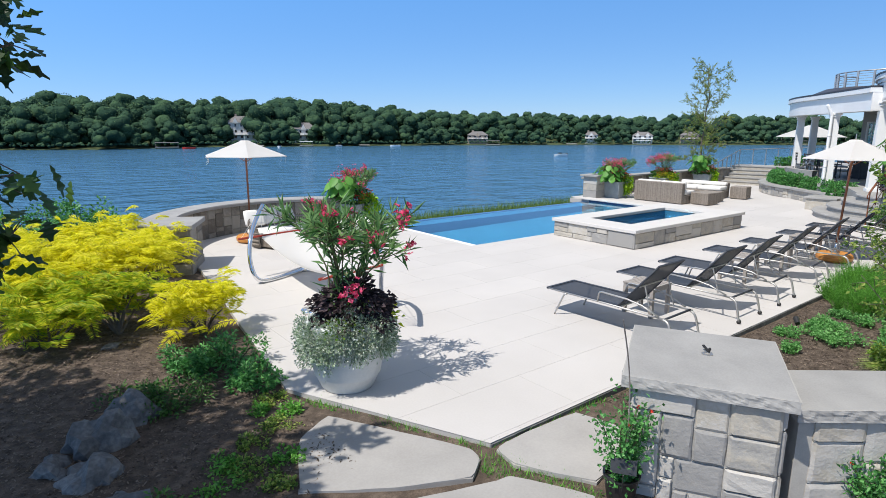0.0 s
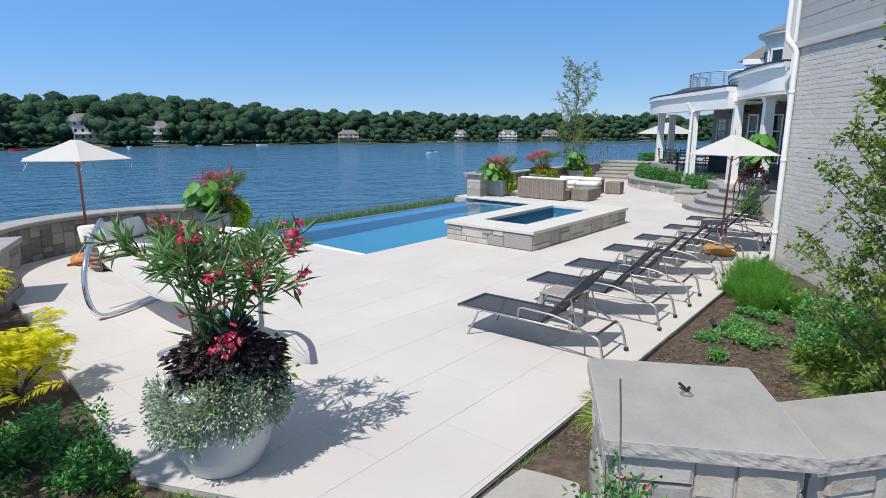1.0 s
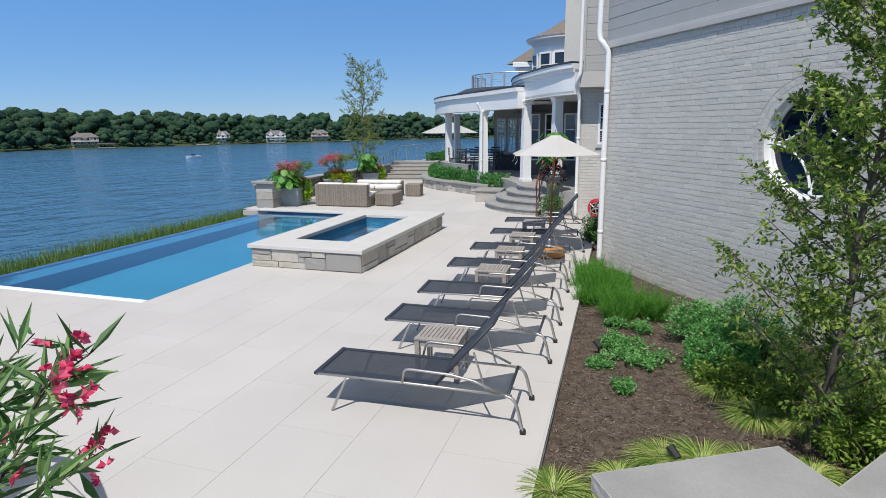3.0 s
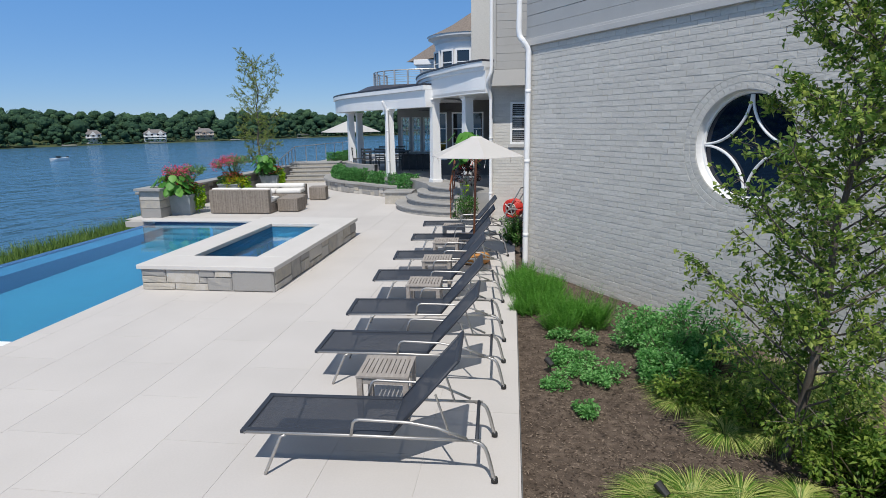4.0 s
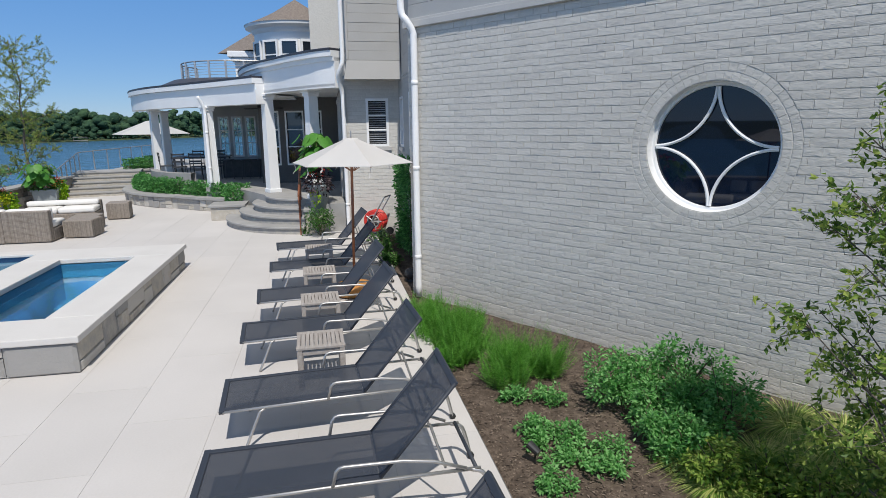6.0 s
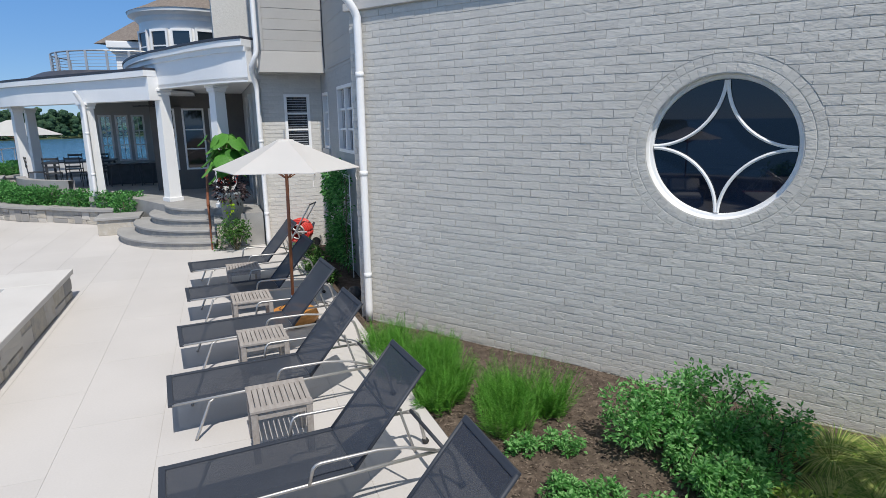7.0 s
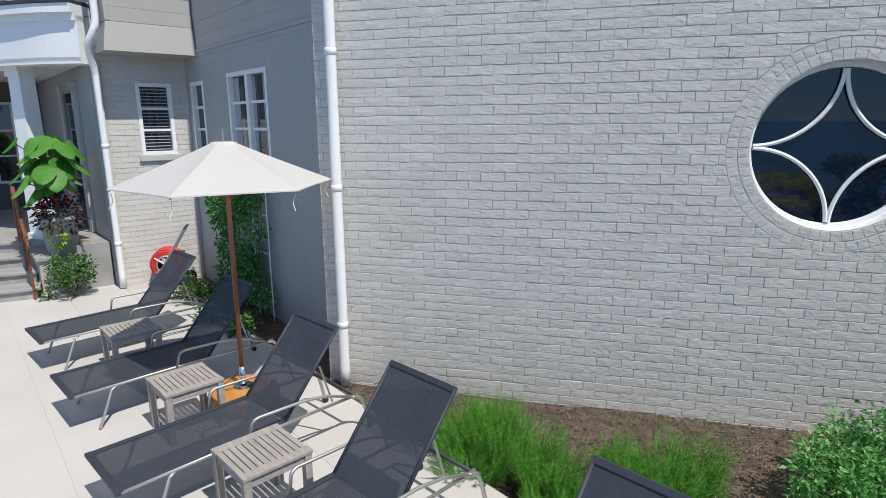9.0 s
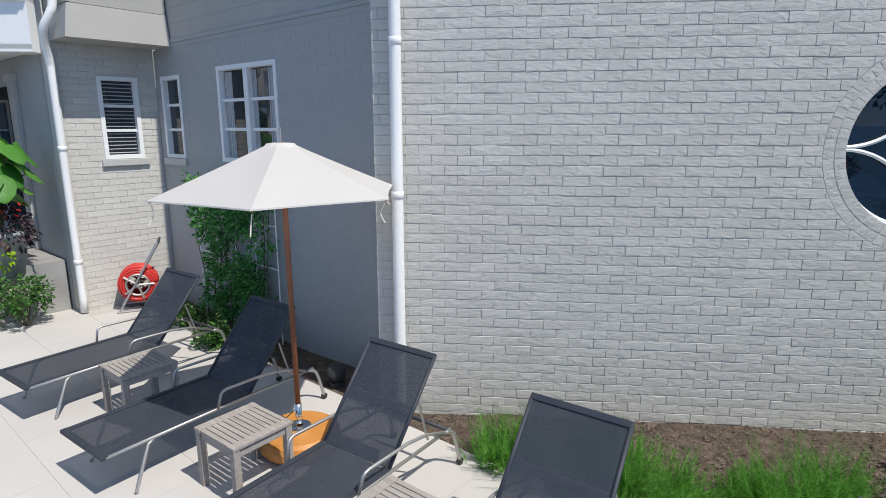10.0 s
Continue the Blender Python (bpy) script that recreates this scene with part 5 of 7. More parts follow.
# hammock on a bent chrome stand
hm = thing("hammock", pose(2.7, 7.8, 0), "white quilted hammock on a bent chrome tube stand", "hammock")
far = [(0.65, 1.42, 0.03), (0.10, 1.16, 0.03), (-0.26, 1.06, 0.06), (-0.36, 1.12, 0.28), (-0.32, 1.26, 0.60), (-0.14, 1.50, 0.92), (0.14, 1.80, 1.20)]
nearend = [(0.82, -0.40, 0.03), (0.82, -0.80, 0.04), (0.80, -1.00, 0.12), (0.76, -1.08, 0.34), (0.66, -1.28, 0.68), (0.38, -1.72, 0.95), (-0.02, -2.25, 1.04)]
foot = [(0.82, -0.60, 0.03), (0.30, -0.92, 0.03), (-0.15, -0.96, 0.03), (-0.34, -0.88, 0.03), (-0.30, -0.76, 0.03), (0.05, -0.68, 0.03), (0.5, -0.45, 0.03)]
part("far_tube", tube(bmesh.new(), smoothline(far, 6), 0.035, 12), "chrome", hm, smooth=True)
part("near_tube", tube(bmesh.new(), smoothline(nearend, 6), 0.035, 12), "chrome", hm, smooth=True)
part("base_tube", tube(bmesh.new(), smoothline([(0.65, 1.42, 0.03), (0.95, 1.1, 0.03), (0.95, 0.4, 0.03), (0.82, -0.40, 0.03)], 6), 0.035, 12), "chrome", hm, smooth=True)
part("foot_tube", tube(bmesh.new(), smoothline(foot, 6), 0.035, 12), "chrome", hm, smooth=True)
a, b = Vector((-0.38, 1.50, 0.70)), Vector((0.72, 1.70, 0.70))
c2, d2 = Vector((-0.38, -1.50, 0.64)), Vector((0.60, -1.32, 0.64))
part("spreader_bar", tube(bmesh.new(), [a - (b - a) * 0.04, b + (b - a) * 0.04], 0.02, 8), "redwood", hm, "red-stained spreader bar")
part("spreader_bar", tube(bmesh.new(), [c2 - (d2 - c2) * 0.04, d2 + (d2 - c2) * 0.04], 0.02, 8), "redwood", hm, "red-stained spreader bar")
bm = bmesh.new()
grid = [[None] * 13 for _ in range(19)]
for i in range(19):
    for k in range(13):
        s, t = k / 12, i / 18
        p = a.lerp(b, 0.34 + 0.66 * s).lerp(c2.lerp(d2, 0.34 + 0.66 * s), t)
        p.z -= 0.24 * math.sin(math.pi * t) * (0.7 + 0.3 * math.sin(math.pi * s)) - 0.012 * math.sin(s * 38) * math.sin(t * 60)
        grid[i][k] = (bm.verts.new(p), bm.verts.new(p - Vector((0, 0, 0.03))))
for i in range(18):
    for k in range(12):
        for q in (0, 1):
            bm.faces.new([grid[i][k][q], grid[i + 1][k][q], grid[i + 1][k + 1][q], grid[i][k + 1][q]])
part("bed", bm, "canvas", hm, "white quilted fabric", smooth=True)
for k in range(7):
    part("cord", tube(bmesh.new(), [a.lerp(b, k / 6), Vector(far[-1])], 0.004, 4), "canvas", hm)
    part("cord", tube(bmesh.new(), [c2.lerp(d2, k / 6), Vector(nearend[-1])], 0.004, 4), "canvas", hm)

# ---- porch furniture ----
def dining_chair(m):
    c = thing("porch_chair", m, "dark metal porch dining chair", "chair", "chairs on the porch")
    part("seat", boxes((-0.22, 0.22, -0.22, 0.22, 0.42, 0.45), bev=0.01), "iron", c)
    for x in (-0.2, 0.2):
        part("rear_leg", tube(bmesh.new(), [(x, -0.21, 0), (x, -0.21, 0.45), (x, -0.27, 0.92)], 0.014, 6), "iron", c)
        part("front_leg", tube(bmesh.new(), [(x, 0.21, 0), (x, 0.2, 0.43)], 0.014, 6), "iron", c)
    for z in (0.6, 0.72, 0.84):
        part("back_slat", boxes((-0.2, 0.2, -0.262, -0.24, z, z + 0.06)), "iron", c)
    return c


tb = thing("porch_table", pose(26.0, 8.6, 0.69), "dark rectangular porch dining table", "table")
part("top", boxes((-0.6, 0.6, -0.95, 0.95, 0.71, 0.75), bev=0.01), "iron", tb)
for x in (-0.5, 0.5):
    for y in (-0.85, 0.85):
        part("leg", boxes((x - 0.03, x + 0.03, y - 0.03, y + 0.03, 0, 0.71)), "iron", tb)
pc = dining_chair(pose(25.1, 8.0, 0.69, 0, 0, -90))
lay(pc, [pose(25.1, 8.6, 0.69, 0, 0, -95), pose(25.1, 9.2, 0.69, 0, 0, -84), pose(26.9, 8.2, 0.69, 0, 0, 92), pose(26.9, 9.0, 0.69, 0, 0, 86), pose(26.0, 9.8, 0.69, 0, 0, 178)])
bar = thing("bar_counter", pose(25.6, 7.05, 0.69), "long dark panelled bar counter on the porch", "counter")
part("body", boxes((-0.3, 0.3, -0.75, 0.75, 0, 0.60), bev=0.01), "iron", bar)
part("worktop", boxes((-0.36, 0.36, -0.80, 0.80, 0.60, 0.64), bev=0.008), "black", bar)
for x, y, a in ((24.7, 7.5, 10), (24.6, 6.9, -8), (24.6, 6.35, 4)):
    st = thing("bar_stool", pose(x, y, 0.70, 0, 0, a), "dark metal bar stool", "stool", "stools at the bar")
    part("seat", lathe(bmesh.new(), [(0.01, 0.68), (0.18, 0.68), (0.19, 0.66), (0.18, 0.63), (0.01, 0.63)], 16), "iron", st)
    for k in range(4):
        q = k * math.pi / 2 + 0.78
        part("leg", tube(bmesh.new(), [(0.12 * math.cos(q), 0.12 * math.sin(q), 0.64), (0.2 * math.cos(q), 0.2 * math.sin(q), 0)], 0.013, 6), "iron", st)
fan = thing("ceiling_fan", pose(22.6, 6.0, 2.96), "dark ceiling fan hanging under the porch roof", "ceiling fan")
part("motor", lathe(bmesh.new(), [(0.01, 0.0), (0.1, 0.02), (0.11, 0.10), (0.03, 0.14), (0.02, 0.34)], 16), "iron", fan)
for k in range(5):
    part("blade", boxes((0.1, 0.62, -0.06, 0.06, 0.05, 0.06)), "iron", fan, m=pose(0, 0, 0, 8, 0, 72 * k))

# handrails of the entrance steps
hr = thing("step_handrail", pose(17.35, 4.82, 0), "rust-brown iron handrail with a sloping wooden grip", "handrail")
part("grip", tube(bmesh.new(), [(-0.25, 0.0, 0.92), (0.9, -0.02, 1.55)], 0.026, 8), "rust", hr)
for x, z in ((-0.2, 0.945), (0.35, 1.25), (0.85, 1.52)):
    part("post", tube(bmesh.new(), [(x, 0, 0.0 if x < 0 else (0.35 if x < 0.5 else 0.70)), (x, 0, z)], 0.016, 8), "rust", hr)
part("scroll", tube(bmesh.new(), smoothline([(-0.25, 0, 0.92), (-0.36, 0, 0.86), (-0.36, 0.0, 0.78), (-0.28, 0, 0.78)], 5), 0.014, 6), "rust", hr)
part("lower_bar", tube(bmesh.new(), [(-0.2, 0, 0.35), (0.85, 0, 0.95)], 0.010, 6), "rust", hr)

# hose reel on its cart
hose = thing("hose_reel", pose(16.66, 3.10, 0, 0, 0, 244), "red garden hose wound on a grey wheeled reel cart", "hose reel")
rl = bmesh.new()
for k in range(7):
    for q, r in enumerate((0.19, 0.215, 0.235)):
        y = -0.11 + 0.036 * k
        tube(rl, [(r * math.cos(2 * math.pi * i / 28), y, 0.36 + r * math.sin(2 * math.pi * i / 28)) for i in range(29)], 0.016, 6)
part("hose", rl, "red", hose, "bright red coiled hose", smooth=True)
rl2 = bmesh.new()
for y in (-0.135, 0.135):
    for r in (0.15, 0.178, 0.206):
        tube(rl2, [(r * math.cos(2 * math.pi * i / 28), y, 0.36 + r * math.sin(2 * math.pi * i / 28)) for i in range(29)], 0.015, 6)
part("hose_face", rl2, "red", hose, "bright red coiled hose", smooth=True)
for y in (-0.155, 0.155):
    w_ = bmesh.new()
    tube(w_, [(0.14 * math.cos(2 * math.pi * i / 28), y, 0.36 + 0.14 * math.sin(2 * math.pi * i / 28)) for i in range(29)], 0.014, 6)
    for k in range(5):
        a_ = 2 * math.pi * k / 5
        tube(w_, [(0, y, 0.36), (0.20 * math.cos(a_), y, 0.36 + 0.20 * math.sin(a_))], 0.016, 6)
    part("flange", w_, "steel", hose, "grey spoked flange")
part("axle", tube(bmesh.new(), [(0, -0.2, 0.36), (0, 0.2, 0.36)], 0.02, 8), "steel", hose)
for y in (-0.19, 0.19):
    part("side_frame", tube(bmesh.new(), smoothline([(-0.24, y, 0.03), (-0.05, y, 0.34), (0.12, y, 0.62), (0.30, y, 0.92)], 4), 0.014, 8), "steel", hose)
    part("foot", tube(bmesh.new(), [(-0.28, y, 0.016), (0.30, y, 0.016)], 0.014, 8), "steel", hose)
    part("wheel", tube(bmesh.new(), [(0.27, y - 0.02, 0.09), (0.27, y + 0.02, 0.09)], 0.09, 18), "black", hose)
part("handle", tube(bmesh.new(), [(0.30, -0.19, 0.92), (0.30, 0.19, 0.92)], 0.016, 8), "black", hose)

orb = thing("garden_orb", pose(12.78, 2.84, -0.05), "small dark glazed ball standing in the bed", "ornament")
bm = bmesh.new()
bmesh.ops.create_uvsphere(bm, u_segments=24, v_segments=14, radius=0.10)
part("ball", bm, "iron", orb, smooth=True, m=pose(0, 0, 0.12))
part("foot", lathe(bmesh.new(), [(0.09, 0.0), (0.08, 0.03), (0.06, 0.05)], 16), "black", orb)
for x, y in ((13.6, 3.12), (15.2, 3.05), (5.15, 1.95), (7.3, 2.62)):
    sl = thing("spot_lamp", pose(x, y, -0.07, 0, 0, 40), "small dark garden spot lamp staked in the mulch", "garden lamp", "garden spot lamps")
    part("stake", tube(bmesh.new(), [(0, 0, -0.02), (0, 0, 0.10)], 0.008, 6), "black", sl)
    part("head", tube(bmesh.new(), [(-0.03, 0, 0.10), (0.06, 0, 0.15)], 0.03, 12, 0.036), "black", sl)


# ---- stones and flagstones ----
def boulder(x, y, z, sx, sy, sz, seed):
    g = rng(seed)
    bm = bmesh.new()
    bmesh.ops.create_icosphere(bm, subdivisions=3, radius=1.0)
    off = Vector(g.uniform(-9, 9, 3))
    for v in bm.verts:
        n = noise.noise(v.co * 1.2 + off) * 0.62 + noise.noise(v.co * 2.9 + off) * 0.26 + noise.noise(v.co * 7 + off) * 0.07
        v.co *= 1 + n
        v.co = Vector((v.co.x * sx, v.co.y * sy, max(v.co.z, -0.55) * sz))
    ob = link("boulder", bm, "rock", None, pose(x, y, z, 0, 0, float(g.uniform(0, 360))))
    return tagged(ob, "rough grey boulder half sunk in the mulch", "boulder", "bed boulders")


for k, r in enumerate(((-0.40, 4.75, 0.0, 0.26, 0.20, 0.24), (-0.10, 5.10, 0.0, 0.24, 0.18, 0.18), (-0.50, 4.30, -0.02, 0.26, 0.19, 0.20), (-0.72, 4.55, -0.03, 0.18, 0.15, 0.13), (-0.42, 3.85, -0.04, 0.2, 0.16, 0.12), (-1.55, 8.6, 0.0, 0.6, 0.35, 0.2), (0.0, 6.9, 0.08, 0.10, 0.08, 0.06))):
    boulder(*r, 40 + k)

path = thing("flagstone_path", Matrix.Identity(4), "irregular grey flagstones with mossy gaps", "path", kind="structure")
for k, poly in enumerate((
    [(0.92, 3.93), (1.30, 4.15), (1.55, 3.70), (1.97, 2.96), (1.93, 2.80), (1.72, 2.64), (1.20, 2.88), (0.62, 3.25)],
    [(2.12, 2.82), (2.30, 2.86), (3.12, 2.84), (3.22, 2.42), (2.75, 2.12), (2.40, 2.05), (2.08, 2.58)],
    [(1.78, 2.50), (1.95, 2.48), (2.26, 1.95), (1.70, 1.30), (0.9, 1.5), (0.55, 2.2), (0.9, 2.75), (1.2, 2.7)],
    [(0.35, 2.9), (0.42, 2.1), (0.0, 1.5), (-0.9, 1.9), (-0.8, 2.9), (-0.2, 3.2)],
    [(0.75, 1.35), (1.55, 1.15), (1.5, 0.2), (0.4, 0.0), (-0.1, 0.6), (0.1, 1.3)],
    [(1.75, 1.05), (2.5, 1.35), (2.6, 0.4), (1.8, -0.1)],
)):
    bm = bmesh.new()
    c = sum((Vector(p) for p in poly), Vector((0, 0))) / len(poly)
    pts = []
    for i, p in enumerate(poly):
        q = Vector(poly[(i + 1) % len(poly)])
        for s in range(4):
            w_ = Vector(p).lerp(q, s / 4)
            pts.append(w_ + (w_ - c).normalized() * 0.012 * noise.noise(Vector((w_.x * 6, w_.y * 6, k))))
    prism(bm, [(p.x, p.y) for p in pts], -0.13, -0.012 + 0.004 * (k % 3))
    top = [f for f in bm.faces if len(f.verts) > 4 and f.normal.z > 0 or (len(f.verts) > 4 and f.calc_center_median().z > -0.05)]
    bmesh.ops.bevel(bm, geom=[e for f in top for e in f.edges], offset=0.012, segments=2, affect="EDGES")
    part("flagstone", bm, "flag", path)


# ---- plants ----
def shrub(name, m, label, category, foliage, group="", stems=None, stem_mat="twig"):
    """foliage: (part name, material, corners, faces) in the plant's own space."""
    t = thing(name, m, label, category, group)
    if stems is not None:
        part("stem", stems, stem_mat, t)
    for nm, mt, (v, f) in foliage:
        raw(nm, v, f, mt, t)
    return t


def blossoms(g, centers, size, petals=5):
    """Small open flowers of several petals."""
    n = len(centers)
    axis = unit(g.normal(size=(n, 3)) + [0, 0, 0.9])
    a = unit(np.cross(axis, [0.31, 0.77, 0.2]))
    b = np.cross(axis, a)
    sets = []
    for k in range(petals):
        q = 2 * np.pi * k / petals
        sets.append(leafset(centers, a * np.cos(q) + b * np.sin(q) + axis * 0.35, size, size * 0.8, g, 0.15, 0.1))
    return merge(sets)


def oleander(g, n_stem, height, spread, base_r=0.12, leaf=0.13, per=58):
    """Cane stems with whorled narrow leaves; gives stems, leaves and tips."""
    bm, pos, dr, tips = bmesh.new(), [], [], []
    for k in range(n_stem):
        a = 2 * math.pi * k / n_stem + g.uniform(-0.3, 0.3)
        h, s = height * g.uniform(0.72, 1.05), spread * g.uniform(0.45, 1.05)
        p = smoothline([(base_r * math.cos(a), base_r * math.sin(a), 0), (s * 0.35 * math.cos(a), s * 0.35 * math.sin(a), h * 0.5), (s * 0.8 * math.cos(a + 0.1), s * 0.8 * math.sin(a + 0.1), h * 0.85), (s * math.cos(a + 0.15), s * math.sin(a + 0.15), h)], 5)
        tube(bm, p, 0.009, 5, 0.004)
        tips.append(p[-1])
        for q in range(3):
            e = p[-6] + Vector((g.normal() * 0.16, g.normal() * 0.16, g.uniform(0.04, 0.22)))
            tube(bm, [p[-6], p[-6].lerp(e, 0.6) + Vector((0, 0, 0.02)), e], 0.005, 4, 0.003)
            tips.append(e)
            for i in range(per // 3):
                t = g.uniform(0.15, 1)
                pos.append(p[-6].lerp(e, t))
                w = unit(np.array([*(e - p[-6])]))
                dr.append(w * g.uniform(0.3, 0.9) + unit(g.normal(size=3)) * 0.8 + [0, 0, 0.15])
        for i in range(per):
            t = (0.02 + 0.98 * g.uniform(0, 1) ** 0.8) * (len(p) - 1)
            j = min(int(t), len(p) - 2)
            q = p[j].lerp(p[j + 1], t - j)
            pos.append(q)
            w = unit(np.array([*(p[j + 1] - p[j])]))
            dr.append(w * g.uniform(0.4, 1.0) + unit(g.normal(size=3)) * 0.8)
    return bm, leafset(np.array([[*p] for p in pos]), np.array(dr), leaf, leaf * 0.15, g, 0.3, 0.12), np.array([[*t] for t in tips])


# big cream pot by the path
g = rng(21)
POT = (1.75, 4.60)
pot = thing("flower_pot", pose(*POT, 0), "large rounded cream pot of oleander, dark foliage and silver filler", "planter")
body = part("pot_body", lathe(bmesh.new(), [(0.009, 0.0), (0.243, 0.0), (0.261, 0.015), (0.315, 0.14), (0.329, 0.155), (0.329, 0.185), (0.338, 0.20), (0.373, 0.36), (0.387, 0.50), (0.383, 0.62), (0.396, 0.64), (0.401, 0.69), (0.378, 0.71), (0.351, 0.70), (0.333, 0.60), (0.009, 0.58)], 56), "potwhite", pot, smooth=True)
part("soil", lathe(bmesh.new(), [(0.01, 0.66), (0.385, 0.64)], 24), "soil", pot)
stems, lv, tips = oleander(g, 16, 1.06, 0.62, 0.16, 0.17, 34)
for o in (part("oleander_stem", stems, "twig", pot), raw("oleander_leaf", *lv, "l_oleander", pot)):
    o.location = (0, 0, 0.66)
fl = np.concatenate([t + g.normal(size=(10, 3)) * 0.045 + [0, 0, 0.02] for t in [*tips[g.permutation(len(tips))[:10]], np.array([-0.10, -0.36, 0.42]), np.array([-0.16, -0.34, 0.36])]])
raw("oleander_blossom", *blossoms(g, fl, 0.036), "f_pink", pot).location = (0, 0, 0.66)
p, d = clump(g, 2600, (0.03, -0.08, 0.80), (0.35, 0.35, 0.28), 0.5)
raw("dark_foliage", *leafset(p[p[:, 2] > 0.56], (d * [1, 1, 0.4] + [0, 0, -0.25])[p[:, 2] > 0.56], 0.062, 0.040, g), "l_purple", pot)
sv = []
for k in range(26):
    a = radians(150 + 190 * k / 25 + g.uniform(-4, 4))
    q, dd = clump(g, 760, (0.38 * math.cos(a), 0.38 * math.sin(a), (0.53 if 170 < math.degrees(a) < 320 else 0.48) + g.uniform(-0.08, 0.18)), (0.13, 0.13, 0.19), 0.2)
    sv.append(leafset(q, dd + [0, 0, -0.1], 0.025, 0.016, g, 0.4))
raw("silver_filler", *merge(sv), "l_silver", pot)
q, dd = clump(g, 360, (0, 0, 0.6), (0.47, 0.47, 0.24), 0.85)
m_ = (np.arctan2(q[:, 1], q[:, 0]) < 0.3) | (np.arctan2(q[:, 1], q[:, 0]) > 2.5)
raw("white_bloom", *blossoms(g, q[m_], 0.012, 4), "f_white", pot)
q, dd = clump(g, 200, (-0.15, -0.30, 0.68), (0.20, 0.16, 0.12), 0.3)
raw("green_filler", *leafset(q, dd, 0.045, 0.03, g), "l_limegreen", pot)
q, dd = clump(g, 240, (0.38, 0.05, 0.66), (0.14, 0.3, 0.14), 0.3)
raw("side_filler", *leafset(q, dd, 0.06, 0.035, g), "l_yellowgreen", pot)


def ear_leaves(g, n, height, spread, size):
    """Big heart-shaped leaves on stalks."""
    bm = bmesh.new()
    vs, fs = [], []
    for k in range(n):
        a = g.uniform(0, 6.28)
        s, h = spread * g.uniform(0.3, 1), height * g.uniform(0.35, 1)
        tip = Vector((s * math.cos(a), s * math.sin(a), h))
        tube(bm, smoothline([(0, 0, 0), (tip.x * 0.3, tip.y * 0.3, h * 0.7), tip], 4), 0.012, 5, 0.007)
        out = Vector((math.cos(a), math.sin(a), -1.15 - 0.9 * g.uniform(0, 1))).normalized()
        side = Vector((-math.sin(a), math.cos(a), 0))
        nrm = out.cross(side)
        sz = size * g.uniform(0.7, 1.2)
        base = len(vs)
        prof = [(-0.26, 0.0), (-0.36, 0.28), (-0.18, 0.50), (0.15, 0.56), (0.5, 0.44), (0.78, 0.22), (0.94, 0.0)]
        for t, w in prof:
            for sgn in (-1, 0, 1):
                pt = tip + out * t * sz + side * sgn * w * sz + nrm * (abs(sgn) * 0.10 * sz - 0.16 * sz * t * t) * -1
                vs.append([*pt])
        for i in range(len(prof) - 1):
            for c_ in (0, 1):
                b0 = base + i * 3 + c_
                fs.append((b0, b0 + 1, b0 + 4, b0 + 3))
    return bm, np.array(vs), np.array(fs)


def trough_planter(m, seed, label, ear=True, ole=True, scale=1.0, big=1.0):
    """A square lead-grey planter with tall mixed summer planting."""
    g = rng(seed)
    t = thing("square_planter", m, label, "planter", "planters round the terrace")
    bm = bmesh.new()
    lo, hi, ih = [], [], []
    for sx, sy in ((-1, -1), (1, -1), (1, 1), (-1, 1)):
        lo.append(bm.verts.new((sx * 0.27, sy * 0.27, 0))), hi.append(bm.verts.new((sx * 0.34, sy * 0.34, 0.58))), ih.append(bm.verts.new((sx * 0.30, sy * 0.30, 0.55)))
    bm.faces.new(lo[::-1]), bm.faces.new(ih)
    for k in range(4):
        j = (k + 1) % 4
        bm.faces.new((lo[k], lo[j], hi[j], hi[k])), bm.faces.new((hi[k], hi[j], ih[j], ih[k]))
    part("box", bm, "lead", t)
    part("rim", boxes((-0.36, 0.36, -0.36, -0.31, 0.56, 0.61), (-0.36, 0.36, 0.31, 0.36, 0.56, 0.61), (-0.36, -0.31, -0.31, 0.31, 0.56, 0.61), (0.31, 0.36, -0.31, 0.31, 0.56, 0.61), bev=0.008), "lead", t)
    if ear:
        bm, v, f = ear_leaves(g, 64, 0.80 * scale, 0.50, 0.205 * big)
        for o in (part("ear_stalk", bm, "twig", t), raw("ear_leaf", v, f, "l_ear", t, True)):
            o.location = (-0.26, 0.12, 0.50)
    if ole:
        bm, lv, tips = oleander(g, 13, 0.85 * scale, 0.58, 0.08, 0.13, 46)
        for o in (part("oleander_stem", bm, "twig", t), raw("oleander_leaf", *lv, "l_oleander", t)):
            o.location = (0.10, -0.06, 0.55)
        fl = np.concatenate([q + g.normal(size=(16, 3)) * 0.065 for q in tips[:30]])
        raw("pink_blossom", *blossoms(g, fl, 0.030), "f_pink", t).location = (0.10, -0.06, 0.55)
    q, d = clump(g, 900, (0.05, 0.0, 0.72), (0.46, 0.46, 0.22), 0.5)
    raw("green_filler", *leafset(q, d, 0.07, 0.05, g), "l_mid", t)
    q, d = clump(g, 210, (0.05, -0.05, 0.84), (0.40, 0.40, 0.20), 0.6)
    raw("red_bloom", *blossoms(g, q, 0.026), "f_red", t)
    if not ear:
        q, d = clump(g, 700, (0.0, -0.16, 0.66), (0.46, 0.34, 0.18), 0.5)
        raw("yellow_filler", *leafset(q, d, 0.06, 0.045, g), "l_yellowgreen", t)
    q, d = clump(g, 900, (0.22, -0.32, 0.50), (0.26, 0.20, 0.34), 0.3)
    raw("lime_trailer", *leafset(q, d + [0, 0, -0.5], 0.075, 0.06, g), "l_lime", t)
    return t


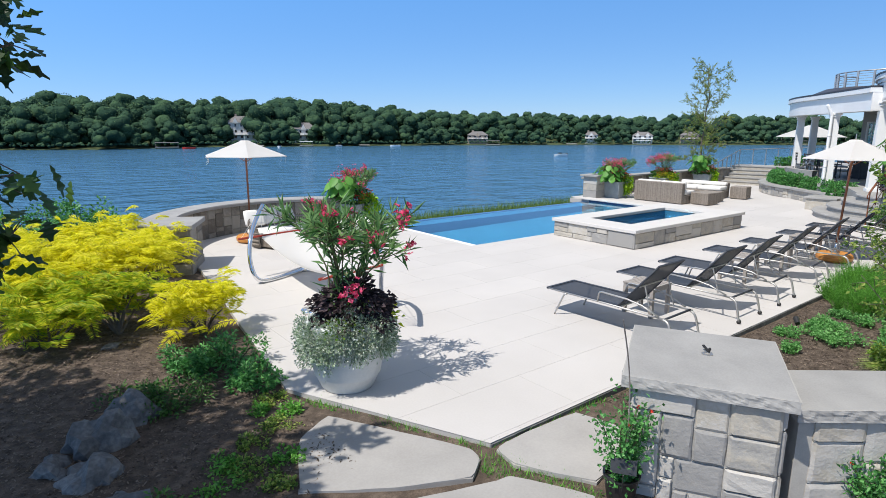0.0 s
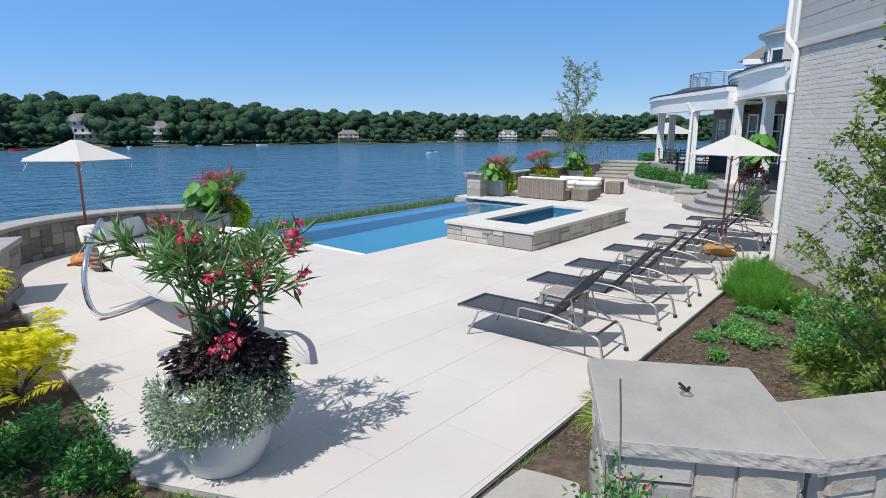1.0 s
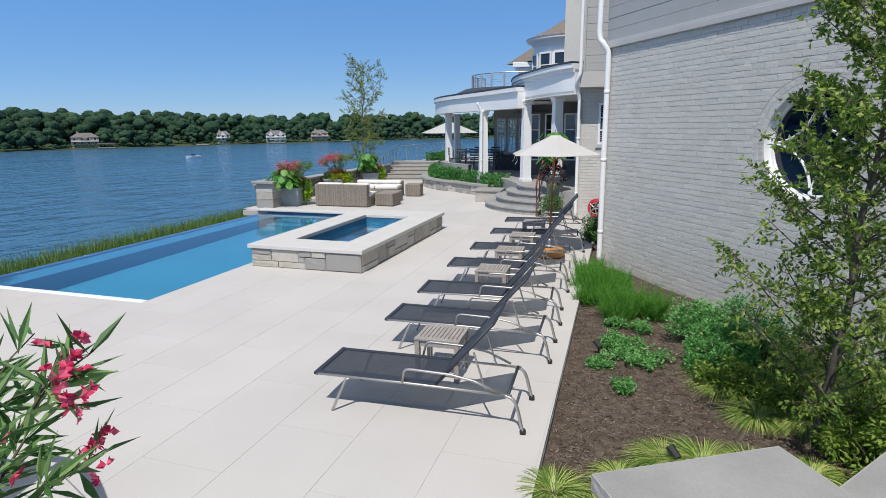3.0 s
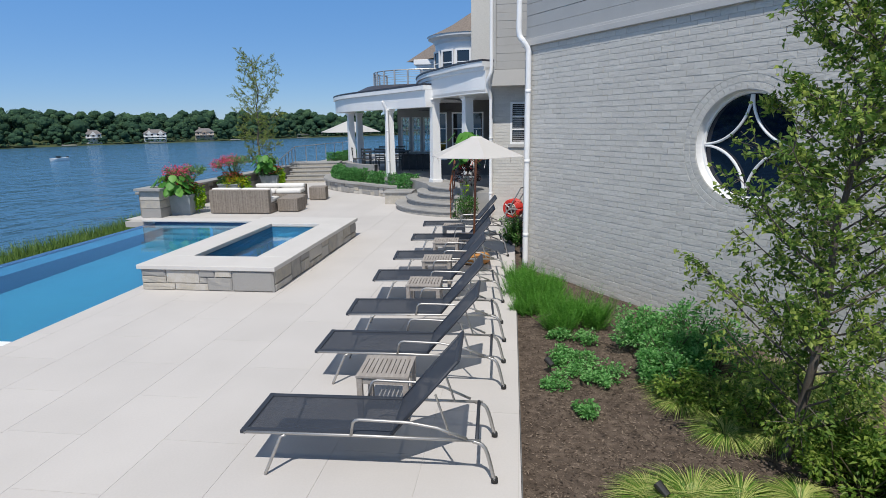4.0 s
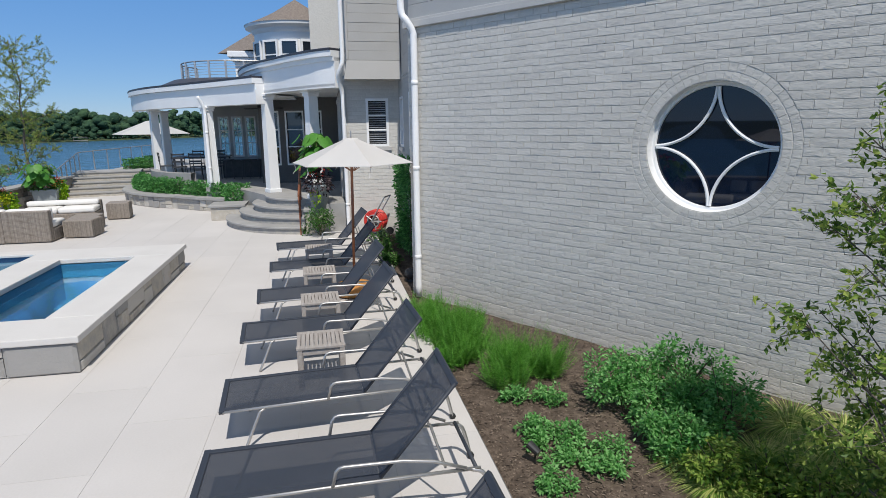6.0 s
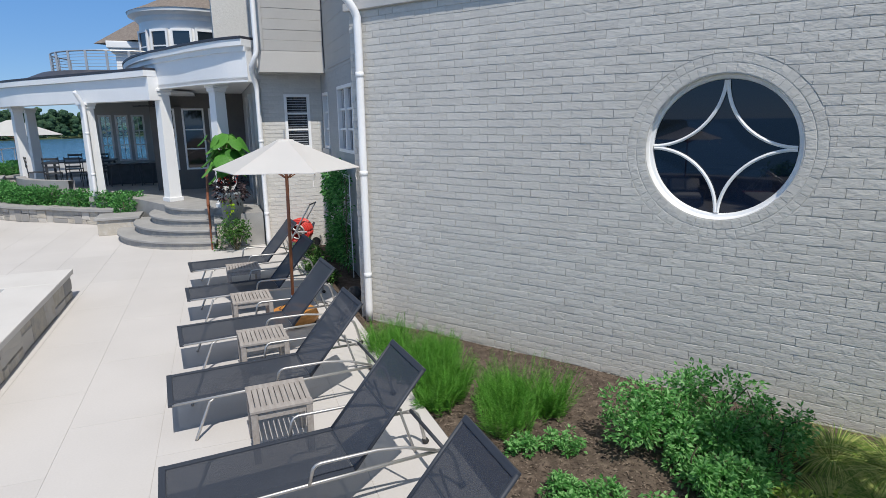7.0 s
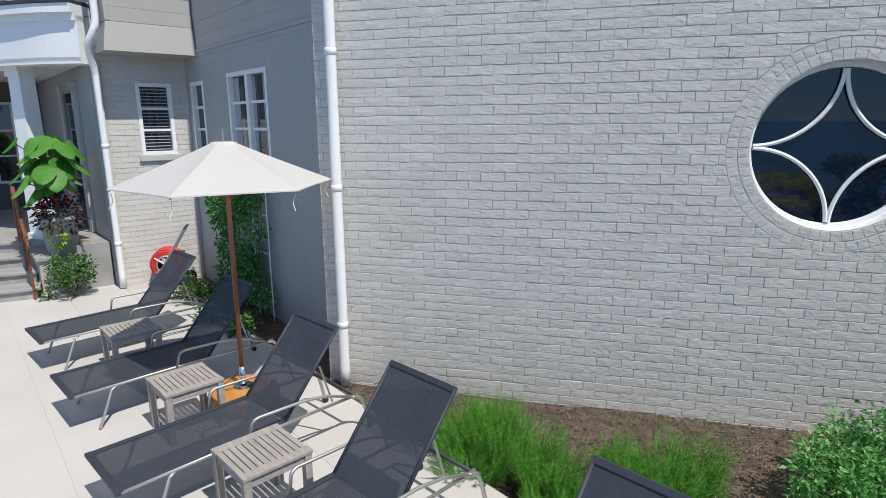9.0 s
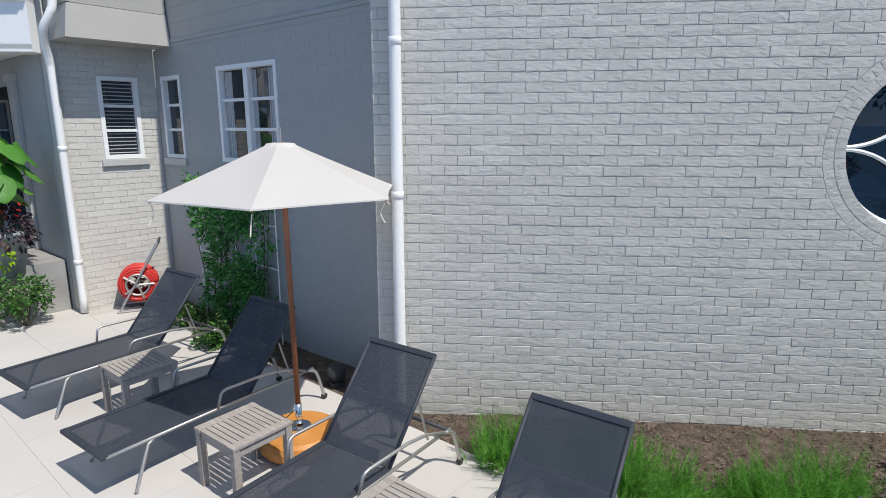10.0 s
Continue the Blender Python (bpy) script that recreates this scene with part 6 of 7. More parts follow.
trough_planter(pose(6.55, 13.05, 0, 0, 0, 18), 31, "lead-grey planter of oleander, elephant ears and lime trailers")
trough_planter(pose(17.6, 12.95, 0, 0, 0, 6), 32, "lead-grey planter with broad leaves and pink oleander", scale=0.9)
trough_planter(pose(20.7, 13.0, 0, 0, 0, 4), 33, "lead-grey planter of pink oleander and yellow trailers", ear=False, scale=1.05)
trough_planter(pose(24.0, 13.0, 0, 0, 0, 10), 34, "lead-grey planter with broad leaves and red flowers", scale=1.1, ole=False)
g = rng(35)
ep = thing("ear_planter", pose(17.42, 4.36, 0.58), "lead-grey pot of elephant ears and purple trailers beside the entrance steps", "planter")
part("pot_body", lathe(bmesh.new(), [(0.01, 0.0), (0.19, 0.0), (0.25, 0.50), (0.27, 0.52), (0.27, 0.57), (0.23, 0.57), (0.01, 0.53)], 28), "lead", ep, smooth=True)
bm, v, f = ear_leaves(g, 34, 1.14, 0.42, 0.30)
for o in (part("ear_stalk", bm, "twig", ep), raw("ear_leaf", v, f, "l_ear", ep, True)):
    o.location = (0, 0, 0.56)
q, d = clump(g, 620, (-0.06, 0.0, 0.58), (0.32, 0.30, 0.30), 0.4)
raw("purple_trailer", *leafset(q, d + [0, 0, -0.4], 0.08, 0.05, g), "l_purple", ep)
q, d = clump(g, 22, (-0.15, 0.0, 0.86), (0.30, 0.30, 0.16), 0.7)
raw("red_bloom", *blossoms(g, q, 0.03), "f_red", ep)
q, d = clump(g, 70, (-0.20, 0.08, 0.30), (0.08, 0.10, 0.22), 0.3)
raw("lime_trailer", *leafset(q, d + [0, 0, -0.5], 0.07, 0.05, g), "l_lime", ep)


# golden cut-leaf sumacs on the bank
def sumac(x, y, z, w, h, seed, mat, n=70):
    g = rng(seed)
    bm = bmesh.new()
    bases, dirs = [], []
    for k in range(9):
        a, r = g.uniform(0, 6.28), w * g.uniform(0.25, 0.8)
        tip = Vector((r * math.cos(a), r * math.sin(a), h * g.uniform(0.6, 0.95)))
        tube(bm, smoothline([(0, 0, -0.05), (tip.x * 0.45, tip.y * 0.45, tip.z * 0.55), tip], 4), 0.016, 6, 0.007)
        for q in range(n // 9 + 1):
            b = g.uniform(0, 6.28)
            bases.append([tip.x + g.normal() * 0.10, tip.y + g.normal() * 0.10, tip.z + g.normal() * 0.12])
            dirs.append([math.cos(b), math.sin(b), g.uniform(0.4, 2.2)])
    v, f = fronds(g, np.array(bases), np.array(dirs), 0.36, 0.56, 0.12, 0.014, 26, 0.42)
    return shrub("golden_sumac", pose(x, y, z), "golden-yellow cut-leaf sumac shrub on the mulched bank", "shrub", [("fronds_foliage", mat, (v, f))], "golden sumacs", bm, "bark")


for k, (x, y, z, w, h, mt, n) in enumerate((
    (-0.35, 8.3, 0.08, 0.75, 0.85, "l_yellow", 120), (0.45, 8.6, 0.05, 0.70, 0.85, "l_yellow", 115), (1.05, 9.3, 0.0, 0.65, 0.90, "l_yellow", 110), (-0.95, 9.2, 0.05, 0.85, 0.80, "l_yellow", 110),
    (0.15, 7.35, 0.10, 0.55, 0.55, "l_yellowgreen", 80), (-0.55, 7.2, 0.12, 0.5, 0.55, "l_yellowgreen", 70), (1.02, 6.95, 0.0, 0.48, 0.52, "l_yellow", 90), (0.65, 10.3, 0.0, 0.7, 0.95, "l_yellow", 90), (-0.75, 8.1, 0.08, 0.7, 0.8, "l_yellow", 110), (-0.25, 10.2, 0.0, 0.7, 0.95, "l_yellow", 90), (-0.65, 7.5, 0.1, 0.5, 0.6, "l_yellowgreen", 80))):
    sumac(x, y, z, w * 1.1, h, 50 + k, mt, int(n * 1.5))


def leafy_bush(name, x, y, z, w, h, seed, mat, leaf, width, n, label, group="", category="shrub", flat=0.55):
    g = rng(seed)
    bm = stemset(bmesh.new(), g, (0, 0, -0.04), [(w * 0.6 * math.cos(a), w * 0.6 * math.sin(a), h * 0.8 * g.uniform(0.7, 1.1)) for a in np.linspace(0, 5.5, 7)], 0.009, 0.004)
    sets = []
    for k in range(16):
        a, r = g.uniform(0, 6.28), w * math.sqrt(g.uniform(0, 0.95))
        q, d = clump(g, n // 16, (r * math.cos(a), r * math.sin(a), h * g.uniform(0.2, 0.85) * (1.05 - 0.35 * r / w)), (w * 0.30, w * 0.30, h * 0.24), 0.25)
        q[:, 2] = np.maximum(q[:, 2], 0.01)
        sets.append(leafset(q, d * [1, 1, 0.5] + g.normal(size=d.shape) * 0.4 + [0, 0, 0.1], leaf, width, g, 0.35, 0.12, flat))
    return shrub(name, pose(x, y, z), label, category, [("foliage", mat, merge(sets))], group, bm if h > 0.25 else None)


# bank and path planting
for k, (x, y, w, h) in enumerate(((0.95, 5.75, 0.40, 0.42), (0.62, 5.95, 0.35, 0.38), (1.0, 5.15, 0.25, 0.30))):
    leafy_bush("perennial_bush", x, y, -0.04, w, h, 70 + k, "l_herb", 0.05, 0.026, 1300, "bushy mid-green perennial beside the terrace edge", "path perennials")
for k, (x, y, w, h) in enumerate(((0.30, 5.10, 0.34, 0.30), (-0.05, 5.35, 0.32, 0.28), (-0.25, 3.4, 0.28, 0.2))):
    leafy_bush("shade_bush", x, y, -0.04, w, h, 80 + k, "l_mid", 0.045, 0.022, 800, "dark green low bush in the shade", "path perennials")
for k, (x, y, w) in enumerate(((0.9, 4.25, 0.17), (1.05, 4.45, 0.12), (0.62, 4.1, 0.14), (0.75, 3.75, 0.14), (0.45, 3.75, 0.17), (0.3, 3.95, 0.14), (0.55, 3.45, 0.13), (0.2, 3.65, 0.16), (1.0, 4.75, 0.14), (0.85, 4.6, 0.1))):
    leafy_bush("ground_cover", x, y, -0.06, w, 0.12, 95 + k, "l_fern" if k % 2 else "l_olive", 0.03, 0.02, 420, "small tuft of yellow-green ground cover", "ground cover tufts", "ground cover")
for k, (x, y, z, w, h) in enumerate(((-0.5, 12.5, 0.0, 0.8, 1.38), (0.25, 12.7, 0.0, 0.8, 1.32), (-1.6, 12.2, 0.0, 0.9, 1.4), (0.85, 12.6, 0.0, 0.5, 1.05))):
    leafy_bush("bank_shrub", x, y, z, w, h, 110 + k, "l_herb", 0.07, 0.05, 2600, "dark blue-green shrub on the lake bank", "bank shrubs")

# right bed: low mounds, feathery plants, herbs, golden grass
for k, (x, y, w, h) in enumerate(((7.78, 2.48, 0.14, 0.15), (7.58, 2.25, 0.15, 0.16), (7.25, 2.02, 0.19, 0.20), (7.24, 2.38, 0.17, 0.16), (6.97, 2.58, 0.13, 0.14), (7.02, 2.20, 0.15, 0.15), (6.42, 2.33, 0.11, 0.13), (8.34, 2.46, 0.13, 0.14), (8.24, 2.14, 0.15, 0.18), (7.55, 2.52, 0.10, 0.12))):
    leafy_bush("low_herb", x, y, -0.07, w, h, 120 + k, "l_tomato", 0.036, 0.022, 520, "low bright green herb mound in the mulch", "low herb mounds", "herb")
for k, (x, y, w, h) in enumerate(((8.02, 1.46, 0.36, 0.60), (7.48, 1.38, 0.34, 0.48), (7.88, 0.98, 0.40, 0.68), (7.45, 0.88, 0.34, 0.62), (7.20, 1.50, 0.24, 0.36))):
    leafy_bush("tomato_bush", x, y, -0.07, w, h, 130 + k, "l_tomato", 0.046, 0.024, 2600, "tall leafy bright green herb bush by the wall", "leafy herb bushes", "bush", 0.3)


def feathery(x, y, w, h, seed):
    g = rng(seed)
    n, w, h = 48, w * 1.2, h * 1.12
    a, r = g.uniform(0, 6.28, n), w * 0.5 * np.sqrt(g.uniform(0, 1, n))
    bases = np.stack([r * np.cos(a), r * np.sin(a), np.full(n, 0.0)], 1)
    dirs = np.stack([np.cos(a) * g.uniform(0.1, 0.5, n), np.sin(a) * g.uniform(0.1, 0.5, n), np.ones(n)], 1)
    sets = [fronds(g, bases, dirs, h, 0.12, 0.075, 0.0045, 26, 1.2), fronds(g, bases + g.normal(size=(n, 3)) * [0.05, 0.05, 0], dirs + g.normal(size=(n, 3)) * 0.2, h * 0.8, 0.15, 0.06, 0.005, 24, 1.0)]
    return shrub("feathery_plant", pose(x, y, -0.07), "feathery bright green plant in the bed beside the terrace", "plant", [("foliage", "l_fern", merge(sets))], "feathery plants")


for k, (x, y, w, h) in enumerate(((10.75, 2.93, 0.26, 0.34), (10.35, 2.85, 0.42, 0.42), (10.05, 2.68, 0.45, 0.42), (9.75, 2.62, 0.42, 0.40), (9.45, 2.66, 0.32, 0.30), (9.15, 2.22, 0.24, 0.26), (8.92, 2.25, 0.36, 0.48), (8.68, 2.42, 0.34, 0.40), (9.95, 2.95, 0.36, 0.34), (10.2, 2.45, 0.22, 0.30), (9.3, 2.85, 0.22, 0.25), (8.78, 1.95, 0.18, 0.42))):
    feathery(x, y, w, h, 150 + k)


def golden_grass(x, y, w, h, seed, n=640):
    g = rng(seed)
    a, r = g.uniform(0, 6.28, n), w * 0.25 * np.sqrt(g.uniform(0, 1, n))
    sets = []
    b = np.stack([r * np.cos(a), r * np.sin(a), np.zeros(n)], 1)
    out = np.stack([np.cos(a), np.sin(a), g.uniform(1.0, 2.2, n)], 1)
    ln = h * g.uniform(0.7, 1.3, (n, 1))
    side = unit(np.cross(out, [0, 0, 1.0]))
    pts = [b + unit(out) * ln * t + np.array([0, 0, -1.0]) * ln * 0.75 * t * t + unit(out * [1, 1, 0]) * ln * 0.5 * t * t for t in (0, 0.35, 0.7, 1.0)]
    wd = [0.0014, 0.0026, 0.0021, 0.0004]
    v = np.stack([q + side * s * w_ for q, w_ in zip(pts, wd) for s in (-1, 1)], 1).reshape(-1, 3)
    i = np.arange(n)[:, None] * 8
    f = np.concatenate([i + [[k, k + 1, k + 3, k + 2]] for k in (0, 2, 4)])
    return shrub("golden_grass", pose(x, y, -0.07), "arching golden variegated grass tuft", "grass", [("foliage", "l_grass", (v, f))], "golden grass tufts")


for k, (x, y, w, h) in enumerate(((4.55, 2.80, 0.25, 0.26), (4.25, 2.68, 0.22, 0.24), (4.85, 2.35, 0.2, 0.2), (5.18, 2.02, 0.26, 0.26), (5.20, 1.74, 0.30, 0.34), (5.22, 1.42, 0.26, 0.30), (5.30, 0.98, 0.22, 0.22), (6.98, 1.30, 0.34, 0.34), (6.72, 1.42, 0.26, 0.24), (6.2, 0.80, 0.30, 0.30), (6.1, 0.50, 0.30, 0.32), (6.88, 0.95, 0.34, 0.36), (7.30, 0.32, 0.40, 0.42), (6.78, 0.55, 0.34, 0.36), (6.99, 0.10, 0.40, 0.44), (6.17, 1.20, 0.26, 0.26), (4.4, 2.45, 0.2, 0.2))):
    golden_grass(x, y, w, h, 180 + k)
for k, (x, y, w, h) in enumerate(((5.9, 0.35, 0.38, 0.48), (5.40, 0.52, 0.38, 0.48), (5.55, 0.15, 0.38, 0.48), (4.95, 0.35, 0.38, 0.48), (6.78, 1.40, 0.24, 0.34), (6.56, 1.08, 0.26, 0.34), (6.28, 0.92, 0.26, 0.36))):
    leafy_bush("olive_bush", x, y, -0.07, w, h, 200 + k, "l_limegreen", 0.05, 0.026, 1600 if w > 0.3 else 800, "lime-green leafy bush under the young tree", "olive bushes")



# ---- trees ----
def tree(name, m, label, height, spread, trunk_r, seed, mat, leaf, width, n_limb, n_twig, per, crown0=0.25, up=0.9, category="tree", cone=0.0, lean=(0.0, 0.0)):
    g = rng(seed)
    t = thing(name, m, label, category)
    trunk = [Vector((0, 0, -0.1))]
    for k in range(1, 9):
        trunk.append(Vector((g.normal() * 0.03 * height / 4 + lean[0] * k / 8, g.normal() * 0.03 * height / 4 + lean[1] * k / 8, height * 0.93 * k / 8)))
    line = smoothline(trunk, 3)
    part("trunk", tube(bmesh.new(), line, trunk_r, 9, trunk_r * 0.15), "bark", t, smooth=True)
    bm = bmesh.new()
    pos, dr = [], []
    for k in range(n_limb):
        f = crown0 + (0.97 - crown0) * k / (n_limb - 1)
        j = min(int(f * (len(line) - 1)), len(line) - 2)
        o = line[j]
        a = k * 2.4 + g.uniform(-0.4, 0.4)
        reach = spread * (0.45 + 0.55 * math.sin(math.pi * min(1, (1 - f) / (1 - crown0) * 0.85 + 0.12))) * g.uniform(0.7, 1.15)
        if cone:
            reach = spread * (0.60 + cone * (1 - f)) * min(1.0, 0.66 + f) * g.uniform(0.75, 1.15)
        e = o + Vector((math.cos(a) * reach, math.sin(a) * reach, reach * up * g.uniform(0.6, 1.2)))
        limb = smoothline([o, o.lerp(e, 0.5) + Vector((0, 0, -0.06 * reach)), e], 5)
        tube(bm, limb, trunk_r * 0.32 * (1 - 0.6 * f), 6, trunk_r * 0.07)
        for q in range(n_twig):
            b = limb[int(g.uniform(0.25, 1) * (len(limb) - 1))]
            d = unit(g.normal(size=3) + np.array([math.cos(a), math.sin(a), 0.6]) * 0.8)
            tl = reach * g.uniform(0.18, 0.45)
            e2 = b + Vector(d * tl)
            tube(bm, [b, b.lerp(e2, 0.5) + Vector(g.normal(size=3) * 0.03), e2], trunk_r * 0.09, 4, trunk_r * 0.03)
            for i in range(per):
                s = g.uniform(0.2, 1.0)
                pos.append([*(b.lerp(e2, s) + Vector(g.normal(size=3) * leaf * 0.35))]), dr.append(d * 0.5 + unit(g.normal(size=3)) + [0, 0, -0.1])
    part("branching", bm, "bark", t)
    raw("crown", *leafset(np.array(pos), np.array(dr), leaf, width, g, 0.35, 0.12), mat, t)
    return t


tree("young_tree", pose(5.86, 0.86, -0.08), "slender young fruit tree with glossy olive leaves beside the wall", 4.0, 0.80, 0.038, 301, "l_olive", 0.048, 0.026, 72, 14, 20, 0.09, 0.85, cone=0.50, lean=(-0.30, -0.16))
tree("airy_tree", pose(26.2, 14.35, -0.1), "thin airy young tree with sparse yellow-green leaves", 5.9, 1.2, 0.05, 302, "l_airy", 0.045, 0.020, 46, 14, 42, 0.06, 0.8)

# oak reaching in over the bank
oak = thing("oak_tree", pose(-3.1, 4.6, -0.4), "dark oak with lobed leaves overhanging the bank", "tree")
g = rng(310)
part("trunk", tube(bmesh.new(), smoothline([(0, 0, -0.3), (0.05, 0.05, 1.5), (-0.05, 0.1, 3.2), (0.1, 0.0, 5.5)], 5), 0.17, 12, 0.08), "bark", oak, smooth=True)
limbs, sets = bmesh.new(), []


def lobed(g, pos, dirs, size):
    """Oak leaves: a blade with three pairs of lobes."""
    n = len(pos)
    d = unit(dirs)
    side = unit(np.cross(d, unit(g.normal(size=(n, 3)) * 0.6 + [0, 0, 1])))
    nr = np.cross(side, d)
    s = size * g.uniform(0.75, 1.25, (n, 1))
    prof = [(0, 0.02), (0.18, 0.16), (0.25, 0.08), (0.42, 0.30), (0.52, 0.12), (0.70, 0.30), (0.80, 0.10), (1.0, 0.05)]
    vs = [pos + d * s * t + side * s * w * q - nr * s * (0.10 * t * t) + nr * s * 0.12 * w for t, w in prof for q in (-1, 1)]
    i = np.arange(n)[:, None] * 16
    return np.stack(vs, 1).reshape(-1, 3), np.concatenate([i + [[2 * k, 2 * k + 1, 2 * k + 3, 2 * k + 2]] for k in range(7)])


BR = [((0, 0, 2.2), (2.42, -0.9, 3.62), 26), ((0, 0, 2.0), (2.44, -0.92, 3.34), 30), ((0, 0, 1.8), (2.40, -0.90, 2.66), 22), ((0, 0, 1.6), (2.32, -0.92, 2.33), 28), ((0, 0, 1.5), (2.20, -0.9, 2.18), 26), ((0, 0, 2.4), (2.35, -1.0, 3.75), 34), ((0, 0, 3.0), (1.6, 1.2, 4.6), 70), ((0, 0, 3.2), (0.6, -1.9, 4.9), 70), ((0, 0, 3.6), (-1.5, 0.4, 5.4), 70), ((0, 0, 3.8), (0.8, 0.9, 5.9), 80), ((0, 0, 2.8), (0.9, -1.6, 4.1), 60), ((0, 0, 3.0), (1.9, 0.3, 4.8), 60)]
for a, b, n in BR:
    a, b = Vector(a), Vector(b)
    ln = smoothline([a, a.lerp(b, 0.5) + Vector((0, 0, 0.18)), b], 6)
    tube(limbs, ln, 0.035, 6, 0.006)
    bs = []
    for k in range(int(n * 1.5)):
        c = ln[-1 - int(g.uniform(0, 0.28) * len(ln))]
        e = c + Vector(g.normal(size=3) * [0.085, 0.10, 0.075])
        if k % 3 == 0:
            tube(limbs, [c, e], 0.004, 4, 0.002)
        bs.append([*e])
    bs = np.array(bs)
    sets.append(lobed(g, bs, g.normal(size=bs.shape) + np.array([0.6, -0.2, -0.5]), 0.17))
q, d = clump(g, 2600, (-0.5, -0.6, 4.5), (1.6, 1.9, 1.3), 0.25)
sets.append(lobed(g, q[q[:, 0] < 1.2], (d + g.normal(size=d.shape) * 0.7)[q[:, 0] < 1.2], 0.19))
for c_, r_, n_ in (((-0.3, -0.5, 4.9), (1.2, 1.4, 0.9), 1700), ((-0.9, 0.4, 4.2), (1.4, 1.6, 1.0), 2600)):
    q, d = clump(g, n_, c_, r_, 0.2)
    q, d = q[q[:, 0] < 1.75], d[q[:, 0] < 1.75]
    sets.append(lobed(g, q, d + g.normal(size=d.shape) * 0.7, 0.20))
part("branching", limbs, "bark", oak)
raw("crown", *merge(sets), "l_dark", oak)

# climber on the side wall, bush by the steps, roses by the pier
tr = thing("trellis", pose(14.55, 2.50, -0.06), "thin white wire trellis against the side wall", "trellis")
for x in (-0.45, 0.0, 0.45, 0.9, 1.35):
    part("upright", tube(bmesh.new(), [(x, 0.06, 0), (x, 0.06, 1.75)], 0.008, 6), "white", tr)
for z in (0.4, 0.9, 1.4, 1.72):
    part("bar", tube(bmesh.new(), [(-0.45, 0.06, z), (1.35, 0.06, z)], 0.007, 6), "white", tr)
g = rng(320)
sets = []
for k in range(26):
    x, z = g.uniform(-0.35, 1.35), g.uniform(0.1, 1.75)
    q, d = clump(g, 190, (x, 0.13, z), (0.22, 0.13, 0.24), 0.2)
    sets.append(leafset(q, d + [0, 0.5, -0.3], 0.06, 0.034, g, 0.35, 0.12))
bm = bmesh.new()
for k in range(9):
    x = -0.4 + 0.2 * k
    tube(bm, smoothline([(x, 0.1, 0), (x + g.normal() * 0.1, 0.12, 0.6), (x + g.normal() * 0.15, 0.1, 1.2), (x + g.normal() * 0.15, 0.12, 1.7)], 4), 0.008, 5, 0.004)
shrub("climbing_vine", pose(14.55, 2.50, -0.06), "dense green climbing vine trained up the shaded wall", "climber", [("foliage", "l_herb", merge(sets))], "", bm)
for k, (x, y, w, h) in enumerate(((14.6, 3.12, 0.22, 0.4), (15.6, 3.1, 0.3, 0.45), (13.9, 3.08, 0.2, 0.3))):
    leafy_bush("bed_bush", x, y, -0.06, w, h, 330 + k, "l_mid", 0.05, 0.03, 900, "small green bush at the foot of the vine", "vine bed bushes")
leafy_bush("step_bush", 16.98, 4.36, 0.0, 0.34, 0.72, 335, "l_mid", 0.055, 0.032, 1300, "loose green bush beside the entrance steps")


def rose(m, h, seed, label):
    g = rng(seed)
    bm = bmesh.new()
    tips = []
    for k in range(9):
        a = g.uniform(0, 6.28)
        tips.append(Vector((0.21 * math.cos(a) * g.uniform(0.3, 1), 0.21 * math.sin(a) * g.uniform(0.3, 1), h * g.uniform(0.6, 1.0))))
        tube(bm, smoothline([(0, 0, 0), (tips[-1].x * 0.3, tips[-1].y * 0.3, tips[-1].z * 0.5), tips[-1]], 4), 0.006, 5, 0.003)
    q = np.array([[*(t * g.uniform(0.25, 1.05) + Vector(g.normal(size=3) * 0.042))] for t in tips for _ in range(150)])
    t = shrub("rose_bush", m, label, "rose", [("foliage", "l_herb", leafset(q, g.normal(size=q.shape) + [0, 0, 0.2], 0.036, 0.024, g))], "", bm)
    raw("blossom", *blossoms(g, np.array([[*x] for x in tips[:4]]), 0.018), "f_red", t)
    return t


rose(pose(2.40, 1.86, -0.07), 0.85, 340, "young potted rose with red buds tied to a cane")
rose(pose(3.62, 0.72, -0.07), 0.45, 341, "small rose bush at the foot of the garden wall")
cane = thing("garden_cane", pose(2.40, 1.82, -0.07), "tall thin wooden garden cane", "cane", "garden canes")
part("stick", tube(bmesh.new(), smoothline([(0, 0, 0), (-0.03, -0.015, 0.75), (-0.10, -0.03, 1.10), (-0.25, -0.07, 1.43)], 4), 0.005, 6), "teak", cane)
cane = thing("garden_cane", pose(3.60, 0.75, -0.07, 3, 5, 0), "tall thin wooden garden cane", "cane", "garden canes")
part("stick", tube(bmesh.new(), [(0, 0, 0), (0.004, 0, 0.5), (0, 0, 1.0)], 0.006, 6), "teak", cane)
pt = thing("nursery_pot", pose(2.42, 1.86, -0.07), "black plastic nursery pot with a plant tag", "pot")
part("pot_body", lathe(bmesh.new(), [(0.09, 0.0), (0.12, 0.20), (0.13, 0.205), (0.13, 0.22), (0.115, 0.22), (0.11, 0.18), (0.01, 0.17)], 24), "black", pt)
part("tag", boxes((-0.085, 0.085, -0.003, 0.003, 0.33, 0.43)), "iron", pt, "dark slate plant tag", m=pose(-0.21, -0.15, 0.0, -14, 0, -56))
part("tag_stake", tube(bmesh.new(), [(-0.06, -0.05, 0.1), (-0.21, -0.15, 0.36)], 0.004, 5), "iron", pt)

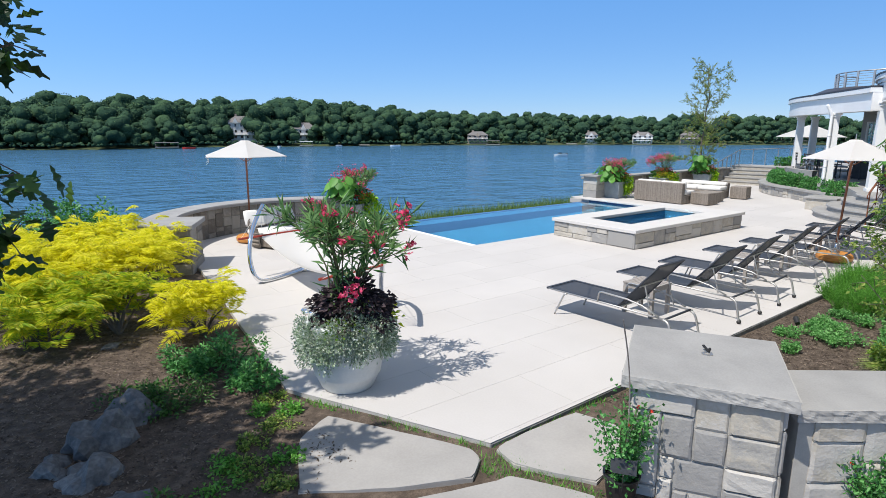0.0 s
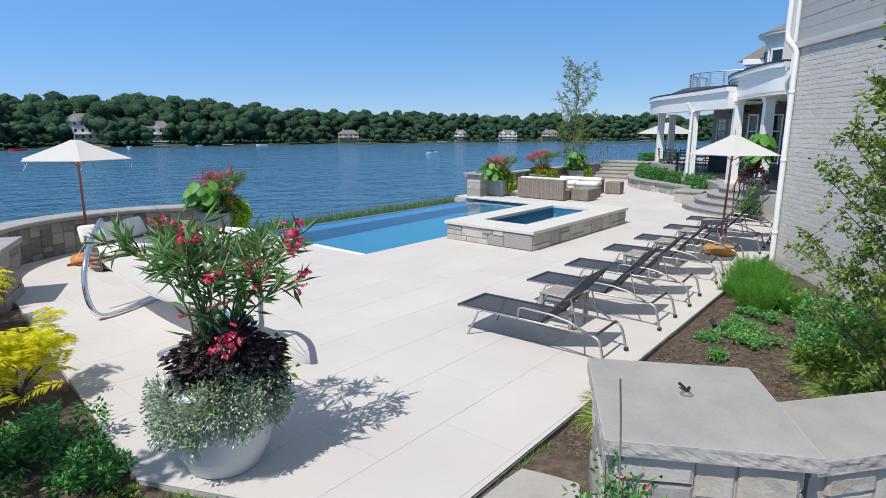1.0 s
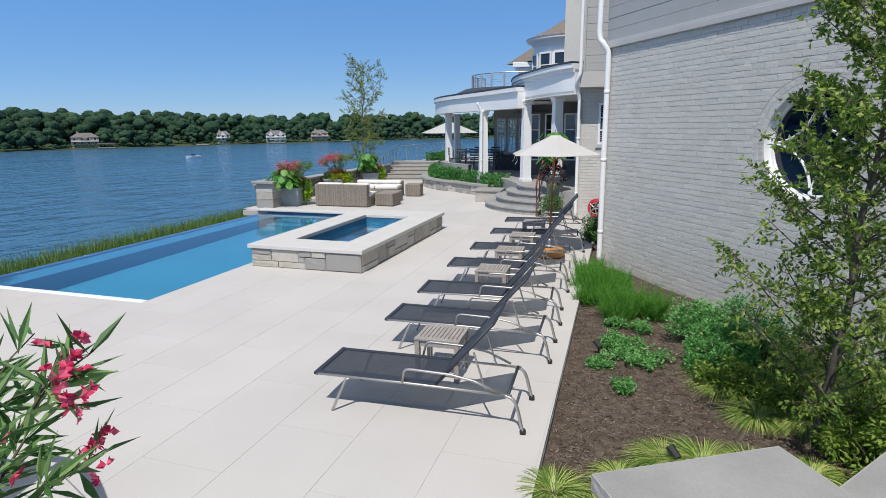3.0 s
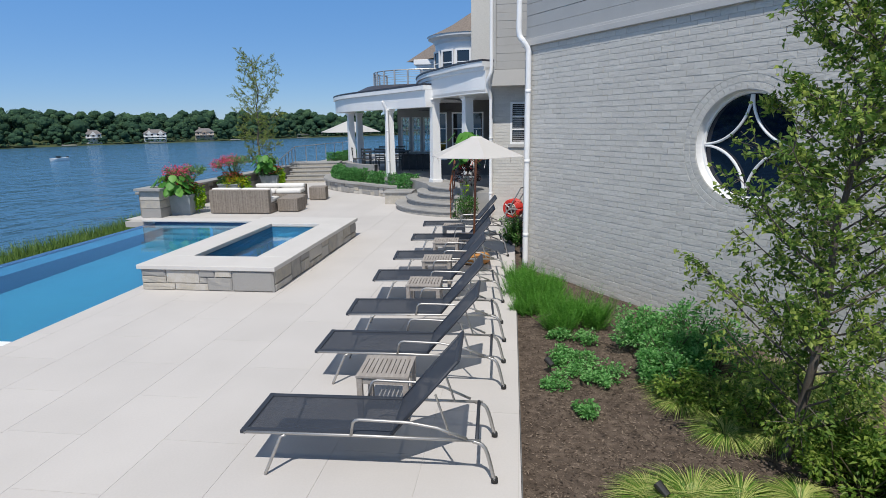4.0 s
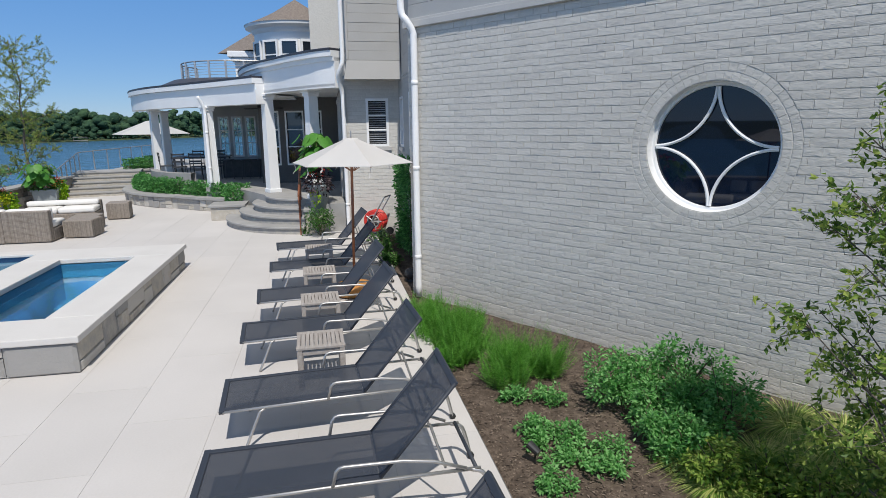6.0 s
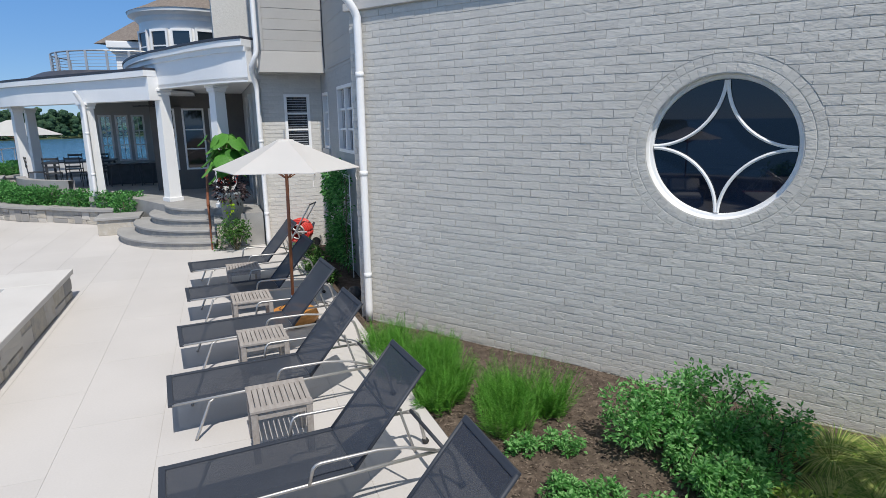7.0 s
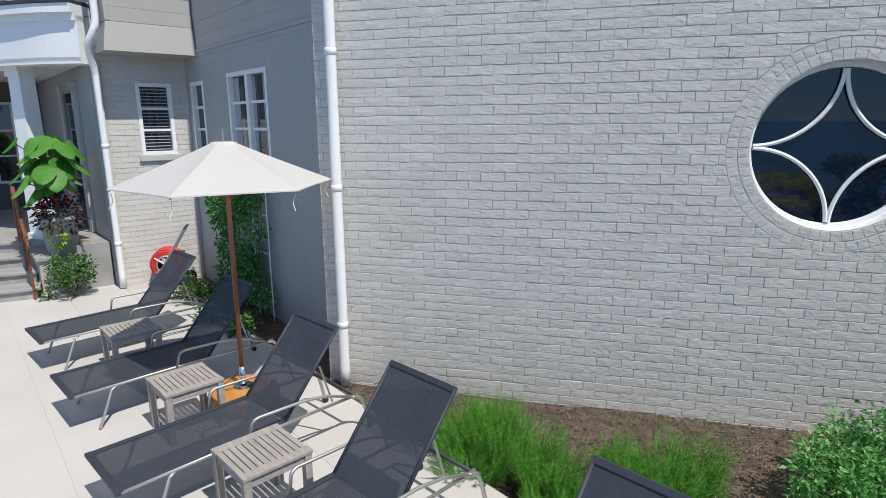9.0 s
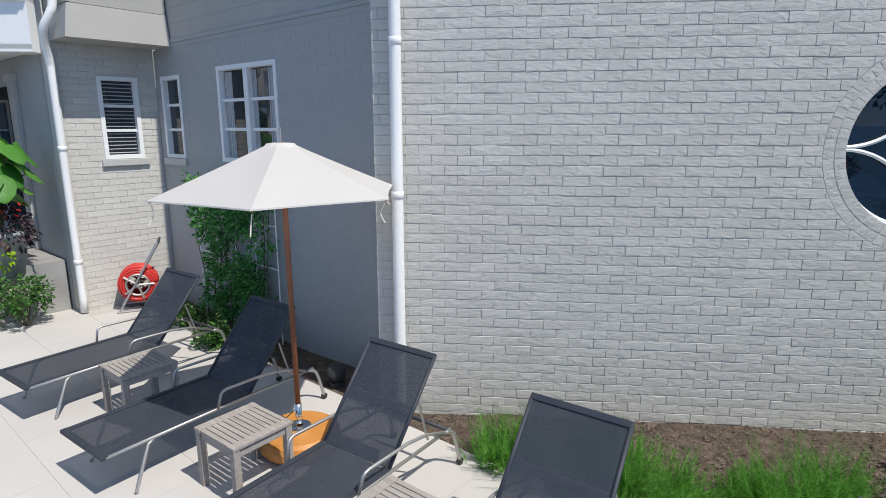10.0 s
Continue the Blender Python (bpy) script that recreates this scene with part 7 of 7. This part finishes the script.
# hedges
def hedge_bush(x, y, z, r, h, seed):
    g = rng(seed)
    q, d = clump(g, 820, (0, 0, h * 0.52), (r, r, h * 0.60), 0.7)
    q[:, 2] = np.maximum(q[:, 2], 0.0)
    core = bmesh.new()
    tube(core, [(0, 0, 0), (0, 0, h * 0.7)], 0.03, 6, 0.01)
    return shrub("box_bush", pose(x, y, z), "clipped round box bush in the low porch hedge", "hedge bush", [("foliage", "l_herb", leafset(q, d + g.normal(size=d.shape) * 0.5, 0.055, 0.042, g))], "porch hedge", core)


for k in range(15):
    a = radians(93 + 4.1 * k)
    hedge_bush(PC[0] + 3.74 * math.cos(a), PC[1] + 3.74 * math.sin(a), 0.31, 0.27, 0.50, 400 + k)
for k in range(9):
    j = min(int(k / 3), 2)
    p = Vector(LW[j]).lerp(Vector(LW[j + 1]), k / 3 - j)
    hedge_bush(p.x + 0.36, p.y - 0.24, 0.31, 0.24, 0.44, 416 + k)
hedge_bush(20.9, 6.85, 0.40, 0.26, 0.36, 430)
for k in range(8):
    hedge_bush(29.6 + 0.35 * k, 12.2 - 0.12 * k, 0.75, 0.24, 0.42, 440 + k)

# tall grass below the pool's edge
g = rng(500)
n = 36000
x, y = g.uniform(6.5, 24, n), 14.0 + 5.5 * g.uniform(0, 1, n) ** 1.5
z = ground_height(x, y)
h = g.uniform(0.4, 0.85, (n, 1)) * np.clip(0.25 + (y[:, None] - 14.0) * 0.6, 0.25, 1.0)
lean = np.stack([g.normal(size=n) * 0.25, g.normal(size=n) * 0.25, np.ones(n)], 1)
b = np.stack([x, y, z], 1)
s = unit(np.stack([g.normal(size=n), g.normal(size=n), np.zeros(n)], 1)) * 0.016
v = np.stack([b - s, b + s, b + lean * h], 1).reshape(-1, 3)
tagged(raw("bank_grass", v, np.arange(n * 3).reshape(-1, 3), "l_marsh"), "tall green grass on the bank below the pool edge", "grass", kind="stuff")
n = 30000
x, y = g.uniform(0.2, 3.6, n), g.uniform(1.2, 4.9, n)
keep = (np.abs((y - 2.93 - (2.13 - x) * 2.109) / 2.334 + 0.05) < 0.04 + 0.03 * np.sin(y * 9)) & (y > 2.9) | ((np.abs(y - 2.895) < 0.03) & (x > 2.1) & (x < 3.6)) | (np.hypot(x - 2.0, y - 2.68) < 0.16) | ((np.abs(x - 2.25 + (y - 1.9) * 0.25) < 0.12) & (y > 1.9) & (y < 2.7))
x, y = x[keep], y[keep]
n = len(x)
b = np.stack([x, y, np.full(n, -0.07)], 1)
s = unit(np.stack([g.normal(size=n), g.normal(size=n), np.zeros(n)], 1)) * 0.006
v = np.stack([b - s, b + s, b + np.stack([g.normal(size=n) * 0.03, g.normal(size=n) * 0.03, g.uniform(0.04, 0.09, n)], 1)], 1).reshape(-1, 3)
tagged(raw("joint_grass", v, np.arange(n * 3).reshape(-1, 3), "l_fern"), "short grass and moss in the gaps between flagstones", "grass", kind="stuff")

# bark chips over the mulch
n = 34000
x, y = np.concatenate([g.uniform(3.6, 12.4, n), g.uniform(-2.2, 1.6, n // 2)]), np.concatenate([g.uniform(0.2, 3.15, n), g.uniform(3.2, 8.2, n // 2)])
z = ground_height(x, y) + 0.006
ok = (y < EDGE(x) - 0.03) | (x < 1.15)
x, y, z = x[ok], y[ok], z[ok]
p = np.stack([x, y, z], 1)
d = unit(np.stack([g.normal(size=len(x)), g.normal(size=len(x)), g.normal(size=len(x)) * 0.25], 1))
tagged(raw("bark_chips", *leafset(p, d, 0.030, 0.012, g, 0.6, 0.1, 0.7), "chip"), "loose brown bark chips scattered over the beds", "mulch", kind="stuff")


# ---- far shore houses, docks, boats ----
def far_house(az, off, w, d, storeys, wall_mat, label, seed, gables=2):
    g = rng(seed)
    a = radians(az)
    r = float(shore_distance(az)) + off
    h = thing("lake_house", pose(r * math.cos(a), r * math.sin(a), -5.6 + off * 0.09, 0, 0, az + 90), label, "house", "houses across the lake")
    sh = 2.8 if seed < 602 else 1.75
    H = storeys * sh
    part("wall", boxes((-w / 2, w / 2, -d / 2, d / 2, -1.5, H)), wall_mat, h)
    bm = bmesh.new()
    e = 0.5
    v = [bm.verts.new(q) for q in ((-w / 2 - e, -d / 2 - e, H), (w / 2 + e, -d / 2 - e, H), (w / 2 + e, d / 2 + e, H), (-w / 2 - e, d / 2 + e, H), (-w / 4, 0, H + 1.15 * sh), (w / 4, 0, H + 1.15 * sh))]
    for q in ((0, 1, 5, 4), (1, 2, 5), (2, 3, 4, 5), (3, 0, 4), (0, 3, 2, 1)):
        bm.faces.new([v[i] for i in q])
    roof = part("roof", bm, "houseroof", h)
    part("chimney", boxes((w * 0.2, w * 0.2 + 0.9, -0.5, 0.4, H, H + 1.5 * sh)), "housetan", roof)
    for k in range(gables):
        x = (k - (gables - 1) / 2) * w * 0.5
        bm = bmesh.new()
        prism(bm, [(x - 1.5, H - 0.4), (x + 1.5, H - 0.4), (x, H + 0.8 * sh)], 0, 1.6)
        part("gable", bm, wall_mat, h, m=pose(0, d / 2 + 0.7, 0, 90, 0, 0))
    n = max(3, int(w / 2.6))
    for s_ in range(storeys):
        for k in range(n):
            x = -w / 2 + (k + 0.5) * w / n
            win = part("window", boxes((x - 0.6, x + 0.6, d / 2, d / 2 + 0.06, s_ * sh + 0.28 * sh, s_ * sh + 0.82 * sh)), "white", h)
            part("pane", boxes((x - 0.5, x + 0.5, d / 2 + 0.06, d / 2 + 0.09, s_ * sh + 0.32 * sh, s_ * sh + 0.78 * sh)), "glassdark", win)
    part("balcony", boxes((-w / 2, w / 2, d / 2, d / 2 + 1.8, 0.92 * sh, 0.98 * sh)), "white", h)
    for k in range(n + 1):
        x = -w / 2 + 0.1 + k * (w - 0.2) / n
        part("balcony_post", boxes((x - 0.1, x + 0.1, d / 2 + 1.6, d / 2 + 1.8, 0.985 * sh, 1.28 * sh)), "white", h)
    return h


for row in HOUSES:
    far_house(*row)
for k, (az, w) in enumerate(((77.6, 9), (70, 6), (65.5, 6), (60, 5), (47.5, 7), (40, 6), (33.5, 8), (27, 6), (21, 7))):
    a, r = radians(az), float(shore_distance(az)) - 5
    dk = thing("boat_dock", pose(r * math.cos(a), r * math.sin(a), -6, 0, 0, az + 90), "small wooden boat dock on the far shore", "dock", "docks across the lake")
    part("deck", boxes((-w / 2, w / 2, -3, 3, 0.6, 0.8)), "teak", dk)
    for x in (-w / 2 + 0.3, w / 2 - 0.3):
        for y in (-2.7, 2.7):
            part("pile", tube(bmesh.new(), [(x, y, -1), (x, y, 2.4 if k % 2 == 0 else 1.1)], 0.14, 6), "bark", dk)
    if k % 2 == 0:
        part("canopy", boxes((-w / 2, w / 2, -3, 3, 2.4, 2.6), bev=0.05), "housewhite" if k % 4 else "houseroof", dk)
for k, (az, dist, mt) in enumerate(((75.8, 262, "red"), (57.0, 285, "white"), (41.0, 190, "white"), (62.5, 278, "white"), (68.0, 270, "white"))):
    a = radians(az)
    bt = thing("motor_boat", pose(dist * math.cos(a), dist * math.sin(a), -6.0, 0, 0, az + 80 + 25 * k), "small motor boat on the lake", "boat", "boats on the lake")
    bm = bmesh.new()
    lo = [(-2.4, -0.8), (1.2, -0.8), (2.9, 0), (1.2, 0.8), (-2.4, 0.8)]
    vlo, vhi = [bm.verts.new((x * 0.9, y * 0.75, -0.15)) for x, y in lo], [bm.verts.new((x, y * 1.1, 0.75)) for x, y in lo]
    bm.faces.new(vlo[::-1]), bm.faces.new(vhi)
    for i in range(5):
        bm.faces.new((vlo[i], vlo[(i + 1) % 5], vhi[(i + 1) % 5], vhi[i]))
    part("hull", bm, mt, bt)
    part("screen", boxes((0.1, 0.25, -0.7, 0.7, 0.75, 1.25)), "glassdark", bt)
    part("engine", boxes((-2.75, -2.4, -0.25, 0.25, 0.1, 1.1), bev=0.05), "black", bt)


# ---- pieces: slabs, stones, bricks ----
def clip_poly(poly, a, b):
    """The part of a polygon to the left of the line a to b."""
    out = []
    side = lambda p: (b[0] - a[0]) * (p[1] - a[1]) - (b[1] - a[1]) * (p[0] - a[0])
    for i, p in enumerate(poly):
        q = poly[(i + 1) % len(poly)]
        s, t = side(p), side(q)
        if s >= 0:
            out.append(p)
        if s * t < 0:
            k = s / (s - t)
            out.append((p[0] + (q[0] - p[0]) * k, p[1] + (q[1] - p[1]) * k))
    return out


def cut_rect(r, h):
    """What is left of rectangle r (x0, x1, y0, y1) without h."""
    x0, x1, y0, y1 = r
    a0, a1, b0, b1 = max(x0, h[0]), min(x1, h[1]), max(y0, h[2]), min(y1, h[3])
    if a0 >= a1 or b0 >= b1:
        return [r]
    return [q for q in ((x0, a0, y0, y1), (a1, x1, y0, y1), (a0, a1, y0, b0), (a0, a1, b1, y1)) if q[1] - q[0] > 0.02 and q[3] - q[2] > 0.02]


GAP = 0.0013
row = 0
y = 2.215
while y < 13.6:
    x = 1.0 - (0.75 if row % 2 else 0.0)
    while x < 27.6:
        pieces = [(x, x + 1.5, y, y + 0.745)]
        for h in ((POOL[0] - 0.12, POOL[1] + 0.35, POOL[2], 14.5), SPA):
            pieces = [q for r in pieces for q in cut_rect(r, h)]
        for x0, x1, y0, y1 in pieces:
            poly = [(x0 + GAP, y0 + GAP), (x1 - GAP, y0 + GAP), (x1 - GAP, y1 - GAP), (x0 + GAP, y1 - GAP)]
            for a, b in (((2.13, EDGE(2.13)), (17.0, EDGE(17.0))), ((1.21, 4.87), (2.13, EDGE(2.13))), ((1.95, 10.5), (1.21, 4.87)), ((28, 4.3), (28, 13.6))):
                poly = clip_poly(poly, a, b) if len(poly) > 2 else poly
            if len(poly) < 3:
                continue
            cx, cy = sum(p[0] for p in poly) / len(poly), sum(p[1] for p in poly) / len(poly)
            if (cx < 4.4 and cy > 11.2 and math.hypot(cx - AC[0], cy - AC[1]) > 2.95) or (cx > 17.2 and cy < 4.2) or math.hypot(cx - PC[0], cy - PC[1]) < 3.3 or (cx > 20.5 and cy < 6.3):
                continue
            bm = prism(bmesh.new(), poly, -0.0095, 0.0)
            part("slab", bm, "slab", terrace)
        x += 1.5
    y += 0.745
    row += 1


def stone_face(parent, m, length, z0, z1, seed, depth=0.03, big=1.0, name="stone", square=False, mat="stone"):
    """Random ashlar in front of a core whose face is y = 0 of m, as single stones of mixed sizes."""
    g = rng(seed)
    nx, nz = max(1, round(length / (0.105 * big))), max(1, round((z1 - z0) / (0.085 * big)))
    cw, ch = length / nx, (z1 - z0) / nz
    used = np.zeros((nx, nz), bool)
    for kz in range(nz - 1, -1, -1):
        for kx in range(nx):
            if used[kx, kz]:
                continue
            w, h = (int(g.choice([2, 3, 4], p=[0.3, 0.4, 0.3])), int(g.choice([2, 3, 4], p=[0.35, 0.35, 0.3]))) if square else (int(g.choice([2, 3, 4, 5], p=[0.25, 0.35, 0.25, 0.15])), int(g.choice([1, 2, 3], p=[0.25, 0.5, 0.25])))
            h = min(h, kz + 1)
            while w > 1 and (kx + w > nx or used[kx:kx + w, kz].any()):
                w -= 1
            while h > 1 and used[kx:kx + w, kz - h + 1:kz + 1].any():
                h -= 1
            if kx + w == nx - 1 and not used[nx - 1, kz - h + 1:kz + 1].any():
                w += 1
            used[kx:kx + w, kz - h + 1:kz + 1] = True
            x, z, w, h = kx * cw, z0 + (kz - h + 1) * ch, w * cw, h * ch
            bm = bmesh.new()
            d = depth + g.uniform(-0.010, 0.014)
            rough = g.uniform(0, 1) < 0.5
            b = 0.005 if square else 0.004
            n = 5 if rough else 3
            cut = (0, 0.07, 0.36, 0.64, 0.93, 1) if rough else (0, 0.06, 0.94, 1)
            rows = []
            for i in range(n + 1):
                rr = []
                for k in range(n + 1):
                    s_, t_ = cut[i], cut[k]
                    rim = 1 if 0 in (i, k) or n in (i, k) else 0
                    o = (0.6 * d if rim else d + (g.uniform(-0.002, 0.007) if rough else 0.0)) + (0 if rough else 0.004 * (1 - rim))
                    jx, jz = (g.uniform(-0.003, 0.003), g.uniform(-0.003, 0.003))
                    ins = 0.010 / max(w, 0.05) * n if not rough else 0.0
                    rr.append(bm.verts.new((x + b + (w - 2 * b) * s_ + jx, o, z + b + (h - 2 * b) * t_ + jz)))
                rows.append(rr)
            for i in range(n):
                for k in range(n):
                    bm.faces.new((rows[i][k], rows[i + 1][k], rows[i + 1][k + 1], rows[i][k + 1]))
            rim = [rows[i][0] for i in range(n + 1)] + [rows[n][k] for k in range(1, n + 1)] + [rows[i][n] for i in range(n - 1, -1, -1)] + [rows[0][k] for k in range(n - 1, 0, -1)]
            back = [bm.verts.new((v.co.x, -0.004, v.co.z)) for v in rim]
            for i in range(len(rim)):
                bm.faces.new((rim[i], rim[(i + 1) % len(rim)], back[(i + 1) % len(rim)], back[i]))
            ob = part(name, bm, mat, parent)
            ob.matrix_local = m


# spa sides
stone_face(spa, pose(SPA[0] + 0.03, SPA[2] + 0.03, 0, 0, 0, 180) @ pose(-(SPA[1] - SPA[0] - 0.06), 0, 0), SPA[1] - SPA[0] - 0.06, 0.0, 0.34, 700, big=1.35)
stone_face(spa, pose(SPA[0] + 0.03, SPA[2] + 0.0, 0, 0, 0, 90), SPA[3] - SPA[2] - 0.02, 0.0, 0.34, 701, big=1.35)
# pier beside the path, four sides, and its wall
for k, (L_, off) in enumerate(((1.0, 0.47), (0.94, 0.50), (1.0, 0.47), (0.94, 0.50))):
    m = pose(0, 0, 0, 0, 0, 90 * k) @ pose(L_ / 2, -off, 0, 0, 0, 180)
    stone_face(near, m, L_, -0.30, 0.765, 710 + k, 0.018, 1.0, square=True)
stone_face(pw, pose(3.66, -0.02, 0, 0, 0, 180), 3.66, -0.3, 0.635, 716, 0.016, 1.7)
# seat wall pier and curved walls
for k in range(4):
    stone_face(pier, pose(0, 0, 0, 0, 0, 90 * k) @ pose(0.46, -0.46, 0, 0, 0, 180), 0.92, -0.1, 0.76, 720 + k, 0.018, 1.5, mat="stonebrown")
for k in range(26):
    a = 50 + 5 * k
    m = Matrix.Translation((AC[0], AC[1], 0)) @ pose(0, 0, 0, 0, 0, a) @ pose(2.685, -0.115, 0, 0, 0, 90)
    stone_face(sw, m, 0.232, 0.0, 0.66, 740 + k, 0.012, 1.3, mat="stonebrown")
stone_face(gw, pose(27.5, 13.62, 0, 0, 0, 180), 10.3, 0.0, 0.66, 770, 0.018, 1.6, mat="stonebrown")
for k in range(18):
    a = 93 + 3.4 * k
    m = Matrix.Translation((PC[0], PC[1], 0)) @ pose(0, 0, 0, 0, 0, a) @ pose(4.27, 0.13, 0, 0, 0, -90)
    stone_face(lowwall, m, 0.25, 0.0, 0.34, 780 + k, 0.02, 1.2)
for k, ((ax, ay), (bx, by)) in enumerate(zip(LW, LW[1:])):
    stone_face(lowwall, pose(ax, ay, 0, 0, 0, math.degrees(math.atan2(by - ay, bx - ax))), math.hypot(bx - ax, by - ay), 0.0, 0.34, 800 + k, 0.02, 1.2)

# painted bricks
BH, BL, BG = 0.0812, 0.212, 0.0024


def brick_mesh(w, h, seed, proud=0.0032):
    """Corners and faces of one brick face with wavering worn edges, lower left corner at the origin, rising along +y."""
    g = rng(seed)
    e, q = 0.0031, BG / 2
    nx = 5 if w > 0.12 else 2
    p = q * 0.45
    rim = [(p + (w - 2 * p) * i / nx, q) for i in range(nx)] + [(w - p, q + (h - 2 * q) * i / 2) for i in range(2)] + [(w - p - (w - 2 * p) * i / nx, h - q) for i in range(nx)] + [(p, h - q - (h - 2 * q) * i / 2) for i in range(2)]
    n = len(rim)
    lo, hi = [], []
    for x, z in rim:
        jx, jz = g.uniform(-0.0022, 0.0022, 2)
        inx, inz = (e if x < w / 2 else -e) * 0.6, (e if z < h / 2 else -e)
        lo.append((x + jx, -0.006, z + jz))
        hi.append((x + jx + inx, proud + g.uniform(-0.0009, 0.0009), z + jz + inz))
    mid = [(w * 0.3 + g.uniform(-0.02, 0.02), proud + g.uniform(-0.0003, 0.0018), h * g.uniform(0.4, 0.6)), (w * 0.7 + g.uniform(-0.02, 0.02), proud + g.uniform(-0.0003, 0.0018), h * g.uniform(0.4, 0.6))]
    v = np.array(lo + hi + mid)
    f = []
    for k in range(n):
        j = (k + 1) % n
        f += [(k, j, n + j), (k, n + j, n + k)]
        side = lambda i: 0 if rim[i][0] < w / 2 else 1
        a, b = 2 * n + side(k), 2 * n + side(j)
        f.append((n + k, n + j, a))
        if a != b:
            f.append((n + j, b, a))
    return v, np.array(f)


def mesh_of(v, f, mat):
    me = bpy.data.meshes.new("brick")
    me.from_pydata(v.tolist(), [], f.tolist())
    me.materials.append(M[mat])
    return me


FULL = [brick_mesh(BL, BH, 800 + k) for k in range(10)]
FULLM = [mesh_of(v, f, "brick") for v, f in FULL]


def brick_field(parent, x0, x1, z0, z1, holes=(), circle=None, singles=None, seed=0, mat="brickstuff", sink=0.0):
    """Running bond; singles: a rectangle of the wall whose bricks are objects of their own."""
    g = rng(seed)
    rest = []
    r = 0
    z = z0
    count = 0
    while z < z1 - 0.01:
        h = min(BH, z1 - z)
        spans = [(x0, x1)]
        for a, b, c, d in holes:
            if z + h > c + 0.005 and z < d - 0.005:
                spans = [s for lo, hi in spans for s in ((lo, min(hi, a)), (max(lo, b), hi)) if s[1] - s[0] > 0.01]
        if circle:
            cz = max(abs(z - circle[1]), abs(z + h - circle[1]))
            if cz < circle[2]:
                w = math.sqrt(circle[2] ** 2 - cz ** 2)
                spans = [s for lo, hi in spans for s in ((lo, min(hi, circle[0] - w)), (max(lo, circle[0] + w), hi)) if s[1] - s[0] > 0.01]
        start = math.floor((x0 - 1) / BL) * BL + (BL / 2 if r % 2 else 0)
        for lo, hi in spans:
            x = start + math.floor((lo - start) / BL) * BL
            while x < hi:
                a, b = max(x, lo), min(x + BL, hi)
                if b - a > 0.025:
                    whole = abs(b - a - BL) < 1e-6 and abs(h - BH) < 1e-6
                    k = int(g.integers(10))
                    if singles and whole and singles[0] < a < singles[1] and singles[2] < z < singles[3] and count < 290:
                        ob = new("brick", FULLM[k])
                        ob.parent = parent
                        ob.location = (a + g.uniform(-0.0018, 0.0018), g.uniform(-0.0008, 0.0012), z + g.uniform(-0.0024, 0.0024))
                        ob.rotation_euler = (0, g.uniform(-0.012, 0.012), g.uniform(-0.008, 0.008))
                        count += 1
                    else:
                        v, f = FULL[k] if whole else brick_mesh(b - a, h, 820 + k)
                        tilt = np.stack([0 * v[:, 0], v[:, 0] * g.uniform(-0.008, 0.008), v[:, 0] * g.uniform(-0.012, 0.012)], 1)
                        v = v + tilt + [a + g.uniform(-0.0018, 0.0018), g.uniform(-0.0008, 0.0012), z + g.uniform(-0.0024, 0.0024)]
                        if circle:
                            # cut to the ring: what lies inside is drawn back to its edge
                            o = v[:, [0, 2]] - circle[:2]
                            o *= np.maximum(1, circle[2] / np.maximum(np.linalg.norm(o, axis=1, keepdims=True), 0.01))
                            v[:, [0, 2]] = o + circle[:2]
                        rest.append((v, f))
                x += BL
        z += BH
        r += 1
    tagged(raw("brickwork", *merge(rest), mat, parent), kind="stuff").location.y = -sink


brick_field(wall1, S0, S1, -0.30, TOP, circle=(0, RC, 0.806), singles=(0.8, 3.0, 1.25, 3.0), seed=1)
sets = []
for r0, r1, n in ((0.638, 0.720, 56), (0.722, 0.804, 62)):
    for k in range(n):
        a = 2 * math.pi * (k + 0.5) / n
        v, f = brick_mesh(2 * math.pi * (r0 + r1) / 2 / n, r1 - r0, 840 + k, 0.0015)
        w = v.copy()
        ang = a + (v[:, 0] - math.pi * (r0 + r1) / 2 / n) / ((r0 + r1) / 2)
        w[:, 0], w[:, 2] = (r0 + v[:, 2]) * np.cos(ang), RC + (r0 + v[:, 2]) * np.sin(ang)
        ob = new("ring_brick", mesh_of(w, f, "brick"))
        ob.parent = wall1
brick_field(wall3, 0.0, 1.26, -0.20, 3.55, holes=H3, singles=(-0.01, 1.26, -0.3, 3.5), seed=3)
# Same bricks, with the shade toned into their colour.
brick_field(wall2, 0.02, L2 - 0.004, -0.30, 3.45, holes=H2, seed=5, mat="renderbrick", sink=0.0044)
# return of the brick corner
ret = thing("corner_return", W1 @ pose(S1, 0.0, 0, 0, 0, -90), "grey painted brick corner return", "wall", kind="structure")
brick_field(ret, 0.005, 0.28, -0.30, TOP, seed=4)
